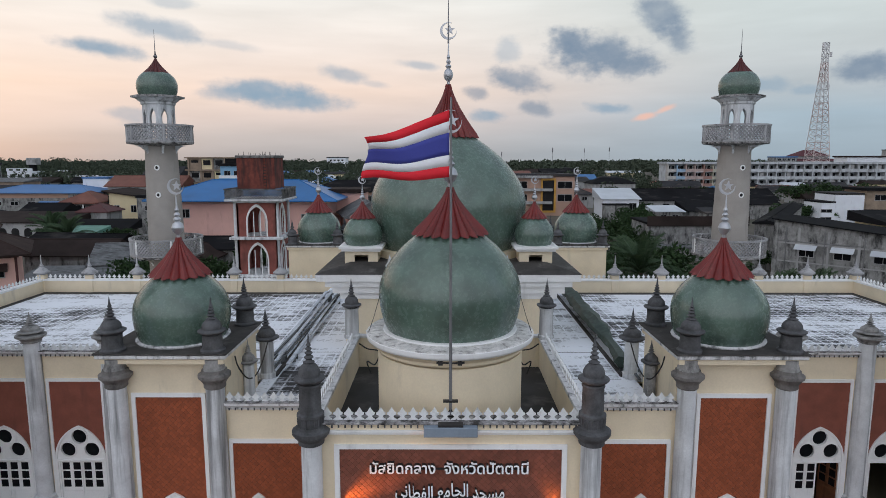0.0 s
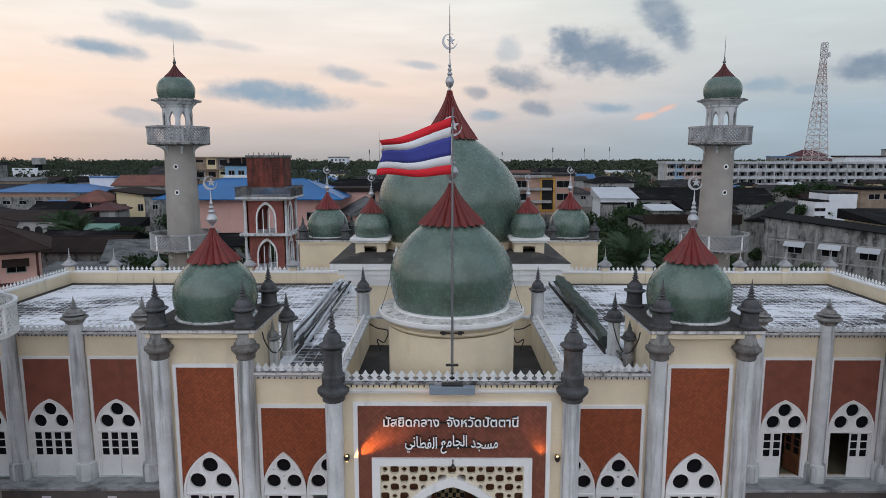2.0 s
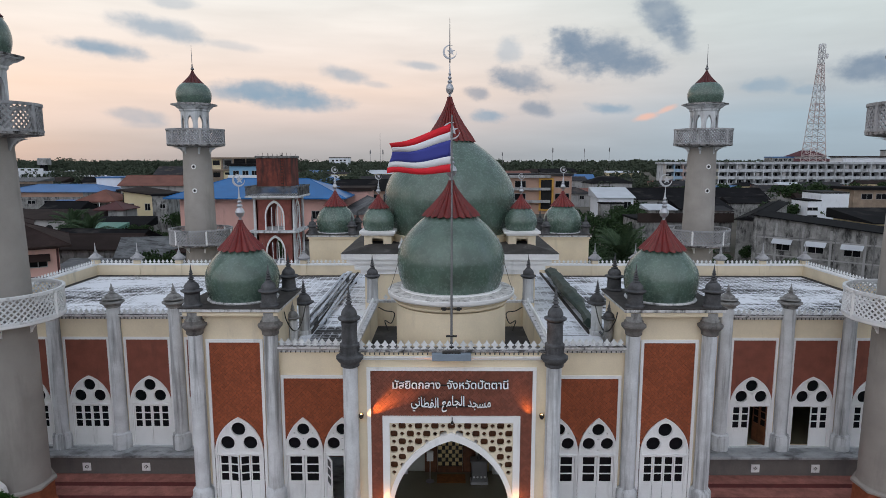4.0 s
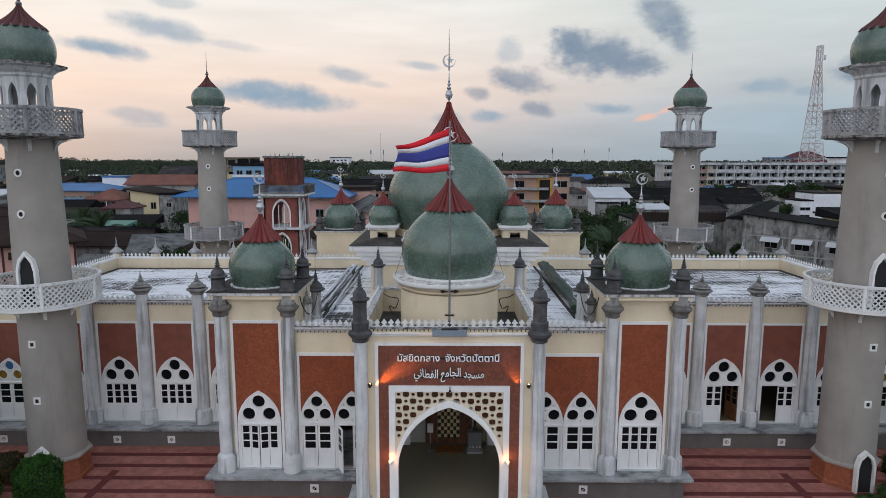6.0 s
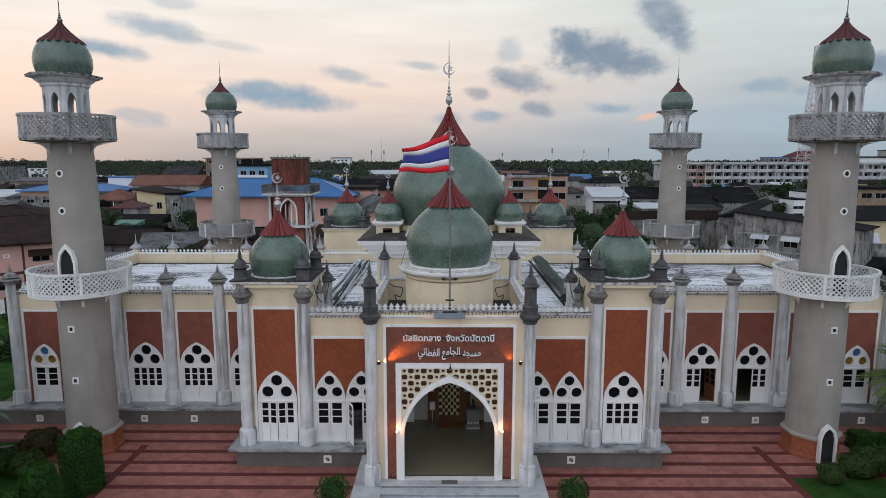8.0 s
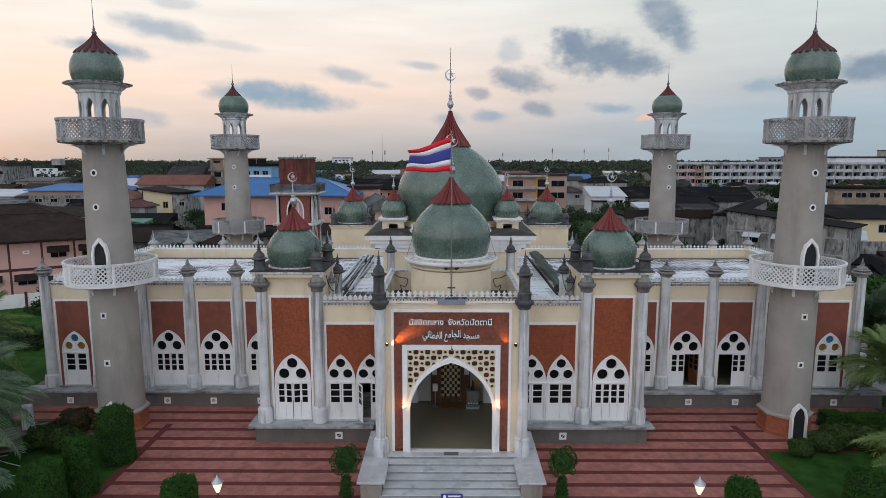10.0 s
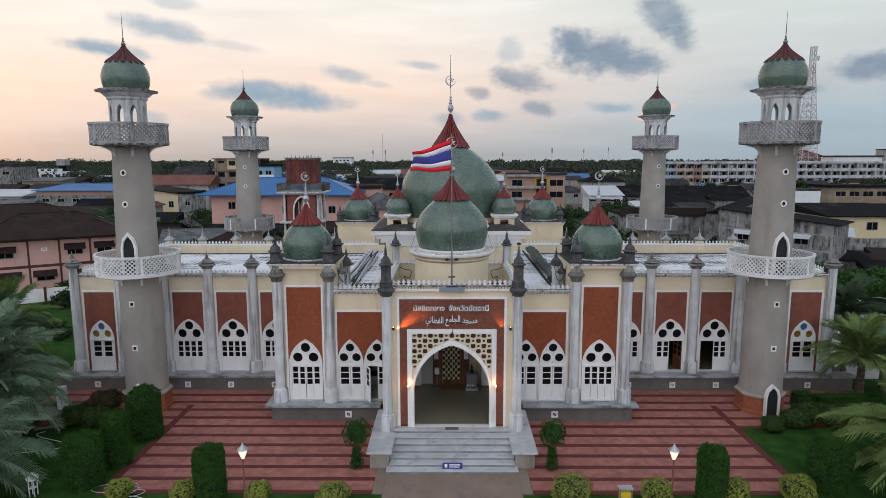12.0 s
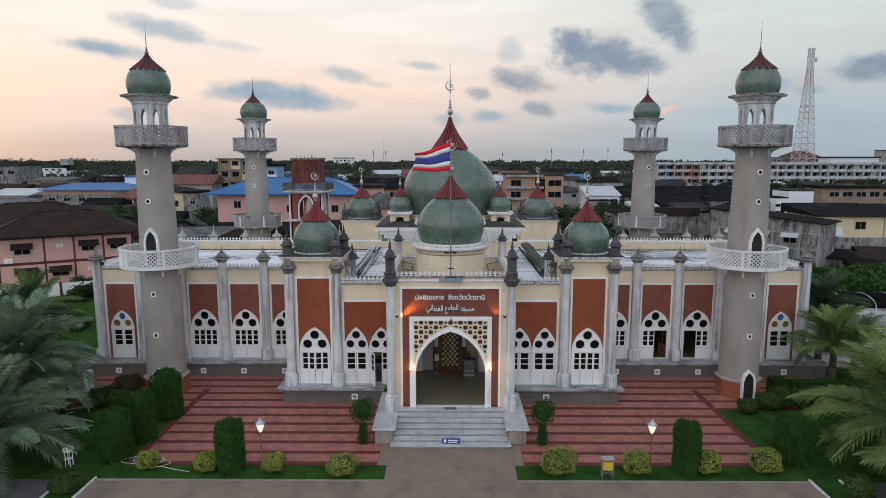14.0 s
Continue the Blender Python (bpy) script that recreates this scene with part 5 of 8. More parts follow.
# warm lamps on the gate
for x, z, tx, tz, power, size, blend in ((-3.72, 7.42, -2.2, 8.50, 1000, 38, 1.0), (3.22, 7.52, 3.0, 8.1, 70, 54, 1.0)):
    ld = bpy.data.lights.new("sign_spotlight", "SPOT")
    ld.energy, ld.color, ld.spot_size, ld.spot_blend, ld.shadow_soft_size = power, (1.0, 0.34, 0.06), radians(size), blend, 0.05
    ob = new("sign_spotlight", ld)
    ob.matrix_world = look((x, -0.32, z), (tx, 0.0, tz))
for s in (-1, 1):
    ld = bpy.data.lights.new("arch_lamp", "POINT")
    ld.energy, ld.color, ld.shadow_soft_size = 9, (1.0, 0.40, 0.10), 0.06
    ob = new("arch_lamp", ld)
    ob.location = (s * 2.72, -0.42, 4.08)

# ---- minarets ----
MINCAP = material("dark_maroon_metal_cap", (0.085, 0.016, 0.016), 0.5, var=0.2, scale=1.5)
# sheet in the door frames: the dark inside is put into its colour
MAT_DOOR = material("dark_doorway", (0.02, 0.021, 0.022), 0.8)


def lattice_ring(r, z0, z1, n, mat, bar=0.032):
    """A round balustrade of crossed bars between two rails."""
    bm = bmesh.new()
    step = 2 * math.pi / n
    rows = max(2, round((z1 - z0) / (r * step)))
    rise = (z1 - z0) / rows
    for i in range(n):
        for j in range(rows):
            for d in (1, -1):
                a0 = i * step if d > 0 else (i + 1) * step
                a1 = a0 + d * step
                p = (r * math.cos(a0), r * math.sin(a0), z0 + j * rise)
                q = (r * math.cos(a1), r * math.sin(a1), z0 + (j + 1) * rise)
                rod(bm, p, q, bar, 3)
    return bm


def ring_band(r0, r1, z0, z1, n=48):
    bm = bmesh.new()
    loops = []
    for r, z in ((r0, z0), (r1, z0), (r1, z1), (r0, z1)):
        loops.append([bm.verts.new((r * math.cos(2 * math.pi * i / n), r * math.sin(2 * math.pi * i / n), z)) for i in range(n)])
    for k in range(4):
        a, b = loops[k], loops[(k + 1) % 4]
        for i in range(n):
            bm.faces.new((a[i], a[(i + 1) % n], b[(i + 1) % n], b[i]))
    return bm


def octo(prof):
    return turned([(r / math.cos(math.pi / 8), z) for r, z in prof], 8, phase=math.pi / 8)


def bracket(z_top, z_low, reach, r_in, turn):
    """A curved white bracket under a balcony."""
    pts = [(r_in - 0.05, z_low)]
    for i in range(9):
        t = i / 8
        pts.append((r_in + (reach - r_in) * t ** 2.2, z_low + (z_top - z_low) * (1 - (1 - t) ** 2.0)))
    pts += [(r_in - 0.05, z_top)]
    bm = plate(pts, [], -0.09, 0.09)
    bmesh.ops.rotate(bm, verts=bm.verts, cent=(0, 0, 0), matrix=Matrix.Rotation(turn, 3, "Z"))
    return bm


def minaret(x, y, flip, front=True):
    m = thing("minaret", "tapering grey minaret with two lattice balconies and green dome", "minaret", "minarets at the corners", "", (x, y, 0))
    part("tiled_base", octo([(1.72, 0), (1.72, 0.25), (1.64, 0.3), (1.62, 1.25)]), BASETILE, m, "orange-red tiled octagonal base")
    part("base_ledge", octo([(1.62, 1.25), (1.75, 1.32), (1.75, 1.44), (1.57, 1.52)]), SHAFT, m)
    part("shaft", turned([(1.60, 1.50), (1.58, 5.0), (1.56, 9.0), (1.55, 10.2)], 56), SHAFT, m, "grey round lower shaft", True)
    part("shaft", turned([(1.53, 10.2), (1.48, 13.3), (1.43, 15.4), (1.375, 17.4), (1.31, 18.9), (1.29, 19.3)], 56), SHAFT, m, "grey tapering upper shaft", True)
    # lower balcony
    low = part("balcony", turned([(1.7, 9.95), (2.98, 10.05), (3.08, 10.1), (3.08, 10.22), (1.6, 10.24)], 48), WHITE if front else SOOT, m, "round white balcony floor" if front else "round grimy balcony floor", True)
    part("balcony_floor", ring_band(1.45, 2.95, 10.225, 10.25), SOOT, low, "blackened floor")
    rail = LATTICE if front else GREYLATTICE
    part("lattice", lattice_ring(3.02, 10.3, 11.42, 62, rail, 0.050 if front else 0.058), rail, low, "crossed lattice")
    part("rail", ring_band(2.95, 3.12, 11.42, 11.56), rail, low, "handrail")
    part("curb", ring_band(2.96, 3.1, 10.22, 10.33), rail, low)
    for k in range(6):
        a = math.pi * k / 3
        part("post", turned([(0.10, 10.22), (0.10, 11.5)], 8, c=(3.03 * math.cos(a), 3.03 * math.sin(a))), WHITE, low)
        part("bracket", bracket(9.95, 8.9, 2.85, 1.49, a), WHITE, m, "curved white bracket")
    # upper balcony
    high = part("balcony", turned([(1.3, 18.85), (2.6, 18.98), (2.75, 19.02), (2.75, 19.14), (1.2, 19.16)], 48), SOOT, m, "round blackened balcony floor", True)
    part("balcony_floor", ring_band(1.3, 2.6, 19.145, 19.17), SOOT, high, "blackened floor")
    part("lattice", lattice_ring(2.70, 19.2, 20.36, 56, GREYLATTICE, 0.055), GREYLATTICE, high, "grey weathered lattice")
    part("rail", ring_band(2.62, 2.8, 20.36, 20.5), GREYLATTICE, high)
    part("curb", ring_band(2.64, 2.78, 19.14, 19.24), GREYLATTICE, high)
    for k in range(6):
        a = math.pi * k / 3
        part("post", turned([(0.13, 19.14), (0.13, 20.46)], 8, c=(2.71 * math.cos(a), 2.71 * math.sin(a))), GREYLATTICE, high)
        part("bracket", bracket(18.87, 17.75, 2.5, 1.27, a), PALE, m, "curved grey-white bracket")
    # open kiosk with pointed openings
    w8 = 1.22 * math.tan(math.pi / 8)
    for k in range(8):
        a = 2 * math.pi * k / 8 + math.pi / 2
        bm = plate(rect(-w8, w8, 19.16, 22.1), [arch(0, w8 * 0.52, 19.3, 21.1, 0.62, 6)], -1.22, -1.04)
        bmesh.ops.rotate(bm, verts=bm.verts, cent=(0, 0, 0), matrix=Matrix.Rotation(a, 3, "Z"))
        part("kiosk_wall", bm, PALE, m, "grey-white kiosk wall with a pointed opening")
    part("kiosk_floor", octo([(1.03, 19.16), (1.03, 19.3)]), PALE, m)
    part("roof_edge", octo([(1.24, 22.02), (1.32, 22.1), (1.32, 22.22), (1.52, 22.36), (1.66, 22.50), (1.98, 22.57), (2.0, 22.60)]), PALE, m, "flared grey-white roof edge")
    part("roof_ledge", octo([(2.02, 22.60), (2.03, 22.71), (1.4, 22.79)]), SOOT, m, "blackened edge of the eaves")
    rc = 1.33 if front else 1.1
    onion(m, 1.5, 22.76, 1.69, 23.5, rc, 24.58 if front else 24.45, 25.75 if front else 25.65, 16, 0.74 if front else 0.78, n=40, cap=MINCAP)
    finial(m, 25.5, 1.0, 0.17, PEWTER)
    bm = bmesh.new()
    rod(bm, (0, 0, 26.3), (0, 0, 27.85), 0.04, 6, 0.01)
    part("spike", bm, PEWTER, m)
    # door on the lower balcony, small windows, door at the foot
    for z, w, h, y0 in ((10.24, 0.58, 2.52, 1.48), (0.02, 0.57, 2.1, 1.80)) if front else ():
        dx = 0.10 if flip < 0 else 0.04
        bm = plate(arch(dx, w, z, z + h * 0.72, h * 0.42, 2), [arch(dx, w * 0.76, z + 0.001, z + h * 0.70, h * 0.34, 2)], -y0 - 0.22, -y0 + 0.1)
        fr = part("door_frame", bm, WHITE, m, "white pointed door surround")
        part("doorway", plate(arch(dx, w * 0.76, z, z + h * 0.70, h * 0.34, 2), [], -y0 - 0.045, -y0 - 0.03), MAT_DOOR, fr, "dark sheet with the doorway's shade in its colour")
    for z, ap in ((17.15, 1.39), (15.02, 1.445)):
        dx = 0.0 if front else (0.15 if flip < 0 else 0.28)
        ring = part("porthole", plate(circle(dx, z, 0.22, 18), [circle(dx, z, 0.13, 18)], -ap - 0.06, -ap + 0.05), WHITE, m, "small round window with a white rim")
        part("hollow", plate(circle(dx, z, 0.14, 14), [], -ap - 0.02, -ap - 0.01), DARKVOID, ring)
    for z, ap in ((8.08, 1.565), (4.93, 1.582)):
        ring = part("small_window", plate(rect(-0.2, 0.2, z - 0.2, z + 0.2), [rect(-0.11, 0.11, z - 0.11, z + 0.11)], -ap - 0.06, -ap + 0.05), WHITE, m, "small square window with a white rim")
        part("hollow", plate(rect(-0.12, 0.12, z - 0.12, z + 0.12), [], -ap - 0.02, -ap - 0.01), DARKVOID, ring)
    m.scale = (0.9, 0.9, 1.0)
    return m


BASETILE = material("orange_red_base_tile", (0.30, 0.092, 0.045), 0.6, var=0.2, scale=6, fine=25)
minaret(-22.2, 5.95, -1)
minaret(22.42, 5.95, 1)
rear = minaret(-22.9, 33.4, -1, False)
copy_thing(rear, pose(22.9, 33.4, 0))

# ---- ground, paving and road ----
EARTH = material("bare_earth_and_dust", (0.095, 0.083, 0.066), 0.95, var=0.3, scale=0.05, fine=2, stain=(0.06, 0.075, 0.04), amount=0.5, stain_scale=(0.03, 0.03, 1))
GRASS = material("clipped_lawn", (0.027, 0.076, 0.015), 0.95, var=0.38, scale=0.9, fine=30, bump=0.8, stain=(0.055, 0.075, 0.020), amount=0.4, stain_scale=(0.6, 0.6, 1), spec=0.05)
PINK = material("pink_paving", (0.345, 0.138, 0.112), 0.7, var=0.28, scale=1.6, fine=9, piece=0.08, stain=(0.22, 0.085, 0.072), amount=0.42, stain_scale=(1.2, 2.2, 1))
MAROON = material("maroon_paving", (0.125, 0.026, 0.025), 0.7, var=0.2, scale=2)
CONCRETE = material("brown_grey_concrete", (0.245, 0.185, 0.148), 0.85, var=0.15, scale=0.5, stain=(0.14, 0.115, 0.10), amount=0.5, stain_scale=(0.5, 0.3, 1))
YARD = material("pale_dusty_concrete", (0.42, 0.42, 0.41), 0.9, var=0.3, scale=0.3, stain=(0.16, 0.15, 0.14), amount=0.5, stain_scale=(0.25, 0.5, 1))
KERB = material("grimy_kerb", (0.24, 0.21, 0.185), 0.9, var=0.25, scale=1)

bm = bmesh.new()
bmesh.ops.create_grid(bm, x_segments=40, y_segments=40, size=3000)
tagged(finish("ground", bm, EARTH), "dusty ground of a flat town", "ground", kind="structure")

court = thing("striped_pavement", "pink paving crossed by maroon bands before the mosque", "paving", "", "structure")
STEP = 1.415
Y0 = -6.05
for k in range(13):
    ya = Y0 + STEP * k
    yb = ya + STEP
    # the far corners are cut away beside the minarets
    def half(y):
        return 19.0 if y < 2.3 else (25.5 if y < 5.9 else 30.8)
    for s in (-1, 1):
        inner = 4.42 if ya < -3.4 else 4.86 if ya < 3.6 else 3.7
        wide = half(ya)
        top = min(yb, 12.0)
        if ya > 12:
            continue
        a, b = sorted((s * inner, s * wide))
        part("maroon_band", solid(a, b, ya, ya + 0.40, -0.2, 0.035), MAROON, court, "maroon band")
        n = max(1, round((wide - inner) / 2.6))
        for i in range(n):
            xa = inner + (wide - inner) * i / n
            xb = inner + (wide - inner) * (i + 1) / n
            a, b = sorted((s * xa, s * (xb - 0.008)))
            part("paving_slab", solid(a, b, ya + 0.40, top, -0.2, 0.03), PINK, court)
for s in (-1, 1):
    bm = bmesh.new()
    a, b = sorted((s * 19.0, s * 19.45))
    box(bm, a, b, Y0 - 0.2, 6.3, -0.2, 0.04)
    part("maroon_band", bm, MAROON, court)

walkway = thing("concrete_walkway", "brown-grey concrete path leading to the steps", "path", "", "structure")
for j, (ya, yb) in enumerate(((-3.84, -5.0), (-5.02, -6.4), (-6.42, -7.85))):
    for i in range(3):
        xa = -3.8 + 2.54 * i
        part("slab", solid(xa, xa + 2.52, yb, ya, -0.2, 0.02), CONCRETE, walkway)
for s in (-1, 1):
    part("slab", solid(*sorted((s * 3.82, s * 4.40)), -6.04, -3.16, -0.2, 0.018), CONCRETE, walkway)
part("joint", solid(-3.81, 3.81, -7.86, -3.84, -0.2, 0.013), KERB, walkway, "pale joints between slabs")
road = thing("forecourt_road", "wide brown-grey concrete drive before the garden", "road", "", "structure")
part("joint", solid(-20.3, 20.3, -27.0, -7.99, -0.2, 0.009), KERB, road, "pale joints between slabs")
for i in range(-7, 7):
    part("slab", solid(i * 2.9, i * 2.9 + 2.88, -27.0, -7.9, -0.2, 0.015), CONCRETE, road)
for s in (-1, 1):
    lawn = thing("lawn", "dark clipped lawn with flower bushes", "lawn", "", "structure")
    a, b = sorted((s * 3.85, s * 60))
    part("strip", solid(a, b, -7.85, -6.1, -0.2, 0.03), GRASS, lawn)
    a, b = sorted((s * 19.46, s * 60))
    part("field", solid(a, b, -6.1, 2.42, -0.2, 0.028), GRASS, lawn)
    a, b = sorted((s * 25.5, s * 60))
    part("field", solid(a, b, 2.42, 7.3, -0.2, 0.027), GRASS, lawn)
    a, b = sorted((s * 31.8, s * 60))
    part("field", solid(a, b, 7.3, 52.0 if s < 0 else 12.0, -0.2, 0.026), GRASS, lawn)
    kerb = thing("kerb", "pale concrete kerb along the lawn", "kerb", "", "structure")
    a, b = sorted((s * 3.8, s * 20.3))
    part("edge", bevelled(a, b, -7.99, -7.85, -0.1, 0.09, 0.02), KERB, kerb)

yard = thing("side_yard", "pale dusty concrete yard beside the hall", "yard", "", "structure")
part("surface", solid(33.5, 75, 12.1, 40.0, -0.2, 0.02), YARD, yard)
asphalt = thing("side_drive", "dark grey asphalt drive at the end of the garden", "road", "", "structure")
ASPHALT = material("worn_asphalt", (0.085, 0.085, 0.088), 0.9, var=0.2)
part("surface", solid(-60, -22.1, -27.0, -7.86, -0.2, 0.012), ASPHALT, asphalt)
part("surface", solid(22.1, 60, -27.0, -7.86, -0.2, 0.012), ASPHALT, asphalt)
for s in (-1, 1):
    bed = thing("planted_bed", "narrow grass bed between two pale kerbs beside the drive", "lawn", "", "structure", (s * 21.2, 0, 0))
    part("soil", solid(-0.78, 0.78, -27.0, -7.86, -0.1, 0.04), GRASS, bed)
    for k in (-1, 1):
        part("edge", bevelled(k * 0.86 - 0.07, k * 0.86 + 0.07, -27.0, -7.70, -0.1, 0.12, 0.02), PALE, bed, "pale painted kerb")

# ---- planting ----


def leaf_material(name, dark, light, rough=0.65):
    m = bpy.data.materials.new(name)
    m.use_nodes = True
    t = m.node_tree
    b = t.nodes["Principled BSDF"]
    geo = t.nodes.new("ShaderNodeNewGeometry")
    n = t.nodes.new("ShaderNodeTexNoise")
    n.inputs["Scale"].default_value = 1.3
    t.links.new(geo.outputs["Position"], n.inputs["Vector"])
    add = t.nodes.new("ShaderNodeMath")
    add.operation = "MULTIPLY_ADD"
    add.inputs[1].default_value, add.inputs[2].default_value = 0.75, -0.15
    t.links.new(geo.outputs["Random Per Island"], add.inputs[0])
    plus = t.nodes.new("ShaderNodeMath")
    plus.use_clamp = True
    t.links.new(add.outputs[0], plus.inputs[0])
    t.links.new(n.outputs["Fac"], plus.inputs[1])
    mul = t.nodes.new("ShaderNodeMath")
    mul.operation = "MULTIPLY"
    mul.inputs[1].default_value = 0.85
    t.links.new(plus.outputs[0], mul.inputs[0])
    mix = t.nodes.new("ShaderNodeMix")
    mix.data_type = "RGBA"
    mix.inputs[6].default_value, mix.inputs[7].default_value = (*dark, 1), (*light, 1)
    t.links.new(mul.outputs[0], mix.inputs[0])
    t.links.new(mix.outputs[2], b.inputs["Base Color"])
    b.inputs["Roughness"].default_value = rough
    b.inputs["Specular IOR Level"].default_value = 0.12
    return m


HEDGE = leaf_material("hedge_leaf", (0.007, 0.026, 0.005), (0.042, 0.118, 0.019))
VARIEGATED = leaf_material("yellow_green_leaf", (0.022, 0.058, 0.012), (0.37, 0.41, 0.085))
CROTON = leaf_material("olive_leaf", (0.010, 0.030, 0.009), (0.070, 0.115, 0.030))
PALMLEAF = leaf_material("yellow_green_palm_frond", (0.046, 0.082, 0.026), (0.195, 0.270, 0.090))
DUSTYPALM = leaf_material("dusty_green_palm_frond", (0.042, 0.078, 0.050), (0.200, 0.280, 0.175))
REDLEAF = leaf_material("reddish_leaf", (0.020, 0.022, 0.010), (0.085, 0.060, 0.026))
TREELEAF = leaf_material("tree_leaf", (0.009, 0.020, 0.009), (0.036, 0.066, 0.024))
# paler and greyer than TREELEAF: distance haze is put into the colour
FARLEAF = leaf_material("hazed_far_wood_leaf", (0.030, 0.040, 0.030), (0.078, 0.096, 0.066), 0.95)
FARPALM = leaf_material("dark_palm_leaf", (0.022, 0.046, 0.026), (0.075, 0.115, 0.060))
BARK = material("grey_brown_bark", (0.10, 0.075, 0.055), 0.9, var=0.3, scale=4, fine=20, bump=0.5)
rng = np.random.default_rng(7)


def leaf_cards(points, normals, size, spread=0.6):
    """A quad leaf at every point, turned roughly outwards."""
    n = len(points)
    d = normals + rng.normal(0, spread, (n, 3))
    d /= np.linalg.norm(d, axis=1)[:, None]
    a = np.cross(d, rng.normal(0, 1, (n, 3)))
    a /= np.linalg.norm(a, axis=1)[:, None]
    b = np.cross(d, a)
    s = (size * rng.uniform(0.6, 1.3, n))[:, None]
    a, b = a * s, b * s * 0.55
    v = np.stack((points - a, points - b * 0.9, points + a, points + b * 0.9), 1).reshape(-1, 3)
    return v, np.arange(4 * n).reshape(-1, 4)


def leafy(name, pts, nrm, size, mat, parent, label="", spread=0.6):
    v, f = leaf_cards(pts, nrm, size, spread)
    return mesh_of(name, v.tolist(), f.tolist(), mat, parent, label)


def ball_points(n, rx, ry, rz, z, rough=0.12):
    d = rng.normal(0, 1, (n, 3))
    d /= np.linalg.norm(d, axis=1)[:, None]
    k = 1 + rough * (np.sin(5 * d[:, 0] + 3 * d[:, 2]) * np.cos(4 * d[:, 1] + 1.7)) - np.abs(rng.normal(0, 0.07, n))
    return d * k[:, None] * (rx, ry, rz) + (0, 0, z), d


def core(rx, ry, rz, z, n=14):
    bm = bmesh.new()
    bmesh.ops.create_uvsphere(bm, u_segments=n, v_segments=8, radius=1)
    bmesh.ops.scale(bm, vec=(rx, ry, rz), verts=bm.verts)
    bmesh.ops.translate(bm, vec=(0, 0, z), verts=bm.verts)
    return bm


# solid cores whose near-black green puts in the shade between the leaves
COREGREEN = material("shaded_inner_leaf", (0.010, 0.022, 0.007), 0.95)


def bush(x, y, r, h, mat, label, size=0.09, count=1300, group=""):
    ob = thing("bush", label, "bush", group, "", (x, y, 0.03))
    part("stem", turned([(0.06, 0), (0.04, h * 0.4)], 6), BARK, ob)
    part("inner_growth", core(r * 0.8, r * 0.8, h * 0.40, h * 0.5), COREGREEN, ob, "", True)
    p, d = ball_points(count, r, r, h * 0.5, h * 0.5, 0.16)
    leafy("foliage", p, d, size, mat, ob)
    return ob


def clipped(x, y, r, h, label, count=9000, square=0.5):
    """A hedge plant clipped into an upright rounded block."""
    ob = thing("topiary", label, "topiary", "clipped shrubs on the lawn", "", (x, y, 0.03))
    part("stem", turned([(0.08, 0), (0.06, h * 0.5)], 6), BARK, ob)
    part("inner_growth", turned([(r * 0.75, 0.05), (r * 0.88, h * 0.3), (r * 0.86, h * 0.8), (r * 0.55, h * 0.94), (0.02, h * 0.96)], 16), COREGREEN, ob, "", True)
    a = rng.uniform(0, 2 * math.pi, count)
    t = rng.uniform(0, 1.18, count)
    side = t < 1
    rr = np.where(side, r * (0.9 + 0.12 * np.minimum(t, 0.6)) * np.where(t > 0.85, 1 - (t - 0.85) * square * 2, 1), r * (1.0 - square * 0.3) * np.sqrt(rng.uniform(0, 1, count)))
    rr = rr * (1 + 0.05 * np.sin(3 * a + 5 * t)) - np.abs(rng.normal(0, 0.03, count))
    z = np.where(side, h * t, h * (1 + 0.03 * np.sin(4 * a)))
    p = np.stack((rr * np.cos(a), rr * np.sin(a), np.minimum(z, h * 1.02)), 1)
    d = np.stack((np.cos(a) * side, np.sin(a) * side, np.where(side, 0.15, 1.0)), 1)
    p *= 1 + rng.normal(0, 0.02, (count, 1))
    leafy("foliage", p, d, 0.062, HEDGE, ob, "", 0.9)
    return ob


def tiered(x, y):
    """A small tree clipped into balls up its stem."""
    ob = thing("topiary", "small dark topiary tree clipped into stacked balls", "topiary", "topiary trees beside the stairs", "", (x, y, 0.03))
    bm = bmesh.new()
    rod(bm, (0, 0, 0), (0.08, 0, 1.1), 0.05)
    rod(bm, (0.08, 0, 1.1), (-0.03, 0, 2.3), 0.045)
    part("stem", bm, BARK, ob)
    for z, r, k in ((0.35, 0.36, 700), (0.8, 0.30, 500), (1.15, 0.26, 420), (2.25, 0.72, 2900)):
        p, d = ball_points(k, r, r, r * 1.0, z, 0.24)
        leafy("foliage", p, d, 0.052, HEDGE, ob)
        part("inner_growth", core(r * 0.78, r * 0.78, r * 0.78, z), COREGREEN, ob, "", True)
    return ob


for x, y, r, h in ((-20.5, -5.2, 1.05, 2.85), (-19.9, -2.8, 0.80, 3.1), (-12.9, -6.7, 0.85, 2.9), (13.7, -6.7, 0.80, 2.9)):
    clipped(x, y, r, h, "dense dark green shrub clipped into an upright block")
for x, y, r, h in ((-17.9, -6.5, 0.66, 1.05), (-14.3, -6.8, 0.66, 1.15), (-10.3, -6.8, 0.62, 1.1), (-6.3, -7.1, 0.86, 1.15), (6.3, -6.8, 1.08, 1.5), (10.8, -6.8, 0.86, 1.25), (15.0, -6.7, 0.78, 1.25), (18.4, -6.5, 0.98, 1.3)):
    bush(x, y, r, h, VARIEGATED, "rounded bush of yellow and green leaves on the lawn", 0.05, 3200, "flower bushes along the lawn")
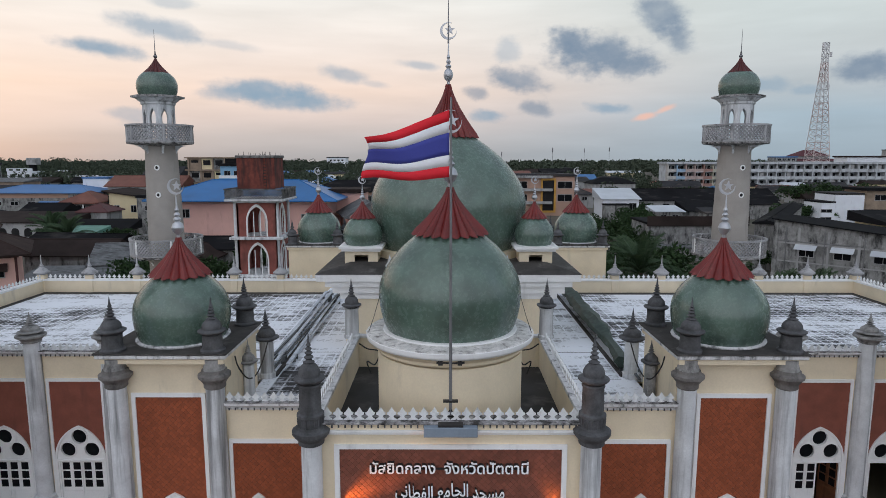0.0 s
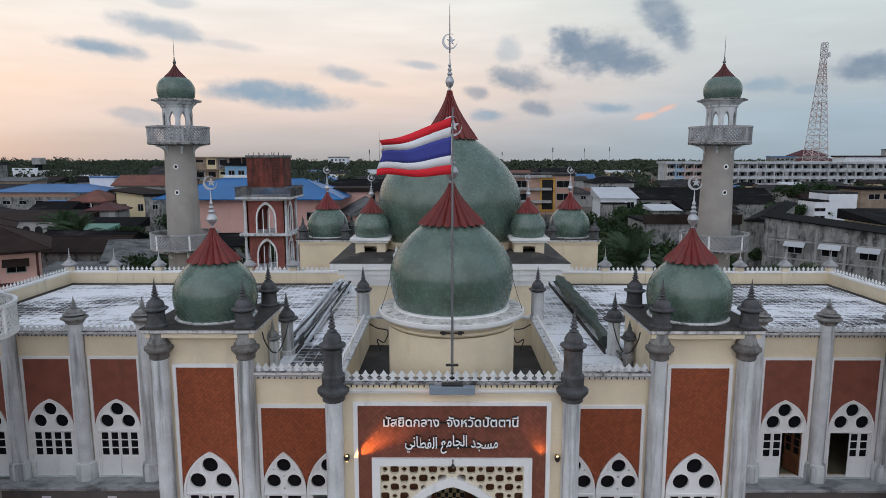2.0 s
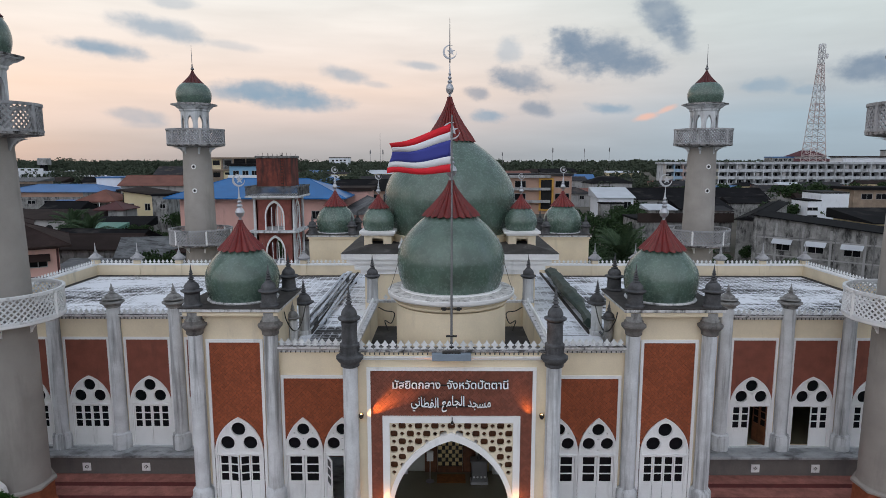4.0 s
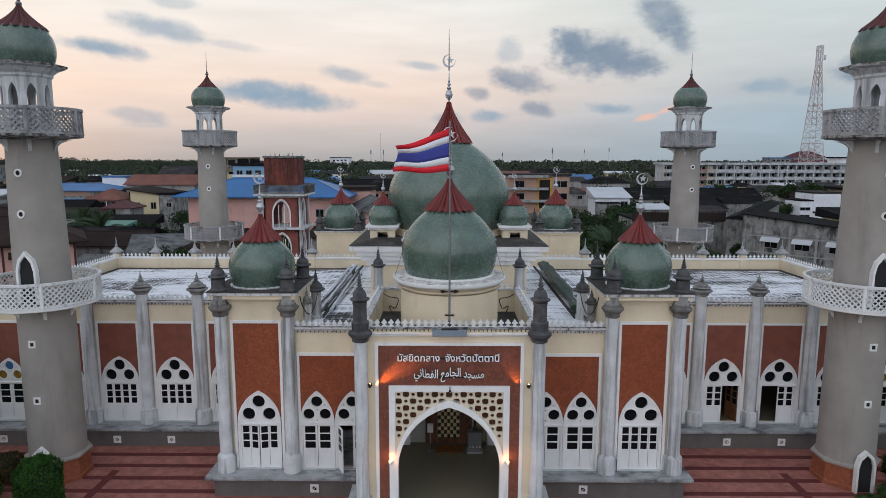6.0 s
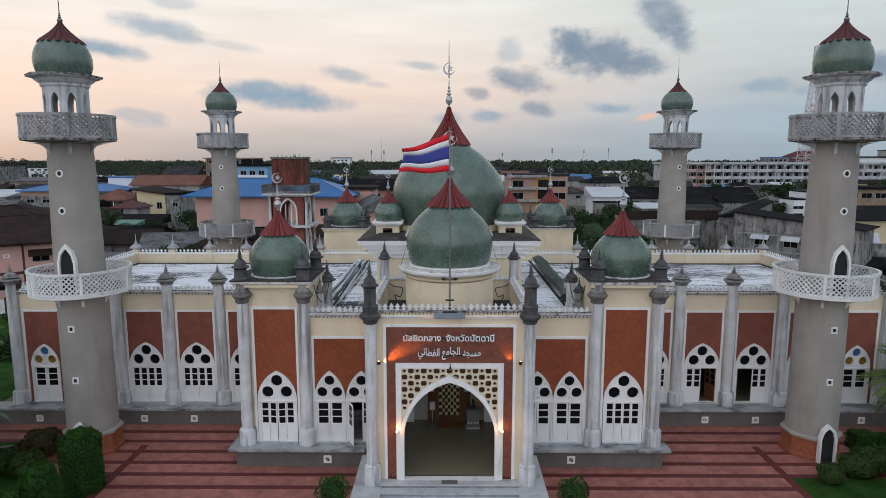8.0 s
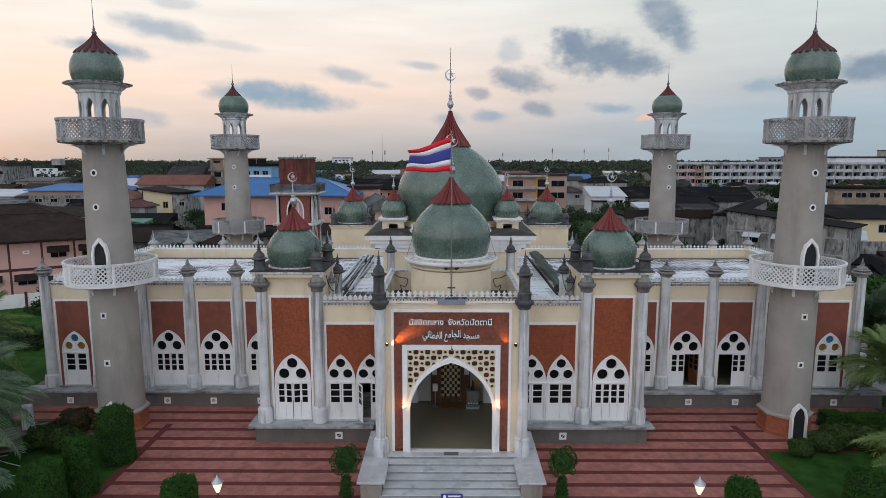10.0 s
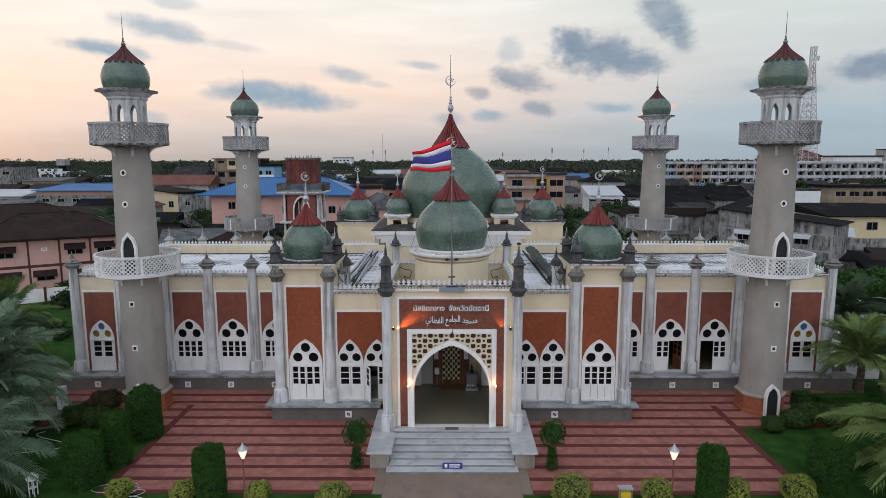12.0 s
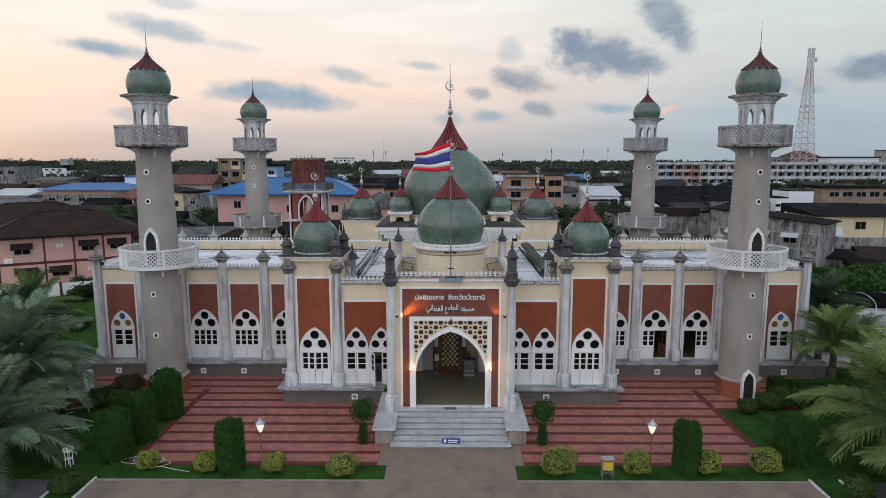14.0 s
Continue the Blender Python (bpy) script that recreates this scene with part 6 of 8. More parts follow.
for x, y, r, h in ((-25.9, 2.9, 0.95, 1.35), (-24.3, 2.6, 0.9, 1.35), (21.45, 2.1, 0.75, 0.95), (23.4, 2.9, 1.0, 1.1), (24.5, 3.4, 1.05, 1.35), (26.2, 3.3, 1.25, 1.35), (21.9, -9.6, 0.75, 1.2), (-21.2, -9.2, 0.72, 1.0)):
    bush(x, y, r, h, CROTON, "loose low garden bush with dark olive green leaves", 0.085, 2400, "garden bushes")
bush(-24.9, 5.0, 1.15, 1.6, REDLEAF, "loose garden bush with dark reddish leaves", 0.085, 2400, "garden bushes")
bush(-28.6, 1.2, 1.2, 1.5, REDLEAF, "loose garden bush with dark reddish leaves", 0.085, 2400, "garden bushes")


def hedge(x0, x1, y, deep, h):
    """A low clipped hedge running along x."""
    ob = thing("hedge", "low dark green hedge clipped flat along the paving", "hedge", "low hedges in the garden", "", ((x0 + x1) / 2, y, 0.03))
    w = (x1 - x0) / 2
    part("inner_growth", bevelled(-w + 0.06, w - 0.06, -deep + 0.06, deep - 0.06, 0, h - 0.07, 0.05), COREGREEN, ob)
    n = int(2600 * (x1 - x0) * (deep + h))
    q = rng.uniform(-1, 1, (n, 3)) * (w, deep, h / 2)
    reach = np.abs(q) / (w, deep, h / 2)
    side = np.argmax(reach * (0.4, 1.0, 1.0) + rng.uniform(0, 0.5, (n, 3)), 1)
    side = np.where((side == 2) & (q[:, 2] < 0), 1, side)
    d = np.zeros((n, 3))
    rows = np.arange(n)
    d[rows, side] = np.sign(q[rows, side])
    q[rows, side] = d[rows, side] * np.array((w, deep, h / 2))[side]
    q += rng.normal(0, 0.025, (n, 3)) + (0, 0, h / 2)
    q[:, 2] = np.maximum(q[:, 2], 0.02)
    leafy("foliage", q, d, 0.06, HEDGE, ob, "", 0.8)


hedge(26.5, 31.3, 6.0, 0.45, 0.95)
hedge(25.0, 26.2, 6.0, 0.5, 1.15)


def rosette(x, y, r, seed, mat, label):
    """A plant of long narrow pointed leaves arching out of one root."""
    q = np.random.default_rng(seed)
    ob = thing("spiky_plant", label, "plant", "spiky plants in the garden", "", (x, y, 0.03))
    v, f = [], []
    for i in range(70):
        a, up = i * 2.39996, 1.25 - 1.0 * i / 70 + q.uniform(-0.1, 0.1)
        ll = r * q.uniform(0.8, 1.15)
        base = len(v)
        for j in range(5):
            t = j / 4
            out = ll * t * math.cos(up * (1 - 0.35 * t))
            z = 0.12 + ll * (t * math.sin(up) - 0.35 * t * t)
            w = 0.05 * r * (1 - t) ** 0.6 + 0.003
            for k in (-1, 1):
                v.append((out * math.cos(a) - k * w * math.sin(a), out * math.sin(a) + k * w * math.cos(a), max(z, 0.03)))
        for j in range(4):
            m = base + 2 * j
            f.append((m, m + 1, m + 3, m + 2))
    mesh_of("leaves", v, f, mat, ob)
    part("root", turned([(0.16, 0), (0.12, 0.16), (0.04, 0.24)], 8), BARK, ob)


rosette(27.3, 2.0, 1.5, 41, VARIEGATED, "spiky plant with arching yellow-green leaves")
rosette(26.3, 2.3, 1.2, 42, VARIEGATED, "spiky plant with arching yellow-green leaves")
rosette(28.2, 2.6, 1.3, 43, PALMLEAF, "spiky plant with arching green leaves")
rosette(18.9, -5.6, 0.75, 44, PALMLEAF, "small spiky plant behind a flower bush")
clipped(20.65, -5.3, 1.15, 2.7, "dense dark green shrub clipped into a dome", 9000, 1.3)
clipped(-20.0, 0.9, 1.08, 3.35, "dense dark green shrub clipped into a rounded cone", 9000, 1.6)
tiered(-5.6, -3.2)
tiered(5.85, -3.3)


def frond(length, droop, lift, seed, mat):
    """One feathered palm leaf: a curved midrib with two rows of narrow leaflets."""
    r = np.random.default_rng(seed)
    v, f = [], []
    n = 62
    spine = []
    for i in range(n + 1):
        t = i / n
        spine.append((length * (t - 0.10 * t * t * droop), 0.0, length * (lift * t - droop * t * t)))
    for i in range(n):
        a, b = spine[i], spine[i + 1]
        w = 0.045 * (1 - i / n) + 0.008
        k = len(v)
        v += [(a[0], -w, a[2]), (a[0], w, a[2]), (b[0], w, b[2]), (b[0], -w, b[2])]
        f.append((k, k + 1, k + 2, k + 3))
        if i < 4:
            continue
        t = i / n
        ll = length * 0.27 * math.sin(math.pi * (0.12 + 0.80 * t)) ** 0.7
        for s in (-1, 1):
            q = ll * r.uniform(0.8, 1.15)
            sway = r.uniform(-0.1, 0.1)
            tip = (a[0] + q * (0.62 + sway), s * q * 0.72, a[2] + q * (0.10 + 0.2 * r.uniform(-1, 1)) - q * 0.35 * t)
            mid = (a[0] + q * 0.3, s * q * 0.42, a[2] + q * 0.14)
            k = len(v)
            ww = 0.026 * length / 3.5
            v += [(a[0] - ww, s * 0.02, a[2]), (a[0] + ww, s * 0.02, a[2]), (mid[0] + ww, mid[1], mid[2]), (mid[0] - ww, mid[1], mid[2]), tip]
            f += [(k, k + 1, k + 2, k + 3), (k + 3, k + 2, k + 4)]
    me = bpy.data.meshes.new("frond")
    me.from_pydata(v, [], f)
    me.materials.append(mat)
    return me


FRONDS, FARFRONDS, DUSTYFRONDS = [[frond(1.0, 0.50, 0.42, 1, leaf), frond(1.0, 0.62, 0.30, 2, leaf), frond(1.0, 0.42, 0.60, 3, leaf)] for leaf in (PALMLEAF, FARPALM, DUSTYPALM)]


def palm(x, y, h, length, count, label, seed, kind="", group="palms in the garden", fronds=FRONDS):
    ob = thing("palm_tree", label, "palm", group, kind, (x, y, 0))
    prof = []
    for i in range(11):
        t = i / 10
        prof += [(0.27 - 0.07 * t, h * t), (0.33 - 0.07 * t, h * (t + 0.05))]
    part("trunk", turned(prof[:-1], 10), BARK, ob, "rough ringed trunk")
    r = np.random.default_rng(seed)
    for i in range(count):
        a = i * 2.39996 + r.uniform(-0.2, 0.2)
        t = i / count
        tilt = 66 - 92 * t + r.uniform(-8, 8)
        fr = new("frond", fronds[i % 3])
        fr.parent = ob
        k = length * r.uniform(0.85, 1.1)
        fr.matrix_basis = pose(0, 0, h + 0.1 - 0.4 * t, 0, 0, math.degrees(a)) @ pose(0.1, 0, 0, 0, -tilt, 0) @ Matrix.Diagonal((k, k, k, 1))
    return ob


palm(-28.9, -0.9, 4.5, 4.9, 64, "bushy palm with long drooping dusty green fronds", 1, fronds=DUSTYFRONDS)
palm(-26.9, -6.9, 2.3, 4.9, 58, "low bushy palm with long arching fronds", 2, fronds=DUSTYFRONDS)
palm(-33.0, 5.0, 5.0, 4.4, 44, "bushy palm with dark green fronds", 5, fronds=FARFRONDS)
palm(-36.5, 12.0, 4.6, 4.2, 36, "bushy palm with yellow-green fronds", 7)
palm(31.0, 8.0, 3.4, 3.5, 46, "slim palm with feathery fronds beside the hall", 3)
palm(33.7, 9.4, 2.8, 3.2, 40, "slim palm with dull green fronds beside the hall", 8, fronds=DUSTYFRONDS)
palm(33.4, 14.0, 5.0, 3.6, 36, "palm with thin dark fronds beside the hall", 9, fronds=FARFRONDS)
palm(27.6, -5.2, 2.3, 6.0, 44, "large palm with long arching yellow-green fronds over the lawn", 4)
palm(26.8, -11.0, 1.6, 4.6, 44, "low palm with long arching fronds", 6)
for x, y, h, k, seed in ((19.5, 45.0, 6.6, 4.4, 11), (24.0, 45.0, 3.4, 3.8, 12), (33.6, 45.0, 3.2, 3.8, 13), (38.0, 47.0, 3.2, 3.8, 14), (-69.0, 96.0, 3.5, 4.6, 15), (-80.0, 109.0, 3.5, 4.6, 16), (-74.0, 100.0, 3.0, 4.0, 17)):
    palm(x, y, h, k, 30, "palm growing among the buildings behind the mosque", seed, group="palms behind the mosque", fronds=FARFRONDS)

# ---- garden furniture ----
LAMPWHITE = glowing("lit_globe", (1.0, 0.84, 0.66), 0.8)
for s in (-1, 1):
    lamp = thing("garden_lamp", "slim lamp post with a lit glass lantern", "lamp", "lamp posts on the lawn", "", (s * 11.35 + 0.28, -6.75, 0.02))
    part("post", turned([(0.09, 0), (0.09, 0.3), (0.045, 0.36), (0.04, 2.35), (0.07, 2.4)], 10), material("rust_brown_post", (0.20, 0.09, 0.05), 0.6), lamp, "thin brown post", True)
    part("lantern", turned([(0.08, 2.4), (0.20, 2.72), (0.24, 2.9)], 12), LAMPWHITE, lamp, "lit tapering glass")
    part("lantern_top", turned([(0.29, 2.9), (0.27, 2.95), (0.12, 3.08), (0.05, 3.16), (0.02, 3.28)], 12), SILVER, lamp, "", True)
cart = thing("yellow_box_stand", "small yellow box on a grey metal stand at the kerb", "stand", "", "", (8.95, -7.45, 0.03))
part("box", bevelled(-0.28, 0.28, -0.14, 0.14, 0.5, 0.98, 0.02), material("yellow_paint", (0.62, 0.45, 0.03), 0.5), cart)
for x in (-0.3, 0.3):
    for y in (-0.16, 0.16):
        part("leg", solid(x - 0.025, x + 0.025, y - 0.025, y + 0.025, 0, 1.15), PEWTER, cart)
part("shelf", solid(-0.33, 0.33, -0.19, 0.19, 0.36, 0.40), PEWTER, cart)
part("top_tray", bevelled(-0.36, 0.36, -0.22, 0.22, 1.15, 1.22, 0.01), SILVER, cart)
lan = thing("garden_lantern", "little white lantern on four thin legs on the lawn", "lantern", "", "", (-22.7, -6.3, 0.03))
for x in (-0.14, 0.14):
    for y in (-0.14, 0.14):
        part("leg", solid(x - 0.02, x + 0.02, y - 0.02, y + 0.02, 0, 0.95), WHITE, lan)
part("shelf", solid(-0.16, 0.16, -0.16, 0.16, 0.45, 0.48), WHITE, lan)
part("head", turned([(0.3, 0.95), (0.3, 1.1), (0.12, 1.2), (0.08, 1.3)], 12), WHITE, lan, "", True)
stone = thing("stone_bench", "grey stone slab on a brown block on the lawn", "bench", "", "", (-27.3, 3.0, 0.03), 24)
part("foot", bevelled(-1.7, 1.7, -0.8, 0.8, 0, 0.12, 0.03), CONCRETE, stone)
part("block", bevelled(-1.2, 1.2, -0.5, 0.5, 0.12, 0.75, 0.05), WOOD, stone)
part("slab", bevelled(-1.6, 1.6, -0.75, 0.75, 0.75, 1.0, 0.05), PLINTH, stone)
part("upright", bevelled(0.2, 0.85, -0.2, 0.2, 1.0, 2.6, 0.05), PALE, stone)
hose = thing("garden_hose", "pale hose lying in loose coils on the paving", "hose", "", "", (-18.3, -5.9, 0.07))
pts = [((0.9 + 0.35 * math.sin(0.31 * a)) * math.cos(a) + 0.07 * a - 0.6, (0.5 + 0.25 * math.cos(0.43 * a)) * math.sin(a) + 0.25 * math.sin(0.2 * a), 0.02 + 0.012 * math.sin(2 * a)) for a in np.arange(0, 24, 0.3)]
part("coil", pipe(pts + [(2.2, -0.9, 0.0), (3.0, -1.1, 0.0)], 0.016, 5), LATTICE, hose)
hose = thing("garden_hose", "pale hose lying across the lawn", "hose", "", "", (-26.0, 0.0, 0.07))
part("coil", pipe([(2.0 * math.sin(t * 0.9) + 0.3 * t - 1, -1.5 + 0.55 * t, 0) for t in np.arange(0, 6, 0.3)], 0.022, 5), LATTICE, hose)

# wires, fixings and a lamp on the mosque
for k in (-1, 1):
    wire = thing("stay_wire", "thin black wire from the dome down to its ledge", "wire", "wires on the porch dome")
    part("strand", pipe([(k * 2.26, 2.9, 13.6), (k * 2.5, 2.75, 12.75), (k * 2.68, 2.7, 12.22)], 0.014, 4), IRON, wire)
clamp = thing("fixing_strip", "black fixing strip under the ledge of the porch dome", "fixing", "", "", (0.0, 0.80, 11.80))
part("strip", bevelled(-0.42, 0.42, -0.05, 0.03, 0, 0.12, 0.01), IRON, clamp)
for k in (-0.3, 0.28):
    part("clip", bevelled(k - 0.07, k + 0.07, -0.12, -0.051, -0.03, 0.16, 0.01), IRON, clamp)
pendant = thing("gate_lamp", "small dark lamp hung over the gate arch", "lamp", "", "", (0.03, -0.16, 7.42))
part("bracket", bevelled(-0.02, 0.02, -0.02, 0.03, 0, 0.16, 0.006), IRON, pendant)
part("shade", turned([(0.02, 0.05), (0.055, 0.0), (0.06, -0.06)], 12, c=(0, -0.08)), IRON, pendant, "", True)
part("bulb", turned([(0.015, -0.10), (0.035, -0.085), (0.03, -0.061)], 10, c=(0, -0.08)), WHITE, pendant, "unlit white bulb", True)

# things lying on the roof
tarp = thing("rolled_tarpaulin", "dark green tarpaulin rolled round poles along the roof kerb", "tarpaulin", "", "", (0, 0, 0))
bm = bmesh.new()
prev = None
TARP = material("dark_green_tarpaulin", (0.035, 0.055, 0.045), 0.6, var=0.4, scale=3)
for i in range(45):
    t = i / 44
    y = 25.5 - 15.6 * t
    slim = min(1.0, max(0.0, (t - 0.66) / 0.10))
    c = Vector((8.12 - 0.30 * slim * (t - 0.66) / 0.34 + 0.07 * math.sin(9 * t), y, ROOF + 0.78 - 0.30 * slim * (t - 0.5) + 0.04 * math.sin(14 * t)))
    girth = (0.40 - 0.17 * slim) * (1 + 0.5 * max(0.0, (t - 0.88) / 0.12))
    ring = []
    for k in range(12):
        a = 2 * math.pi * k / 12
        r = girth * (1 + 0.13 * math.sin(5 * a + 11 * t) + 0.10 * math.sin(3 * a - 37 * t) + 0.05 * math.sin(2 * a + 71 * t))
        ring.append(bm.verts.new(c + Vector((r * math.cos(a) * 1.15, 0, r * math.sin(a) * 0.8))))
    if prev:
        for k in range(12):
            bm.faces.new((prev[k], prev[(k + 1) % 12], ring[(k + 1) % 12], ring[k]))
    else:
        bm.faces.new(list(reversed(ring)))
    prev = ring
bm.faces.new(prev)
part("roll", bm, TARP, tarp, "", True)
BOARD = material("weathered_blue_grey_board", (0.50, 0.54, 0.60), 0.55, var=0.2, scale=2, stain=(0.20, 0.21, 0.23), amount=0.45, stain_scale=(3, 0.4, 3))
OLDBOARD = material("dark_weathered_board", (0.10, 0.105, 0.11), 0.8, var=0.3, scale=2)
for x, lean, y0, y1, z, w, mat in ((-8.34, 0.03, 9.8, 25.6, 8.66, 0.20, BOARD), (-8.06, -0.05, 9.5, 25.2, 8.72, 0.12, OLDBOARD), (-7.88, 0.02, 9.9, 25.7, 8.80, 0.16, BOARD),
                                   (-7.66, -0.03, 9.4, 24.9, 8.62, 0.12, OLDBOARD), (-7.46, 0.04, 10.1, 25.3, 8.60, 0.17, BOARD), (-7.24, -0.02, 9.7, 24.6, 8.52, 0.10, BOARD),
                                   (8.44, 0.03, 8.3, 20.0, 8.62, 0.18, BOARD), (8.20, -0.04, 8.2, 19.4, 8.58, 0.12, OLDBOARD)):
    pale = mat is BOARD
    plank = thing("roof_board", "long pale blue-grey board lying along the roof kerb" if pale else "long dark weathered board lying along the roof kerb", "board", "boards on the roof", "", (x, 0, 0), 0)
    plank.matrix_basis = pose(x, (y0 + y1) / 2, z, 0, 0, math.degrees(lean) * 0.5)
    part("plank", bevelled(-w / 2, w / 2, (y0 - y1) / 2, (y1 - y0) / 2, 0, 0.07, 0.01), mat, plank)
    for q in (-0.4, 0.4):
        part("batten", bevelled(-w / 2 - 0.04, w / 2 + 0.04, q * (y1 - y0) - 0.06, q * (y1 - y0) + 0.06, ROOF + 0.38 - z if abs(x) > 8.1 else ROOF + 0.22 - z, -0.002, 0.006), OLDBOARD, plank)
for s in (-1, 1):
    wire = thing("roof_cable", "loose black cable hanging down the court wall", "cable", "cables on the roof")
    part("cable", pipe(slack([(s * 3.9, 9.1, 9.9), (s * 3.5, 8.7, 9.8), (s * 3.0, 8.6, 9.7), (s * 3.15, 8.4, 9.2), (s * 3.5, 8.5, 9.3), (s * 3.3, 8.3, 8.8)]), 0.03, 5), IRON, wire)
    wire = thing("roof_cable", "black cable run along the court wall", "cable", "cables on the roof")
    part("cable", pipe([(s * 4.42, 0.9 + 0.8 * i, 9.94 + 0.05 * math.sin(2.1 * i)) for i in range(10)], 0.03, 5), IRON, wire)
    wire = thing("roof_cable", "black cable draped beside the pavilion", "cable", "cables on the roof")
    part("cable", pipe(slack([(s * 8.0, 5.2, 10.6), (s * 7.95, 5.4, 10.1), (s * 7.8, 5.9, 9.5), (s * 7.7, 6.6, 9.35), (s * 7.7, 7.6, 9.6), (s * 7.75, 8.6, 10.1)]), 0.028, 5), IRON, wire)
for x, y in ((-29.3, 11.2), (29.3, 11.2)):
    fl = thing("floodlight", "small black floodlight on the roof edge", "floodlight", "floodlights", "", (x, y - 0.75, 9.14))
    part("foot", solid(-0.05, 0.05, -0.05, 0.05, 0, 0.15), IRON, fl)
    part("head", bevelled(-0.28, 0.28, -0.1, 0.1, 0.12, 0.42, 0.03), IRON, fl)

# ---- the town behind ----
PINKWALL = material("pink_wall", (0.66, 0.40, 0.35), 0.85, var=0.08, scale=0.3, stain=(0.42, 0.25, 0.22), amount=0.2)
CLEANWALL = material("clean_white_wall", (0.72, 0.75, 0.80), 0.8, var=0.05, scale=0.4, stain=(0.4, 0.42, 0.45), amount=0.2)
SCRAP = material("weathered_grey_sheet", (0.13, 0.135, 0.14), 0.8, var=0.35, scale=0.6, fine=3, stain=(0.035, 0.035, 0.036), amount=0.6, stain_scale=(0.5, 2.2, 1))
GREENROOF = material("green_sheet_awning", (0.10, 0.24, 0.19), 0.6, var=0.2)
YELLOWWALL = material("pale_yellow_wall", (0.66, 0.56, 0.36), 0.85, var=0.06, scale=0.3)
GREYWALL = material("stained_grey_wall", (0.25, 0.25, 0.245), 0.9, var=0.35, scale=0.6, fine=3, stain=(0.035, 0.035, 0.036), amount=0.66, stain_scale=(1.3, 1.3, 0.45))
PALEWALL = material("dusty_white_wall", (0.34, 0.34, 0.34), 0.85, var=0.1, scale=0.3, stain=(0.12, 0.12, 0.12), amount=0.5, stain_scale=(0.6, 0.6, 0.2))
ORANGEWALL = material("orange_pink_wall", (0.40, 0.26, 0.20), 0.85, var=0.08, scale=0.3)
BLUEROOF = material("blue_sheet_roof", (0.010, 0.120, 0.33), 0.4, var=0.2, scale=0.2, stain=(0.03, 0.13, 0.34), amount=0.35, stain_scale=(0.3, 0.05, 1))
PALEBLUEROOF = material("faded_blue_roof", (0.05, 0.15, 0.34), 0.5, var=0.15, scale=0.15)
BROWNROOF = material("dark_brown_tile_roof", (0.034, 0.023, 0.021), 0.9, spec=0.1, var=0.25, scale=0.5, fine=6, stain=(0.062, 0.040, 0.035), amount=0.4, stain_scale=(0.6, 0.6, 0.6))
REDROOF = material("red_tile_roof", (0.17, 0.070, 0.052), 0.8, var=0.2, scale=0.3, fine=5)
GREYROOF = material("grey_sheet_roof", (0.036, 0.036, 0.039), 0.9, spec=0.1, var=0.3, scale=0.15, stain=(0.15, 0.12, 0.10), amount=0.35, stain_scale=(0.2, 0.06, 1))
DARKROOF = material("black_sheet_roof", (0.012, 0.012, 0.0135), 0.95, spec=0.06, var=0.3, scale=0.15, stain=(0.08, 0.075, 0.07), amount=0.3, stain_scale=(0.15, 0.05, 1))
RUSTROOF = material("rusty_sheet_roof", (0.030, 0.022, 0.020), 0.9, spec=0.1, var=0.35, scale=0.2)
LIGHTROOF = material("bright_sheet_roof", (0.50, 0.53, 0.57), 0.5, var=0.1, scale=0.2)
MAROONTRIM = material("maroon_trim", (0.085, 0.03, 0.03), 0.7)
BLUEWALL = material("sky_blue_wall", (0.20, 0.38, 0.56), 0.8, var=0.08, scale=0.3)
BRICKTANK = material("rust_red_tank_wall", (0.165, 0.044, 0.032), 0.85, var=0.4, scale=0.9, fine=4, stain=(0.045, 0.024, 0.022), amount=0.75, stain_scale=(1.6, 1.6, 0.25))
SOOTYLATTICE = material("blackened_lattice", (0.19, 0.185, 0.18), 0.9, var=0.4, scale=1.5, stain=(0.04, 0.04, 0.04), amount=0.7, stain_scale=(2, 2, 2))
ARCADERED = material("rose_red_plaster", (0.26, 0.085, 0.07), 0.85, var=0.2, scale=1.2, stain=(0.10, 0.05, 0.045), amount=0.4)

pane_mesh, frame_mesh = {}, {}


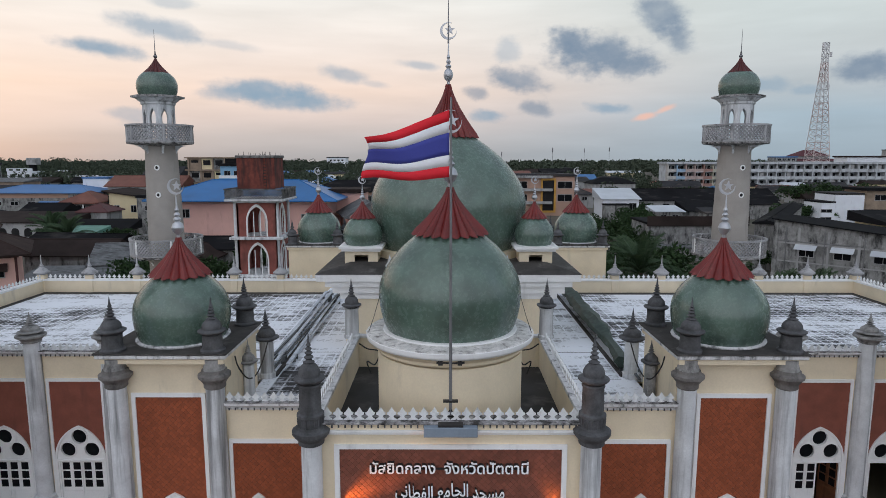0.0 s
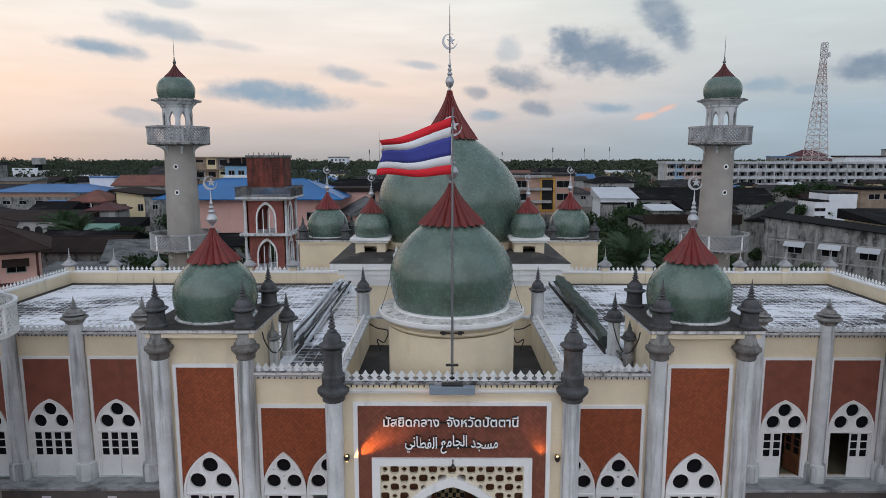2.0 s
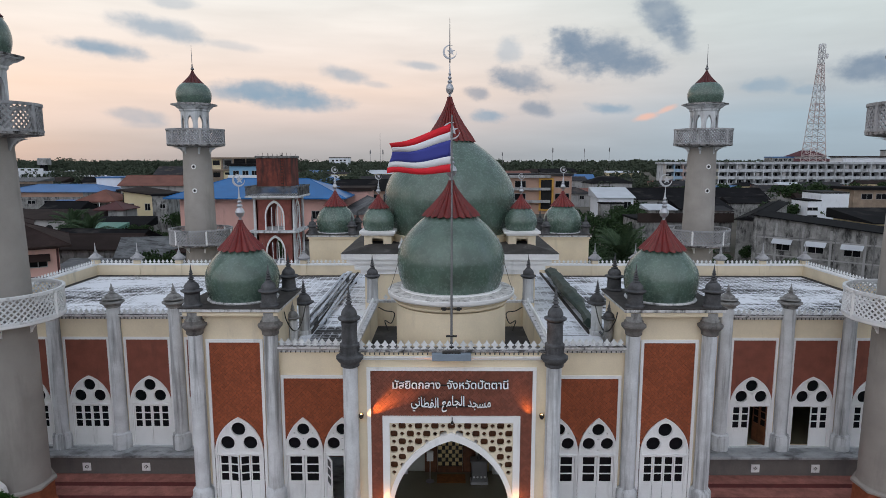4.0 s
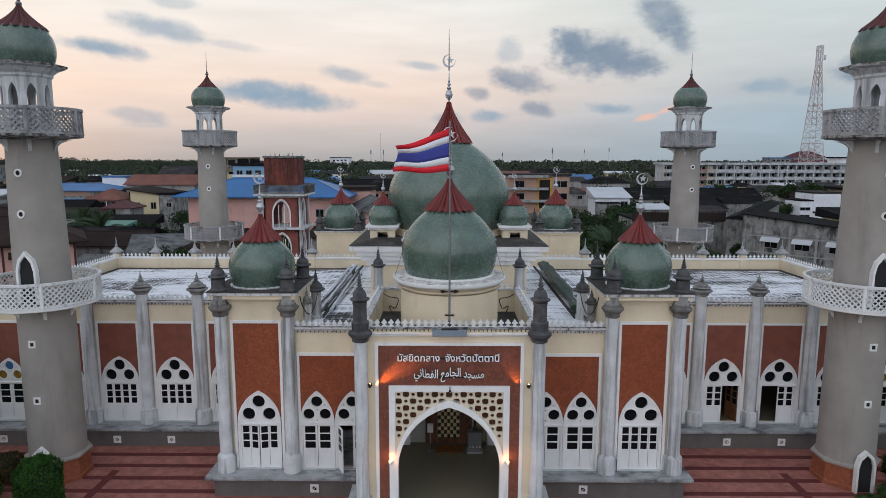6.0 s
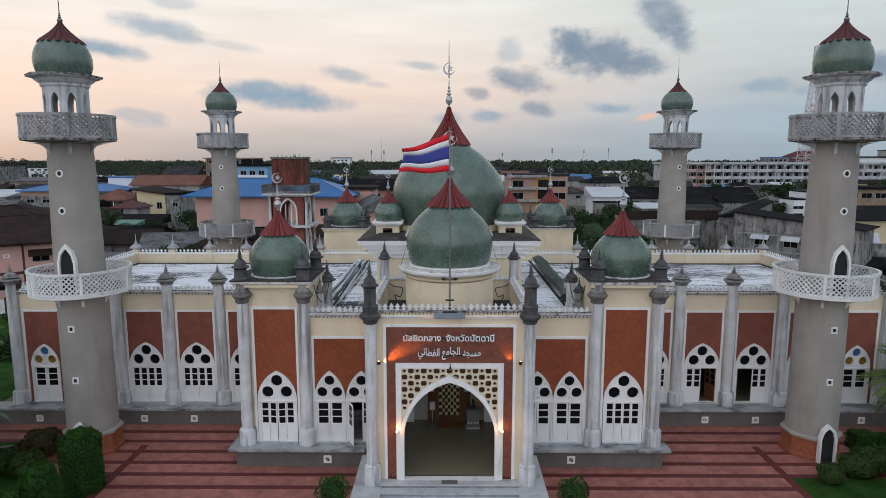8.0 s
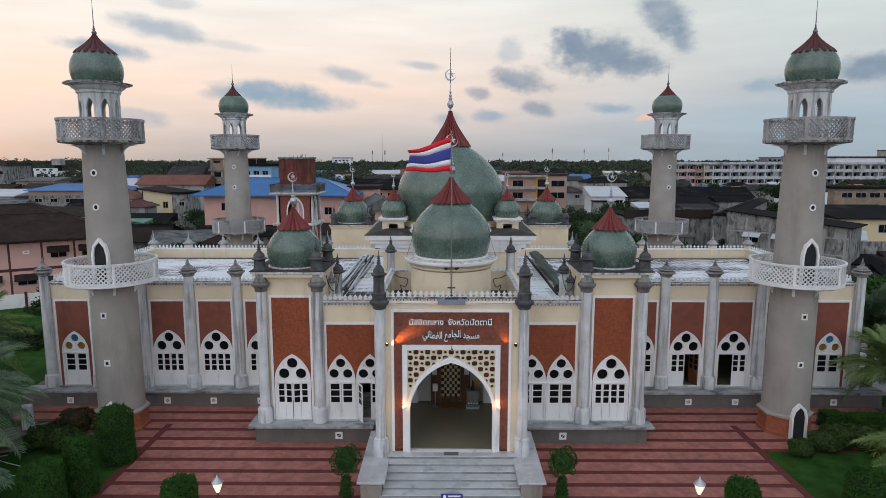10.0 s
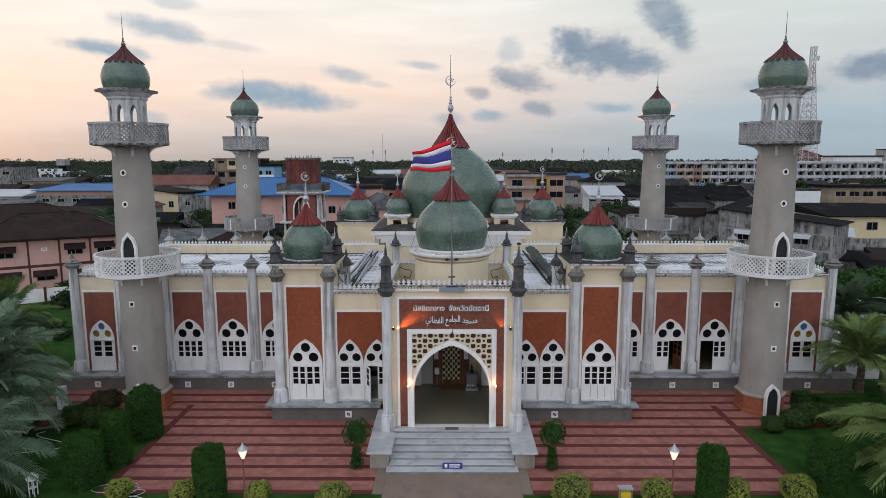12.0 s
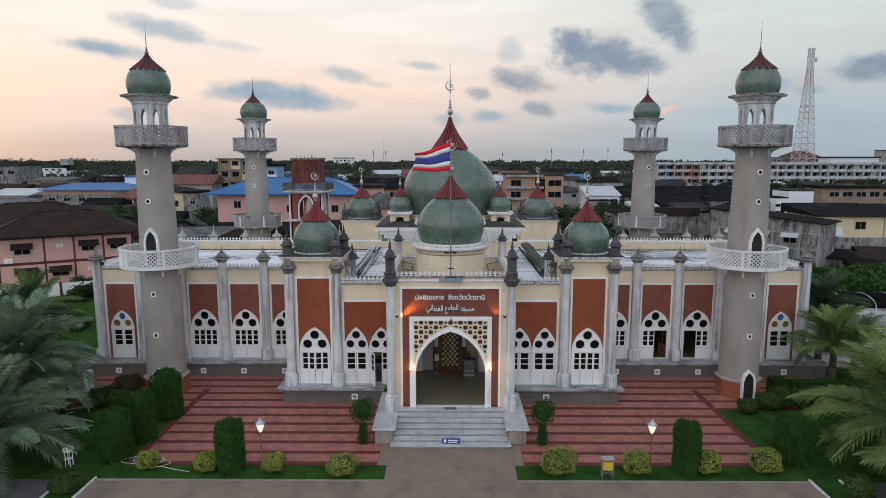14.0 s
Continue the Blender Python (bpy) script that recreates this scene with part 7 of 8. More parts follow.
def house_window(parent, x, y, z, w, h, awning=False, frame=True):
    key = (round(w, 2), round(h, 2))
    if key not in pane_mesh:
        bm = plate(rect(-w / 2, w / 2, -h / 2, h / 2), [rect(-w / 2 + 0.1, -0.04, -h / 2 + 0.1, h / 2 - 0.1), rect(0.04, w / 2 - 0.1, -h / 2 + 0.1, h / 2 - 0.1)], -0.08, 0.05)
        frame_mesh[key] = bpy.data.meshes.new("window")
        bm.to_mesh(frame_mesh[key])
        bm.free()
        frame_mesh[key].materials.append(PALEWALL)
        bm = solid(-w / 2 + 0.08, w / 2 - 0.08, -0.04, -0.02, -h / 2 + 0.08, h / 2 - 0.08)
        pane_mesh[key] = bpy.data.meshes.new("pane")
        bm.to_mesh(pane_mesh[key])
        bm.free()
        pane_mesh[key].materials.append(GLASS)
    wn = new("window", frame_mesh[key])
    wn.parent = parent
    wn.matrix_basis = pose(x, y, z)
    pn = new("pane", pane_mesh[key])
    pn.parent = wn
    if awning:
        bm = bmesh.new()
        a = [bm.verts.new(p) for p in ((-w / 2 - 0.3, 0, h / 2 + 0.45), (w / 2 + 0.3, 0, h / 2 + 0.45), (w / 2 + 0.3, -0.9, h / 2 - 0.25), (-w / 2 - 0.3, -0.9, h / 2 - 0.25))]
        b = [bm.verts.new(v.co - Vector((0, 0, 0.08))) for v in a]
        bm.faces.new(a)
        bm.faces.new(list(reversed(b)))
        for i in range(4):
            bm.faces.new((a[i], a[(i + 1) % 4], b[(i + 1) % 4], b[i]))
        aw = part("awning", bm, awning, wn)
    return wn


def roof_mesh(w, d, h, rise, kind, over):
    x, y = w / 2 + over, d / 2 + over
    bm = bmesh.new()
    base = [bm.verts.new(p) for p in ((-x, -y, h), (x, -y, h), (x, y, h), (-x, y, h))]
    low = [bm.verts.new(v.co - Vector((0, 0, 0.18))) for v in base]
    if kind == "flat":
        top = [bm.verts.new(v.co + Vector((0, 0, rise))) for v in base]
        for i in range(4):
            bm.faces.new((base[i], base[(i + 1) % 4], top[(i + 1) % 4], top[i]))
        bm.faces.new(top)
    elif kind == "shed":
        top = [bm.verts.new((-x, y, h + rise)), bm.verts.new((x, y, h + rise))]
        bm.faces.new((base[0], base[1], top[1], top[0]))
        bm.faces.new((base[2], base[3], top[0], top[1]))
        bm.faces.new((base[3], base[0], top[0]))
        bm.faces.new((base[1], base[2], top[1]))
    else:
        along = w >= d
        k = (min(x, y) * (0.9 if kind == "hip" else 0.0))
        if along:
            r = [bm.verts.new((-x + k, 0, h + rise)), bm.verts.new((x - k, 0, h + rise))]
            bm.faces.new((base[0], base[1], r[1], r[0]))
            bm.faces.new((base[2], base[3], r[0], r[1]))
            bm.faces.new((base[3], base[0], r[0]))
            bm.faces.new((base[1], base[2], r[1]))
        else:
            r = [bm.verts.new((0, -y + k, h + rise)), bm.verts.new((0, y - k, h + rise))]
            bm.faces.new((base[1], base[2], r[1], r[0]))
            bm.faces.new((base[3], base[0], r[0], r[1]))
            bm.faces.new((base[0], base[1], r[0]))
            bm.faces.new((base[2], base[3], r[1]))
    for i in range(4):
        bm.faces.new((low[i], low[(i + 1) % 4], base[(i + 1) % 4], base[i]))
    bm.faces.new(list(reversed(low)))
    return bm


def house(label, x, y, w, d, h, wall, roof, kind="hip", rise=2.0, over=0.6, windows=(), turn=0, group="", awning=False, name="house"):
    ob = thing(name, label, "building", group, "", (x, y, 0), turn)
    part("wall", solid(-w / 2, w / 2, -d / 2, d / 2, -0.1, h), wall, ob)
    part("roof", roof_mesh(w, d, h, rise, kind, over), roof, ob)
    if kind in ("hip", "gable") and y < 200:
        k = (min(w, d) / 2 + over) * (0.9 if kind == "hip" else 0.0)
        a = max(w, d) / 2 + over - k
        bm = bmesh.new()
        ends = ((-a, 0), (a, 0)) if w >= d else ((0, -a), (0, a))
        rod(bm, (*ends[0], h + rise), (*ends[1], h + rise), 0.13, 5)
        if kind == "hip":
            for e, q in ((0, -1), (1, 1)):
                for p in (-1, 1):
                    low = (q * (w / 2 + over), p * (d / 2 + over), h) if w >= d else (p * (w / 2 + over), q * (d / 2 + over), h)
                    rod(bm, (*ends[e], h + rise), low, 0.10, 4)
        part("ridge_cap", bm, roof, ob)
    for wx, wz, ww, wh in windows:
        house_window(ob, wx, -d / 2, wz, ww, wh, awning)
    return ob


# the pink house beside the garden, set at an angle
pink = house("two-storey pink house with maroon trim and a brown hipped roof", -55.6, 48.7, 16.5, 11.0, 7.9, PINKWALL, BROWNROOF, "hip", 2.8, 1.3,
             [(-5.2, 5.9, 1.9, 1.1), (2.6, 5.9, 1.9, 1.1), (6.1, 5.9, 1.9, 1.1), (-4.9, 2.6, 2.1, 1.0), (-1.0, 2.6, 2.1, 1.0)], 32, "", BROWNROOF)
for x in (-7.9, -2.7, 0.8, 4.4, 8.1):
    part("trim", solid(x - 0.12, x + 0.12, -5.56, -5.5, 0, 7.8), MAROONTRIM, pink)
part("trim", solid(-8.25, 8.25, -5.58, -5.5, 3.95, 4.3), MAROONTRIM, pink)
part("trim", solid(-8.4, 8.4, -5.62, -5.5, 7.45, 7.72), MAROONTRIM, pink)
for x, z in ((-0.9, 6.3), (2.6, 2.8)):
    part("vent", plate(rect(x - 0.35, x + 0.35, z - 0.22, z + 0.22), [rect(x - 0.18, x + 0.18, z - 0.1, z + 0.1)], -5.58, -5.5), WHITE, pink)
part("air_conditioner", bevelled(-7.3, -6.3, -6.0, -5.55, 4.35, 4.95, 0.04), WHITE, pink)
house("pink house wing with a dark brown hipped roof", -70.0, 63.5, 17.0, 11.0, 8.2, PINKWALL, BROWNROOF, "hip", 2.6, 1.2, [(-3, 6.1, 2.0, 1.1), (3, 6.1, 2.0, 1.1)], 32, "", BROWNROOF)
fence = thing("garden_wall", "low white garden wall before the pink house", "wall", "", "structure", (-55.6, 48.7, 0), 32)
for i in range(9):
    part("panel", solid(-24 + 4.6 * i, -24 + 4.6 * i + 4.3, -9.3, -9.1, 0, 1.7), WHITE, fence)
    part("pillar", solid(-24 + 4.6 * i - 0.3, -24 + 4.6 * i, -9.4, -9.0, 0, 1.9), MAROONTRIM, fence)

# the red water tower
tower = thing("water_tower", "rust-red water tank on a white columned tower with pointed arches", "water tower", "", "", (-21.9, 57.0, 0))
part("tank", bevelled(-2.8, 2.8, -2.7, 2.7, 14.4, 17.9, 0.06), BRICKTANK, tower, "rust-red stained tank")
part("tank_rim", bevelled(-2.95, 2.95, -2.85, 2.85, 17.9, 18.2, 0.05), SOOTYLATTICE, tower)
for k in range(14):
    x = -2.5 + 5.0 * k / 13
    part("rebar", turned([(0.03, 18.2), (0.03, 18.2 + 0.2 + 0.25 * ((k * 7) % 5) / 5)], 5, c=(x, -2.4 + (k % 2) * 4.6)), IRON, tower)
bm = bmesh.new()
for z in np.arange(14.4, 18.4, 0.35):
    rod(bm, (1.2, -2.8, z), (1.6, -2.8, z), 0.03, 4)
rod(bm, (1.2, -2.8, 13.3), (1.2, -2.8, 18.6), 0.03, 4)
rod(bm, (1.6, -2.8, 13.3), (1.6, -2.8, 18.6), 0.03, 4)
part("ladder", bm, IRON, tower)
part("gallery", bevelled(-4.4, 4.4, -4.2, 4.2, 13.0, 13.25, 0.05), PALE, tower)
for sx, sy, turn in ((0, -1, 0), (0, 1, 180), (1, 0, 90), (-1, 0, 270)):
    bm = bmesh.new()
    n = 22
    for i in range(n):
        xa, xb = -4.3 + 8.6 * i / n, -4.3 + 8.6 * (i + 1) / n
        for j in range(3):
            za, zb = 13.3 + 0.33 * j, 13.3 + 0.33 * (j + 1)
            rod(bm, (xa, -4.2, za), (xb, -4.2, zb), 0.05, 3)
            rod(bm, (xb, -4.2, za), (xa, -4.2, zb), 0.05, 3)
    box(bm, -4.35, 4.35, -4.27, -4.13, 14.3, 14.45)
    bmesh.ops.rotate(bm, verts=bm.verts, cent=(0, 0, 0), matrix=Matrix.Rotation(radians(turn), 3, "Z"))
    part("parapet_lattice", bm, SOOTYLATTICE, tower, "blackened lattice parapet")
for (z0, z1) in ((8.9, 13.0), (4.4, 8.6), (0.0, 4.2)):
    for turn in (0, 90, 180, 270):
        bm = plate(rect(-3.0, 3.0, z0, z1), [arch(0, 1.55, z0 + 0.01, z0 + (z1 - z0) * 0.40, (z1 - z0) * 0.46, 8)], -3.0, -2.75)
        bmesh.ops.rotate(bm, verts=bm.verts, cent=(0, 0, 0), matrix=Matrix.Rotation(radians(turn), 3, "Z"))
        part("wall", bm, ARCADERED, tower, "red wall with a pointed opening")
        bm = plate(arch(0, 1.60, z0, z0 + (z1 - z0) * 0.42, (z1 - z0) * 0.50, 8), [arch(0, 1.40, z0 + 0.001, z0 + (z1 - z0) * 0.40, (z1 - z0) * 0.44, 8)], -3.12, -2.9)
        for xx in (-0.5, 0.5):
            box(bm, xx - 0.06, xx + 0.06, -2.98, -2.9, z0, z0 + (z1 - z0) * 0.7)
        bmesh.ops.rotate(bm, verts=bm.verts, cent=(0, 0, 0), matrix=Matrix.Rotation(radians(turn), 3, "Z"))
        part("arch_moulding", bm, WHITE, tower, "white pointed arch")
    for cx in (-3.2, 3.2):
        for cy in (-3.2, 3.2):
            part("column", turned([(0.30, z0), (0.22, z0 + 0.3), (0.20, z1 - 0.3), (0.32, z1)], 12, c=(cx, cy)), PALE, tower, "white corner column", True)
    part("floor_slab", bevelled(-4.0, 4.0, -3.9, 3.9, z1 - 0.02, z1 + 0.28, 0.04) if z1 < 12 else bevelled(-3.5, 3.5, -3.5, 3.5, z1 - 0.2, z1 - 0.01, 0.04), PALE, tower)

tower.scale = (0.77, 0.77, 1.0)

# named buildings behind the mosque
house("low house with a black sheet roof before the pink hall", -36.5, 79.0, 17.0, 5.0, 4.3, GREYWALL, DARKROOF, "gable", 1.6, 0.6, turn=3)
house("lean-to with a blackened sheet roof before the pink houses", -17.0, 80.5, 13.0, 5.0, 4.6, GREYWALL, RUSTROOF, "shed", 1.4, 0.6, turn=-5)
house("pink hall with a bright blue sheet roof", -32.8, 91.0, 27.0, 14.0, 11.2, PINKWALL, BLUEROOF, "hip", 3.0, 2.0, [(-9.5, 9.0, 1.5, 1.5), (1.0, 8.2, 1.4, 1.4), (10.0, 8.2, 1.5, 1.5)])
house("pink flat-topped house with a brown roof edge", -18.2, 97.0, 7.0, 8.0, 12.0, PINKWALL, RUSTROOF, "flat", 0.5, 0.5)
house("black roofed house behind the pink houses", -6.0, 120.0, 26.0, 10.0, 6.0, GREYWALL, DARKROOF, "gable", 2.0, 0.8)
house("small pink house with a pale sloping roof", -13.6, 88.0, 7.0, 10.0, 8.6, PINKWALL, SCRAP, "gable", 2.4, 0.8, turn=16)
bare = thing("unfinished_building", "brown unfinished four-storey concrete frame building", "building", "", "", (-74.0, 188.0, 0))
CLAY = material("brown_block_wall", (0.26, 0.20, 0.15), 0.9, var=0.25, scale=0.6)
# one black block stands for the rooms; their shade is its colour
part("wall", solid(-7.6, 7.6, 3.0, 7.0, 0, 17.6), DARKROOF, bare, "black block with the shade of unlit rooms in its colour")
for j in range(5):
    part("floor_slab", solid(-8.6 if j > 2 else -8.0, 8.2, -5.6, 7.0, 2.4 + 3.9 * j - 0.25, 2.4 + 3.9 * j + 0.2), CLAY, bare)
for i in range(5):
    part("column", solid(-7.8 + 3.85 * i, -7.3 + 3.85 * i, -5.3, -4.8, 0, 18.0), CLAY, bare)
for i in range(3):
    for j in range(4):
        x, z = -7.3 + 3.85 * i, 2.6 + 3.9 * j
        sill = 1.3 if (i + 2 * j) % 3 else 2.1
        part("infill_panel", plate(rect(x, x + 3.35, z, z + 3.45), [rect(x + 0.5, x + 2.85, z + sill, z + 2.9)], -4.9, -4.7), (CLAY, YELLOWWALL, GREYWALL)[(i + j) % 3], bare)
        part("window_pane", solid(x + 0.45, x + 2.9, -4.76, -4.74, z + sill - 0.05, z + 2.95), GLASS, bare)
part("rendered_wall", solid(4.2, 8.0, -5.4, 7.0, 0, 17.9), DARKROOF, bare, "black stained end wall")
sky_house = house("sky blue painted house with balconies", -64.5, 182.0, 10.2, 9.0, 15.6, BLUEWALL, DARKROOF, "flat", 0.6, 0.6, [(-3, 13.2, 2.0, 1.6), (0, 13.2, 2.0, 1.6), (3, 13.2, 2.0, 1.6), (-3, 9.6, 2.0, 1.6), (0, 9.6, 2.0, 1.6), (3, 9.6, 2.0, 1.6)])
for z in (8.0, 11.6):
    part("balcony_slab", solid(-5.2, 5.2, -5.8, -4.5, z - 0.15, z + 0.15), BLUEWALL, sky_house)
    part("balcony_rail", solid(-5.2, 5.2, -5.85, -5.75, z + 0.15, z + 1.0), CLEANWALL, sky_house)
# pale yellow house with its roof falling to one side
yel = thing("house", "pale yellow house with a brown sheet roof falling to one side", "building", "", "", (-82.4, 152.0, 0))
bm = bmesh.new()
front = [bm.verts.new(p) for p in ((-6.2, -5, 0), (5.2, -5, 0), (5.2, -5, 7.4), (-6.2, -5, 9.0))]
back = [bm.verts.new((v.co.x, 8, v.co.z)) for v in front]
bm.faces.new(front)
bm.faces.new(list(reversed(back)))
for i in range(4):
    bm.faces.new((front[(i + 1) % 4], front[i], back[i], back[(i + 1) % 4]))
part("wall", bm, YELLOWWALL, yel)
bm = bmesh.new()
a = [bm.verts.new(p) for p in ((-7.4, -6.0, 9.2), (6.2, -6.0, 7.3), (6.2, 9, 7.5), (-7.4, 9, 9.4))]
b = [bm.verts.new(v.co + Vector((0, 0, 0.3))) for v in a]
bm.faces.new(list(reversed(a)))
bm.faces.new(b)
for i in range(4):
    bm.faces.new((a[i], a[(i + 1) % 4], b[(i + 1) % 4], b[i]))
part("roof", bm, RUSTROOF, yel)
for x in (-4.0, 0.4, 4.2):
    house_window(yel, x, -5, 4.7, 1.5, 1.9)
part("drain_pipe", solid(-6.15, -5.95, -5.12, -5.0, 0, 8.6), DARKROOF, yel)
ver = house("two-storey verandah house with a red tile roof", -94.6, 149.5, 8.6, 9.0, 6.6, PALEWALL, REDROOF, "hip", 2.6, 1.0, [(-3.2, 5.0, 2.2, 1.7), (0, 5.0, 2.2, 1.7), (3.2, 5.0, 2.2, 1.7)])
part("verandah_roof", solid(-5.6, 4.6, -6.6, -4.2, 6.2, 6.5), REDROOF, ver)
part("verandah_rail", solid(-4.8, 4.8, -6.4, -6.2, 3.2, 4.1), WHITE, ver)
part("verandah_floor", solid(-4.8, 4.8, -6.4, -5.0, 2.9, 3.2), PALEWALL, ver)
for x in (-4.6, -1.5, 1.5, 4.6):
    part("verandah_post", solid(x - 0.12, x + 0.12, -6.4, -6.15, 0, 6.2), WHITE, ver)
house("long shed with red tile roof", -92.0, 180.0, 22.0, 12.0, 9.4, PALEWALL, REDROOF, "gable", 3.0, 0.8)
house("grey walled house with a gabled roof", -98.0, 205.0, 12.0, 10.0, 12.0, GREYWALL, GREYROOF, "gable", 3.0, 0.6)
hall = house("long hall with a bright blue roof and an orange band", -120.0, 174.0, 30.0, 14.0, 7.8, GREYWALL, PALEBLUEROOF, "hip", 2.0, 1.0, [(-12 + 5 * i, 4.6, 2.4, 1.2) for i in range(6)])
part("orange_band", solid(-14.9, 9.0, -7.1, -7.0, 6.2, 7.6), ORANGEWALL, hall, "orange painted band under the eaves")
house("low shed with a deep blue sheet roof", -108.6, 154.0, 8.0, 6.0, 4.4, GREYWALL, BLUEROOF, "shed", 1.6, 0.6)
house("flat blue-white building with a signboard front", -111.0, 186.0, 8.0, 8.0, 11.6, CLEANWALL, PALEBLUEROOF, "flat", 0.3, 0.2)
tank = thing("house", "pale two-storey house with a steel water tank tower", "building", "", "", (-203.0, 288.0, 0))
part("wall", solid(-6, 6, -5, 5, 0, 11.6), CLEANWALL, tank)
part("parapet", plate(rect(-6.2, 6.2, 11.6, 13.0), [rect(-5 + 3.4 * i, -3 + 3.4 * i, 11.9, 12.7) for i in range(3)], -5.1, -4.8), CLEANWALL, tank)
part("tank_tower", solid(2.2, 4.6, -1, 1.4, 11.6, 14.6), DARKROOF, tank)
part("water_tank", bevelled(1.2, 6.0, -1.5, 2.4, 14.6, 17.9, 0.2), PALEWALL, tank, "grey roof tank")
for x in (-3.6, 0, 3.6):
    house_window(tank, x, -5, 9.4, 2.0, 1.6)
house("grey factory with stepped roof", -197.0, 240.0, 20.0, 16.0, 15.0, GREYWALL, GREYROOF, "flat", 1.0, 0.4, [(-8 + 5 * i, 12, 3, 1.5) for i in range(4)])
house("tall stained concrete house", -69.6, 132.0, 3.8, 9.0, 9.0, GREYWALL, DARKROOF, "flat", 0.4, 0.2, [(0.6, 6.4, 1.4, 1.2)])
house("black gabled house with a faded sheet roof", -97.0, 136.0, 9.0, 8.0, 5.0, GREYWALL, DARKROOF, "gable", 2.0, 0.8)
house("small house with a dark maroon roof", -83.0, 133.0, 6.5, 7.0, 5.4, PALEWALL, MAROONTRIM, "hip", 1.8, 0.6)
arc = house("low white arcaded building with a flat brown roof", -97.0, 125.0, 26.0, 12.0, 4.0, PALEWALL, RUSTROOF, "shed", 1.4, 0.5)
for i in range(9):
    part("arch_opening", plate(arch(-11.4 + 2.8 * i, 0.85, 0.8, 1.9, 0.8, 6), [], -6.06, -6.0), DARKVOID, arc)
house("low house with a weathered pale sheet roof", -131.0, 150.0, 13.0, 9.0, 4.2, PALEWALL, SCRAP, "gable", 1.8, 0.7, [(-3, 2.6, 2, 1.4), (3, 2.6, 2, 1.4)], 6)
house("low house with a bright grey sheet roof", -147.0, 172.0, 14.0, 10.0, 6.0, PALEWALL, LIGHTROOF, "shed", 1.8, 0.7, [(-3, 4.2, 2, 1.4), (3, 4.2, 2, 1.4)])
house("grey roofed house among the sheds", -144.0, 196.0, 20.0, 10.0, 6.6, GREYWALL, GREYROOF, "gable", 2.2, 0.7, [(-5, 4.6, 2, 1.4), (0, 4.6, 2, 1.4), (5, 4.6, 2, 1.4)], -4)
house("dusty white house with a grey sheet roof", -118.0, 140.0, 10.0, 8.0, 4.0, PALEWALL, GREYROOF, "hip", 1.6, 0.7, [(-2, 2.6, 1.8, 1.4), (2, 2.6, 1.8, 1.4)], 4)
house("brown walled flat-topped house", -168.0, 226.0, 16.0, 10.0, 9.0, CLAY, SCRAP, "shed", 1.2, 0.5, [(-4, 6.6, 2.4, 1.6), (1, 6.6, 2.4, 1.6)])
house("low shed with a green sheet awning", -72.0, 106.0, 6.0, 6.0, 3.4, GREYWALL, GREENROOF, "shed", 0.9, 0.7)
house("long low house with a dark red-brown roof", -57.5, 79.5, 12.5, 7.0, 3.4, GREYWALL, RUSTROOF, "gable", 2.0, 0.8)
house("low house with a weathered grey sheet roof", -46.0, 75.5, 10.0, 9.0, 3.0, GREYWALL, SCRAP, "gable", 2.4, 0.9, turn=14)
house("lean-to with a weathered grey sheet roof", -49.0, 67.0, 15.0, 5.0, 2.0, GREYWALL, SCRAP, "shed", 0.9, 0.5, turn=4)
house("low house with a dark maroon roof beside the water tower", -38.0, 76.0, 8.0, 8.0, 3.6, GREYWALL, BROWNROOF, "hip", 2.0, 0.8)
house("black roofed house under the trees", -64.0, 92.0, 16.0, 8.0, 3.0, GREYWALL, DARKROOF, "gable", 1.8, 0.8, turn=-6)
house("black roofed house among trees", -76.0, 116.0, 16.0, 8.0, 2.8, GREYWALL, DARKROOF, "shed", 1.8, 0.8, turn=5)
house("arcaded market hall with dark roof", -16.0, 170.0, 46.0, 14.0, 8.4, ORANGEWALL, DARKROOF, "hip", 3.0, 1.0, [(-19 + 4.3 * i, 6.0, 2.6, 2.6) for i in range(10)])

shop = house("three-storey orange-pink shop house with balconies", 30.0, 185.0, 20.0, 12.0, 12.4, ORANGEWALL, GREYROOF, "flat", 0.5, 0.5, [(-6.5, 9.6, 3.6, 2.2), (7.0, 9.6, 4.6, 2.2), (-6.5, 5.6, 3.6, 2.2), (7.0, 5.6, 4.6, 2.2)])
for z in (4.0, 8.0, 12.0):
    part("balcony_slab", solid(-10.2, 3.0, -7.4, -6.0, z - 0.3, z + 0.5), PALEWALL, shop)
bm = plate(rect(-0.5, 4.2, 1.0, 11.6), [rect(0.1, 3.6, 1.6, 11.0)], -6.3, -6.0)
part("stair_frame", bm, material("yellow_frame", (0.50, 0.27, 0.05), 0.6), shop, "tall yellow frame round a dark stairwell")
part("stairwell", solid(0.1, 3.6, -6.05, -6.02, 1.6, 11.0), DARKVOID, shop)
white = house("white two-storey house with a bright sheet roof", 50.6, 170.0, 10.4, 11.0, 6.2, CLEANWALL, LIGHTROOF, "shed", 2.6, 0.6, [(3.4, 4.0, 2.2, 2.0), (3.4, 1.2, 2.2, 1.4)])
part("lean_to_roof", solid(-5.6, 1.6, -9.5, -5.5, 4.6, 4.9), DARKROOF, white, "dark lean-to roof")
part("lean_to_wall", solid(-5.4, 1.4, -9.2, -5.5, 0, 4.6), GREYWALL, white)
house("long shed with a black sheet roof", 80.0, 184.0, 44.0, 14.0, 5.0, PALEWALL, DARKROOF, "gable", 3.2, 0.8, [(-18 + 6 * i, 3.2, 2.2, 1.6) for i in range(7)])
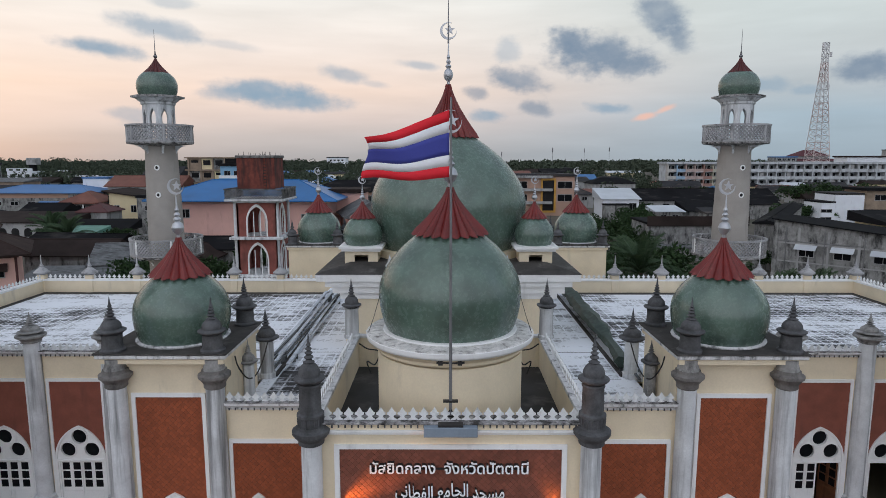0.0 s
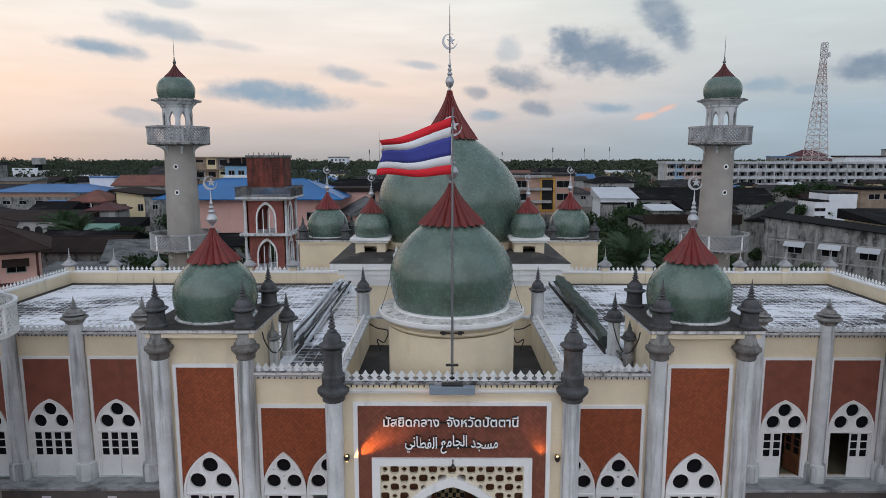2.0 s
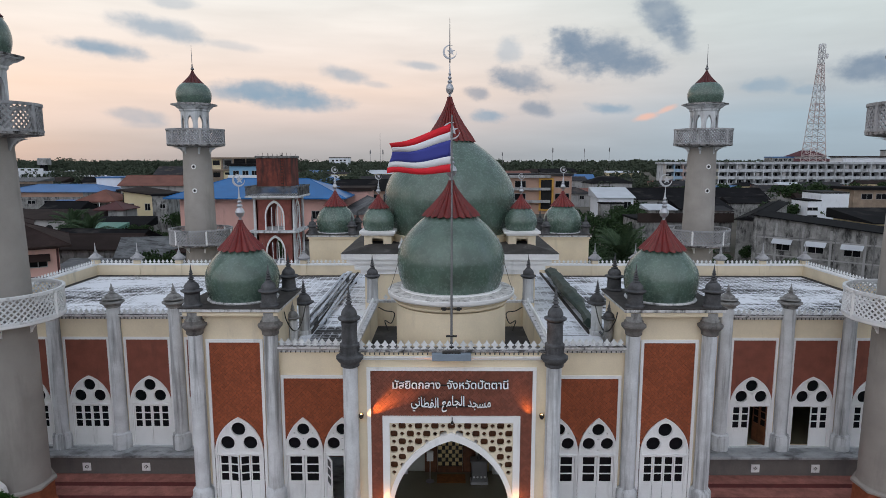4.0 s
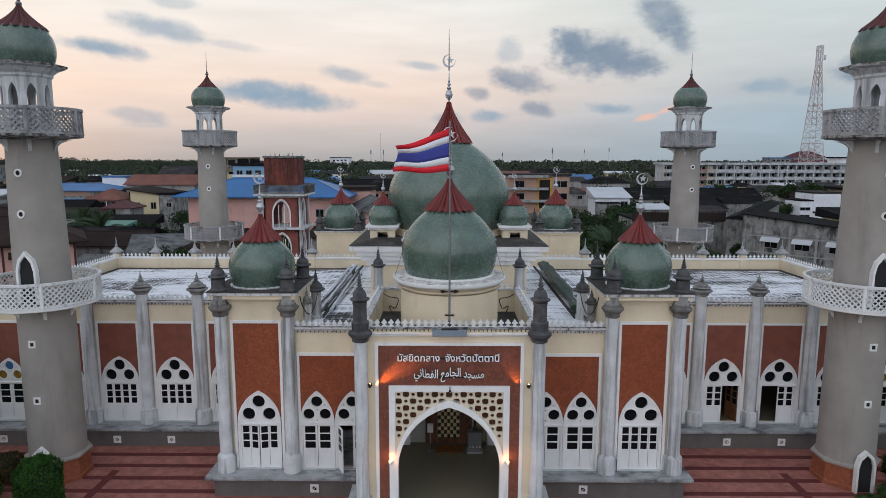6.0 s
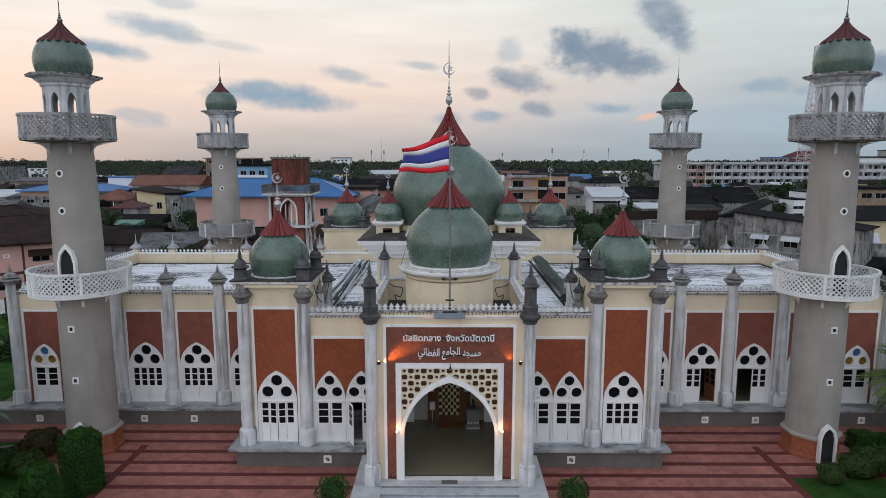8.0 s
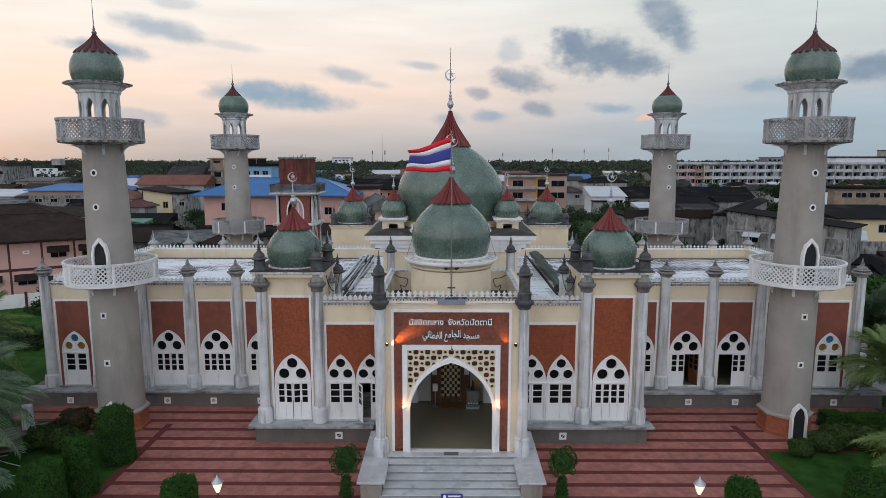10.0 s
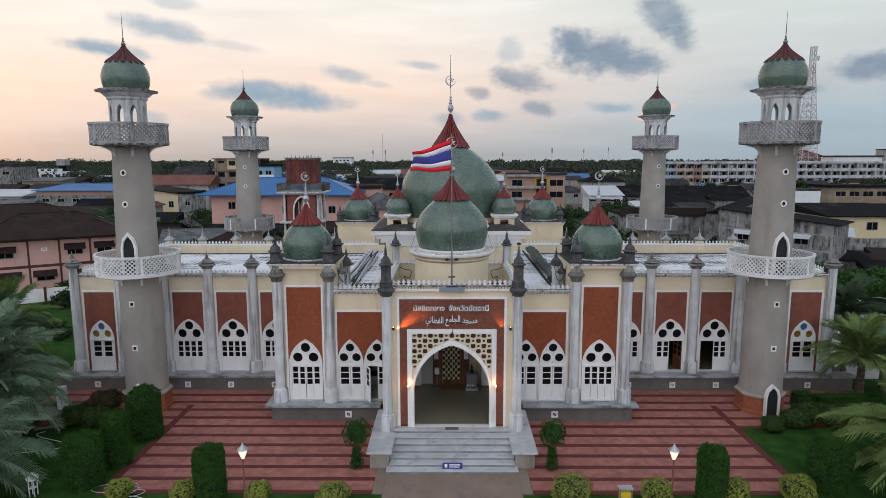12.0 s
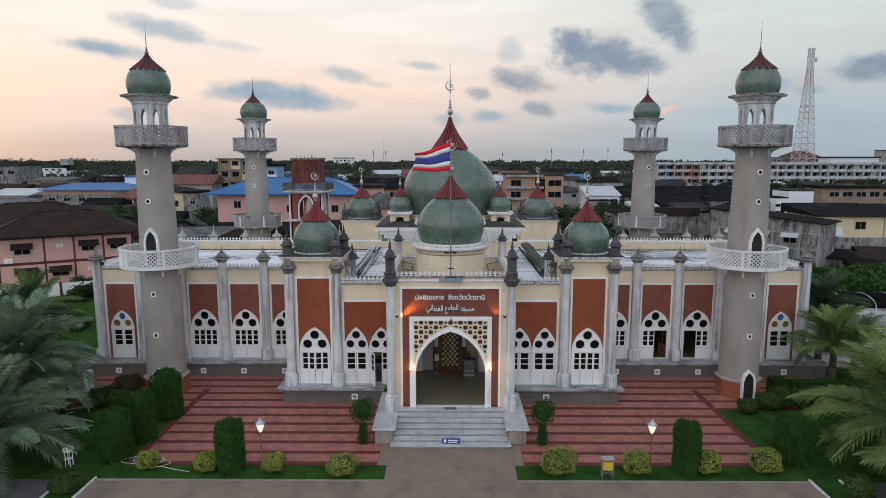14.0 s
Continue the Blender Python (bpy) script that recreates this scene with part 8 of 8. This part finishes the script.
house("low house with a bright sheet awning", 60.5, 156.0, 7.0, 7.0, 3.6, GREYWALL, LIGHTROOF, "shed", 1.1, 0.7, [(-1.6, 2.0, 1.6, 1.4), (1.6, 2.0, 1.6, 1.4)])
house("low black roofed house with stained walls", 74.0, 160.0, 14.0, 9.0, 3.6, GREYWALL, DARKROOF, "shed", 2.2, 0.7, [(-3, 2.2, 2, 1.4), (3, 2.2, 2, 1.4)])
house("low grey lean-to with a sheet roof", 72.0, 148.0, 9.0, 6.0, 3.8, GREYWALL, GREYROOF, "shed", 1.0, 0.5)
rust = house("stained black and grey wall building with a rusted roof edge", 45.5, 101.0, 18.0, 10.0, 6.2, GREYWALL, DARKROOF, "flat", 0.2, 0.2)
part("roof_edge", solid(-9.2, 9.2, -5.3, -5.15, 5.7, 7.5), RUSTROOF, rust, "rusted sheet edge")
part("lean_to_roof", solid(-9, 4, -10.0, -5.2, 2.3, 2.5), SCRAP, rust, "weathered sheet lean-to")
part("lean_to_wall", solid(-8.8, 3.8, -9.6, -5.2, 0, 2.3), GREYWALL, rust)
# long narrow building running away from the mosque
house("long narrow stained concrete building with a black roof", 64.8, 103.8, 3.4, 50.0, 7.6, GREYWALL, DARKROOF, "gable", 0.5, 0.4, turn=-33)
# grey warehouse, its front turned away and its roof falling along it
ware = thing("warehouse", "grey stained warehouse with white window awnings and pipes on the wall", "building", "", "", (55.0, 68.5, 0), -45)
bm = bmesh.new()
front = [bm.verts.new(p) for p in ((-9.2, 0, 0), (9.2, 0, 0), (9.2, 0, 7.3), (-9.2, 0, 8.9))]
back = [bm.verts.new((v.co.x, 8, v.co.z)) for v in front]
bm.faces.new(front)
bm.faces.new(list(reversed(back)))
for i in range(4):
    bm.faces.new((front[(i + 1) % 4], front[i], back[i], back[(i + 1) % 4]))
part("wall", bm, GREYWALL, ware)
bm = bmesh.new()
a = [bm.verts.new(p) for p in ((-9.6, -0.5, 9.0), (9.9, -0.5, 7.3), (9.9, 8.4, 7.3), (-9.6, 8.4, 9.0))]
b = [bm.verts.new(v.co + Vector((0, 0, 0.16))) for v in a]
bm.faces.new(list(reversed(a)))
bm.faces.new(b)
for i in range(4):
    bm.faces.new((a[i], a[(i + 1) % 4], b[(i + 1) % 4], b[i]))
part("roof", bm, DARKROOF, ware)
for x in (-4.9, -0.3, 4.4):
    house_window(ware, x, 0, 4.5, 2.2, 1.4, LIGHTROOF)
for x in (-7.6, -2.6, 2.2, 7.0):
    part("drain_pipe", solid(x - 0.05, x + 0.05, -0.13, -0.02, 0, 7.4 - 0.08 * x), PEWTER, ware)
part("band", solid(-9.15, 9.15, -0.10, -0.003, 5.55, 5.80), PALEWALL, ware, "pale concrete band")
part("band", solid(-9.15, 9.15, -0.08, -0.003, 2.9, 3.1), PALEWALL, ware, "pale concrete band")
for x in (-9.0, -5.9, -2.1, 1.6, 5.9, 8.8):
    part("pilaster", solid(x - 0.16, x + 0.16, -0.07, -0.004, 0, 7.5 - 0.08 * x), PALEWALL, ware, "pale concrete pilaster")
part("pipe_run", solid(-9.0, 2.2, -0.16, -0.02, 5.9, 5.99), PEWTER, ware)
part("pilaster", solid(-9.3, -8.7, -0.2, 0.0, 0, 8.8), GREYWALL, ware)
part("lintel_band", solid(-9.2, 9.2, -0.06, 0.0, 3.1, 3.4), GREYWALL, ware)
house("white box house with a terrace", 102.4, 147.0, 7.4, 9.0, 8.8, CLEANWALL, GREYROOF, "flat", 0.3, 0.0, [(3.2, 3.0, 3.0, 1.6)])
house("lower white wing with a black roof", 96.8, 146.0, 3.4, 8.0, 6.8, CLEANWALL, DARKROOF, "flat", 0.2, 0.1, [(-0.4, 4.6, 2.8, 0.9), (-0.4, 2.6, 2.8, 0.9)])
house("low stained house with a black roof", 92.0, 172.0, 12.0, 9.0, 4.4, GREYWALL, DARKROOF, "gable", 1.6, 0.5)
house("brown balconied shop house", 138.0, 172.0, 30.0, 10.0, 8.6, CLAY, DARKROOF, "flat", 0.6, 0.8, [(-11 + 4.4 * i, 6.4, 3.4, 1.7) for i in range(6)])
house("black corrugated roof over a yard", 118.0, 142.0, 26.0, 12.0, 3.4, GREYWALL, DARKROOF, "gable", 1.4, 0.6, turn=-4)
cream = house("cream house with a black sheet roof", 80.4, 89.0, 14.5, 12.0, 7.0, YELLOWWALL, DARKROOF, "shed", 1.6, 0.9, [(1.0, 5.0, 2.2, 1.6)])
part("lower_wall", solid(-7.3, 7.3, -6.15, -6.0, 0, 2.6), GREYWALL, cream, "stained grey lower wall")
part("drain_pipe", solid(5.6, 5.75, -6.2, -6.05, 0.5, 6.2), PALEWALL, cream)
cream = house("cream house with a long flat front", 96.4, 89.5, 16.0, 12.0, 6.8, YELLOWWALL, DARKROOF, "shed", 1.6, 0.8, [(-3, 4.8, 2.6, 1.0), (4, 4.8, 2.6, 1.0)])
part("lower_wall", solid(-8.1, 8.1, -6.15, -6.0, 0, 3.2), PALEWALL, cream, "dusty pale lower wall")
house("bright sheet lean-to beside the warehouse", 68.5, 73.0, 4.0, 5.0, 4.6, GREYWALL, LIGHTROOF, "shed", 1.0, 0.7, turn=-30)
for i, (x, y, w, d, h, turn) in enumerate(((66.0, 66.5, 6, 5, 1.5, -20), (71.5, 64.0, 7, 5, 1.2, -28), (68.5, 59.5, 6, 4, 0.9, -16), (76.0, 68.0, 7, 5, 1.6, -12))):
    house("low shack with a sagging black sheet roof", x, y, w, d, h, GREYWALL, (DARKROOF, RUSTROOF)[i % 2], "shed", 0.9, 0.5, turn=turn, group="shacks behind the trees", name="shack")

# the long block of flats
flats = thing("apartment_block", "long pale four-storey apartment block with recessed balconies", "building", "", "", (134.0, 365.0, 0))
FLATWALL = material("pale_flats_wall", (0.45, 0.475, 0.50), 0.85, var=0.12, scale=0.2, stain=(0.16, 0.16, 0.16), amount=0.5, stain_scale=(0.4, 0.4, 0.15))
part("wall", solid(0, 236, 3, 16, 0, 14.2), FLATWALL, flats)
part("roof", solid(-1, 237, -0.8, 17, 14.2, 15.5), FLATWALL, flats, "flat pale roof edge")
FACES = [material("flat_yellow", (0.42, 0.41, 0.39), 0.85), material("flat_blue", (0.26, 0.37, 0.49), 0.85), material("flat_salmon", (0.40, 0.31, 0.29), 0.85), material("flat_red_brown", (0.29, 0.17, 0.145), 0.85), material("flat_cream", (0.40, 0.38, 0.31), 0.85), FLATWALL]
pan_mesh = {}


def shared(key, make, mat):
    if key not in pan_mesh:
        me = bpy.data.meshes.new(key)
        bm = make()
        bm.to_mesh(me)
        bm.free()
        me.materials.append(mat)
        pan_mesh[key] = me
    return pan_mesh[key]


def flat_piece(name, key, make, mat, at):
    ob = new(name, shared(key, make, mat))
    ob.parent = flats
    ob.location = at
    return ob


x = 0.0
for i in range(43):
    bay = 5.45
    fm = FACES[(0, 1, 2, 2, 3, 4)[i]] if i < 6 else FACES[5]
    q = "a"
    flat_piece("pier", "pier" + fm.name, lambda: solid(-0.35, 0.35, -0.5, 3.0, 0, 14.2), fm, (x, 0, 0))
    for j in range(3):
        z = 0.9 + 4.4 * j
        flat_piece("balcony", "balcony" + q + fm.name, lambda: solid(0.35, bay - 0.35, -0.25, 0.05, 0.0, 1.7), fm, (x, 0, z))
        flat_piece("floor_slab", "floor_slab" + q, lambda: solid(0.35, bay - 0.35, -0.4, 3.0, -0.25, 0.0), FLATWALL, (x, 0, z + (0.0 if j else 0.01)))
        wn = flat_piece("window", "flat_window" + q, lambda: solid(0.7, bay - 0.7, 2.9, 2.97, 1.2, 3.6), GLASS, (x, 0, z))
        fr = new("frame", shared("flat_frame" + q, lambda: plate(rect(0.6, bay - 0.6, 1.1, 3.7), [rect(0.85, bay / 2 - 0.25, 1.3, 3.45), rect(bay / 2 + 0.25, bay - 0.85, 1.3, 3.45)], 2.80, 2.88), FLATWALL))
        fr.parent = wn
    if (i * 7) % 5 < 2:
        flat_piece("shutter", "shutter", lambda: solid(1.0, 3.2, 0.06, 0.12, 1.7, 3.9), (PALEWALL, GREYROOF, FLATWALL)[i % 3], (x, 0, 0.9 + 4.4 * (i % 3)))
    x += bay

# telecom mast
mast = thing("telecom_mast", "tall white and red steel lattice telecom mast", "mast", "", "", (290, 480, 0))
STEELW = material("pale_mast_steel", (0.58, 0.58, 0.59), 0.5)
STEELR = material("red_mast_steel", (0.52, 0.44, 0.43), 0.5)
zs = np.linspace(0, 105, 22)
for i in range(21):
    za, zb = zs[i], zs[i + 1]
    wa, wb = 7.4 - 5.7 * min(1, za / 88), 7.4 - 5.7 * min(1, zb / 88)
    paint = STEELR if (i // 3) % 2 else STEELW
    section = new("mast_section")
    section.parent = mast
    for a in range(4):
        p = Vector((wa * (1, 1, -1, -1)[a], wa * (1, -1, -1, 1)[a], za))
        q = Vector((wb * (1, 1, -1, -1)[a], wb * (1, -1, -1, 1)[a], zb))
        p2 = Vector((wa * (1, -1, -1, 1)[a], wa * (-1, -1, 1, 1)[a], za))
        q2 = Vector((wb * (1, -1, -1, 1)[a], wb * (-1, -1, 1, 1)[a], zb))
        for kind, e0, e1, r in (("leg", p, q, 0.32), ("brace", p, q2, 0.18), ("brace", p2, q, 0.18), ("crossbar", q, q2, 0.18)):
            bm = bmesh.new()
            rod(bm, e0, e1, r, 4)
            part(kind, bm, paint, section)
for k, z in enumerate((58, 70, 82, 94, 101)):
    part("antenna", turned([(0.9, z), (0.9, z + 3.5)], 8, c=(2.8 if k % 2 else -2.8, -2.5)), STEELW, mast)
MAROONROOF = material("maroon_roof", (0.085, 0.022, 0.028), 0.8)
red = house("large hall with a tiered dark red roof", 408.0, 700.0, 50.0, 34.0, 14.6, PALEWALL, MAROONROOF, "hip", 5.6, 3.0)
part("upper_wall", solid(-17, 17, -11, 11, 14.6, 20.0), PALEWALL, red)
part("upper_roof", roof_mesh(30.0, 20.0, 20.0, 6.6, "hip", 3.0), MAROONROOF, red, "upper tier of the roof")
house("long white flat roofed building", 305.0, 445.0, 36.0, 16.0, 18.6, CLEANWALL, RUSTROOF, "flat", 0.8, 0.8)
house("bluish grey house showing above the flats", 242.0, 440.0, 15.0, 12.0, 18.4, GREYWALL, PALEBLUEROOF, "flat", 0.6, 0.3, [(-5 + 3.3 * i, 16.6, 2.2, 1.4) for i in range(4)])
tall = house("tall pale office block on the skyline", 664.0, 900.0, 52.0, 30.0, 29.0, PALEWALL, GREYROOF, "flat", 1, 0.5)
for j in range(5):
    part("window_band", solid(-25.5, 25.5, -15.15, -15.0, 8 + 4 * j, 9.8 + 4 * j), GLASS, tall)
house("white flat-topped building on the skyline", -112.0, 640.0, 20.0, 14.0, 18.2, CLEANWALL, GREYROOF, "flat", 0.6, 0.4, [(-6 + 4 * i, 15.5, 2.2, 1.6) for i in range(4)])
for x, y, h in ((-76, 700, 46), (-88, 705, 28), (-72, 690, 28), (118, 685, 30), (200, 900, 32), (236, 900, 34), (72, 800, 26)):
    m2 = thing("radio_mast", "thin distant radio mast", "mast", "distant masts", "", (x, y, 0))
    bm = bmesh.new()
    rod(bm, (0, 0, 0), (0, 0, h), 0.28, 4, 0.12)
    part("pole", bm, PEWTER, m2)
    if h < 45:
        part("antenna", turned([(0.7, h * 0.80), (0.7, h * 0.96)], 8), PEWTER, m2)

# car shelter beside the hall
port = thing("car_shelter", "curved dark car shelter roof on thin posts", "shelter", "", "", (41.0, 27.0, 0))
bm = bmesh.new()
prev = None
for i in range(9):
    a = math.pi * i / 8
    ring = [bm.verts.new((x, -2.4 * math.cos(a), 2.3 + 1.1 * math.sin(a))) for x in (-7.5, 7.5)]
    if prev:
        bm.faces.new((prev[0], prev[1], ring[1], ring[0]))
    prev = ring
bmesh.ops.solidify(bm, geom=bm.faces[:], thickness=0.06)
part("roof", bm, DARKROOF, port, "dark curved sheet", True)
for x in (-7.4, -4.4, -1.4, 1.6, 4.6, 7.4):
    part("rib", pipe([(x, -2.42 * math.cos(math.pi * i / 8), 2.31 + 1.115 * math.sin(math.pi * i / 8)) for i in range(9)], 0.045, 5), PALE, port)
    for y in (-2.4, 2.4):
        part("post", solid(x - 0.05, x + 0.05, y - 0.05, y + 0.05, 0, 2.35), PALE, port)

# ---- the rest of the town: low houses in loose rows ----
trng = np.random.default_rng(21)
WALLS = [GREYWALL, PALEWALL, YELLOWWALL, GREYWALL, PINKWALL, PALEWALL]
ROOFS = [DARKROOF, GREYROOF, RUSTROOF, BROWNROOF, DARKROOF, GREYROOF, REDROOF, PALEBLUEROOF, LIGHTROOF]
ROOFWORDS = ["black sheet", "grey sheet", "rusty sheet", "brown tile", "black sheet", "grey sheet", "red tile", "faded blue", "bright sheet"]
WALLWORDS = ["stained grey", "dusty white", "pale yellow", "stained grey", "pink", "dusty white"]
TAKEN = [(-95, -36, 30, 100), (0, 130, 30, 92), (-30, -13, 48, 66), (-52, 2, 80, 106), (28, 155, 88, 195), (-150, -55, 98, 212), (-40, 42, 160, 195), (125, 390, 350, 390)]
count = 0
y = 60.0
while y < 560:
    span = 0.78 * (y + 45)
    x = -span
    while x < span:
        w, d = trng.uniform(6, 14) * (1 + y / 500), trng.uniform(6, 11)
        h = trng.choice([3.2, 3.8, 4.6, 6.4, 7.0]) * (1 + 0.15 * trng.random())
        cx = x + w / 2
        x += w + trng.uniform(1.0, 7.0) * (1 + y / 300)
        cy = y + trng.uniform(-4, 4)
        u = cx / (cy + 40)
        if u > 0.27 and cy > 195:
            if cy > 345 or trng.random() < 0.25:
                continue
            h = min(h, 3.4)
        if any(a - w / 2 < cx < b + w / 2 and c - d < cy < e + d for a, b, c, e in TAKEN) or trng.random() < 0.12:
            continue
        k, q = trng.integers(len(ROOFS) if cy > 130 else 6), trng.integers(len(WALLS))
        nw = int(w // 5)
        wins = [(-w / 2 + w * (i + 0.5) / nw, h - 1.5, 1.8, 1.4) for i in range(nw)] if y < 260 else ()
        house(f"low {WALLWORDS[q]} house with a {ROOFWORDS[k]} roof", cx, cy, w, d, h, WALLS[q], ROOFS[k], ("gable", "hip", "shed", "gable")[trng.integers(4)], trng.uniform(1.2, 2.6), 0.6, wins, trng.uniform(-8, 8), "low houses of the town")
        count += 1
    y += 13 + y * 0.05

# ---- trees ----


def crown(rad, tall, blobs, per, size, mat, seed):
    """A crown of leaf clumps with gaps and an uneven outline, and its limbs."""
    r = np.random.default_rng(seed)
    pts, nrm, limbs = [], [], []
    for i in range(blobs):
        a = r.uniform(0, 2 * math.pi)
        k = math.sqrt(r.uniform(0, 1)) * rad
        c = np.array((k * math.cos(a), k * math.sin(a), tall * (0.45 + 0.5 * r.uniform(0, 1) * (1 - 0.5 * k / rad))))
        q = rad * r.uniform(0.28, 0.5)
        d = r.normal(0, 1, (per, 3))
        d /= np.linalg.norm(d, axis=1)[:, None]
        pts.append(c + d * q * (1, 1, 0.75) * r.uniform(0.75, 1.05, (per, 1)))
        nrm.append(d)
        limbs.append(c)
    return np.concatenate(pts), np.concatenate(nrm), limbs


def tree(x, y, rad, tall, seed, label):
    ob = thing("tree", label, "tree", "trees among the houses", "", (x, y, 0))
    p, d, limbs = crown(rad, tall, 16, 80, 0.30, TREELEAF, seed)
    bm = turned([(0.28, 0), (0.2, tall * 0.3), (0.14, tall * 0.5)], 8)
    for c in limbs[:7]:
        rod(bm, (0, 0, tall * 0.32), tuple(c), 0.09, 5, 0.03)
    part("trunk", bm, BARK, ob)
    leafy("crown", p, d, 0.34, TREELEAF, ob, "", 0.7)
    return ob


kinds = [tree(26, 50, 4.0, 6.5, 31, "dark leafy tree behind the mosque"), tree(34, 54, 3.4, 5.2, 32, "dark leafy tree behind the mosque"), tree(-36, 50, 3.6, 5.0, 33, "dark leafy tree behind the mosque")]
spots = [(33, 99, 0.9), (36, 112, 1.0), (31, 92, 0.8), (40, 120, 1.0), (38, 105, 0.9), (28, 104, 0.9), (44, 130, 1.1), (34, 84, 0.8), (48, 140, 1.0), (24, 84, 0.7), (31, 88, 0.55), (27, 78, 0.7), (22, 70, 0.8), (-66, 86, 0.6), (-58, 100, 0.7), (-66, 108, 0.7), (-55, 88, 0.6), (92, 150, 1.2), (96, 146, 1.0), (120, 176, 1.3), (59, 172, 0.9), (130, 215, 1.5), (150, 230, 1.6), (170, 240, 1.5), (110, 225, 1.4), (200, 260, 1.6), (95, 215, 1.4), (82, 205, 1.3), (52, 82, 0.6), (-44, 86, 0.7), (-58, 94, 0.6), (-90, 102, 0.7), (20, 60, 1.0), (29, 64, 1.1), (38, 66, 0.9), (46, 58, 0.8), (-40, 62, 0.9), (-47, 74, 0.9), (-33, 70, 0.8), (-28, 76, 0.9), (-52, 112, 0.9), (-58, 118, 0.9), (-64, 125, 0.9),
         (36, 128, 0.8), (34, 140, 0.9), (30, 120, 0.9), (-8, 72, 0.8), (5, 66, 0.8), (12, 74, 0.9), (-2, 110, 1.2)]
for i, (x, y, k) in enumerate(spots):
    copy_thing(kinds[i % 3], pose(x, y, 0, 0, 0, 67 * i)).scale = (k, k, k)
shrub_rng = np.random.default_rng(5)
FRESHLEAF = leaf_material("fresh_green_leaf", (0.010, 0.036, 0.009), (0.046, 0.115, 0.026))
green = []
for q in (0, 1):
    ob = thing("tree", "low bright green leafy tree behind the car shelter", "tree", "low green trees", "", (44 + 9 * q, 37 + 4 * q, -1.2))
    p, d, limbs = crown(3.6, 5.2, 20, 190, 0.3, FRESHLEAF, 61 + q)
    bm = turned([(0.22, 0), (0.12, 2.4)], 8)
    for c in limbs[:6]:
        rod(bm, (0, 0, 1.8), tuple(c), 0.07, 5, 0.03)
    part("trunk", bm, BARK, ob)
    leafy("crown", p, d, 0.27, FRESHLEAF, ob, "", 0.8)
    green.append(ob)
for i in range(22):
    x, y = 41 + 1.9 * i + shrub_rng.uniform(-1, 1), 36 + 8 * ((i * 5) % 3) / 2 + 0.35 * i + shrub_rng.uniform(-1, 1)
    k = shrub_rng.uniform(0.75, 1.0)
    copy_thing(green[i % 2], pose(x, y, -1.2, 0, 0, 50 * i)).scale = (k, k, k)
for i in range(34):
    x, y = (shrub_rng.uniform(33, 62), shrub_rng.uniform(32, 48)) if i < 20 else (shrub_rng.uniform(-60, -33), shrub_rng.uniform(24, 46))
    copy_thing(kinds[i % 3], pose(x, y, -0.9 if i < 20 else -1.2, 0, 0, 41 * i)).scale = (0.62, 0.62, 0.55)


def woods(name, label, count, area, rad, tall, per, size, mat, seed):
    """A far belt of woodland: many clumped crowns as one body of leaves."""
    r = np.random.default_rng(seed)
    allp, alld = [], []
    for i in range(count):
        cx, cy, g = area(r)
        k = r.uniform(0.7, 1.35)
        p, d, _ = crown(rad * k, tall * k, 6, per, 1, mat, int(r.integers(1 << 30)))
        allp.append(p + (cx, cy, g))
        alld.append(d)
    v, f = leaf_cards(np.concatenate(allp), np.concatenate(alld), size, 0.7)
    tagged(mesh_of(name, v.tolist(), f.tolist(), mat), label, "trees", kind="stuff")


def left_wood(r):
    y = r.uniform(240, 620)
    x = -r.uniform(0.10, 0.85) * (y + 40)
    return x, y, (y - 240) * 0.018 + max(0, (-x / (y + 40) - 0.50)) * 12 - 2


def mid_wood(r):
    y = r.uniform(230, 900)
    return r.uniform(-0.12, 0.30) * (y + 40), y, (y - 230) * 0.006 - 3


def right_wood(r):
    y = r.uniform(420, 1100)
    return r.uniform(0.12, 0.80) * (y + 40), y, (y - 420) * 0.004


def far_wood(r):
    y = r.uniform(900, 1600)
    return r.uniform(-0.8, 0.8) * (y + 40), y, 0.0


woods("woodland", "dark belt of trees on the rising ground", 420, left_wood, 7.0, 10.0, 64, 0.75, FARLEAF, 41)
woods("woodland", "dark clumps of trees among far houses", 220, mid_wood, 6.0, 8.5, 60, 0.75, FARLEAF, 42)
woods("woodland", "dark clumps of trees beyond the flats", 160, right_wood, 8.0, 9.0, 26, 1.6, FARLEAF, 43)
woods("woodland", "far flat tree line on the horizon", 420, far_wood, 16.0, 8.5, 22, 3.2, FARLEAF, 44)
hill = thing("hill_slope", "low wooded rise beyond the town", "hill", "", "structure")
verts, faces = [], []
for j in range(9):
    y = 240 + 50 * j
    for i in range(13):
        u = 0.10 + 0.75 * i / 12
        x = -u * (y + 40)
        verts.append((x, y, (y - 240) * 0.018 + max(0, u - 0.50) * 12 - 0.5 if j else -2.0))
for j in range(8):
    for i in range(12):
        k = j * 13 + i
        faces.append((k, k + 1, k + 14, k + 13))
mesh_of("slope", verts, faces, material("dark_undergrowth", (0.03, 0.04, 0.025), 0.95, var=0.3, scale=0.05), hill)
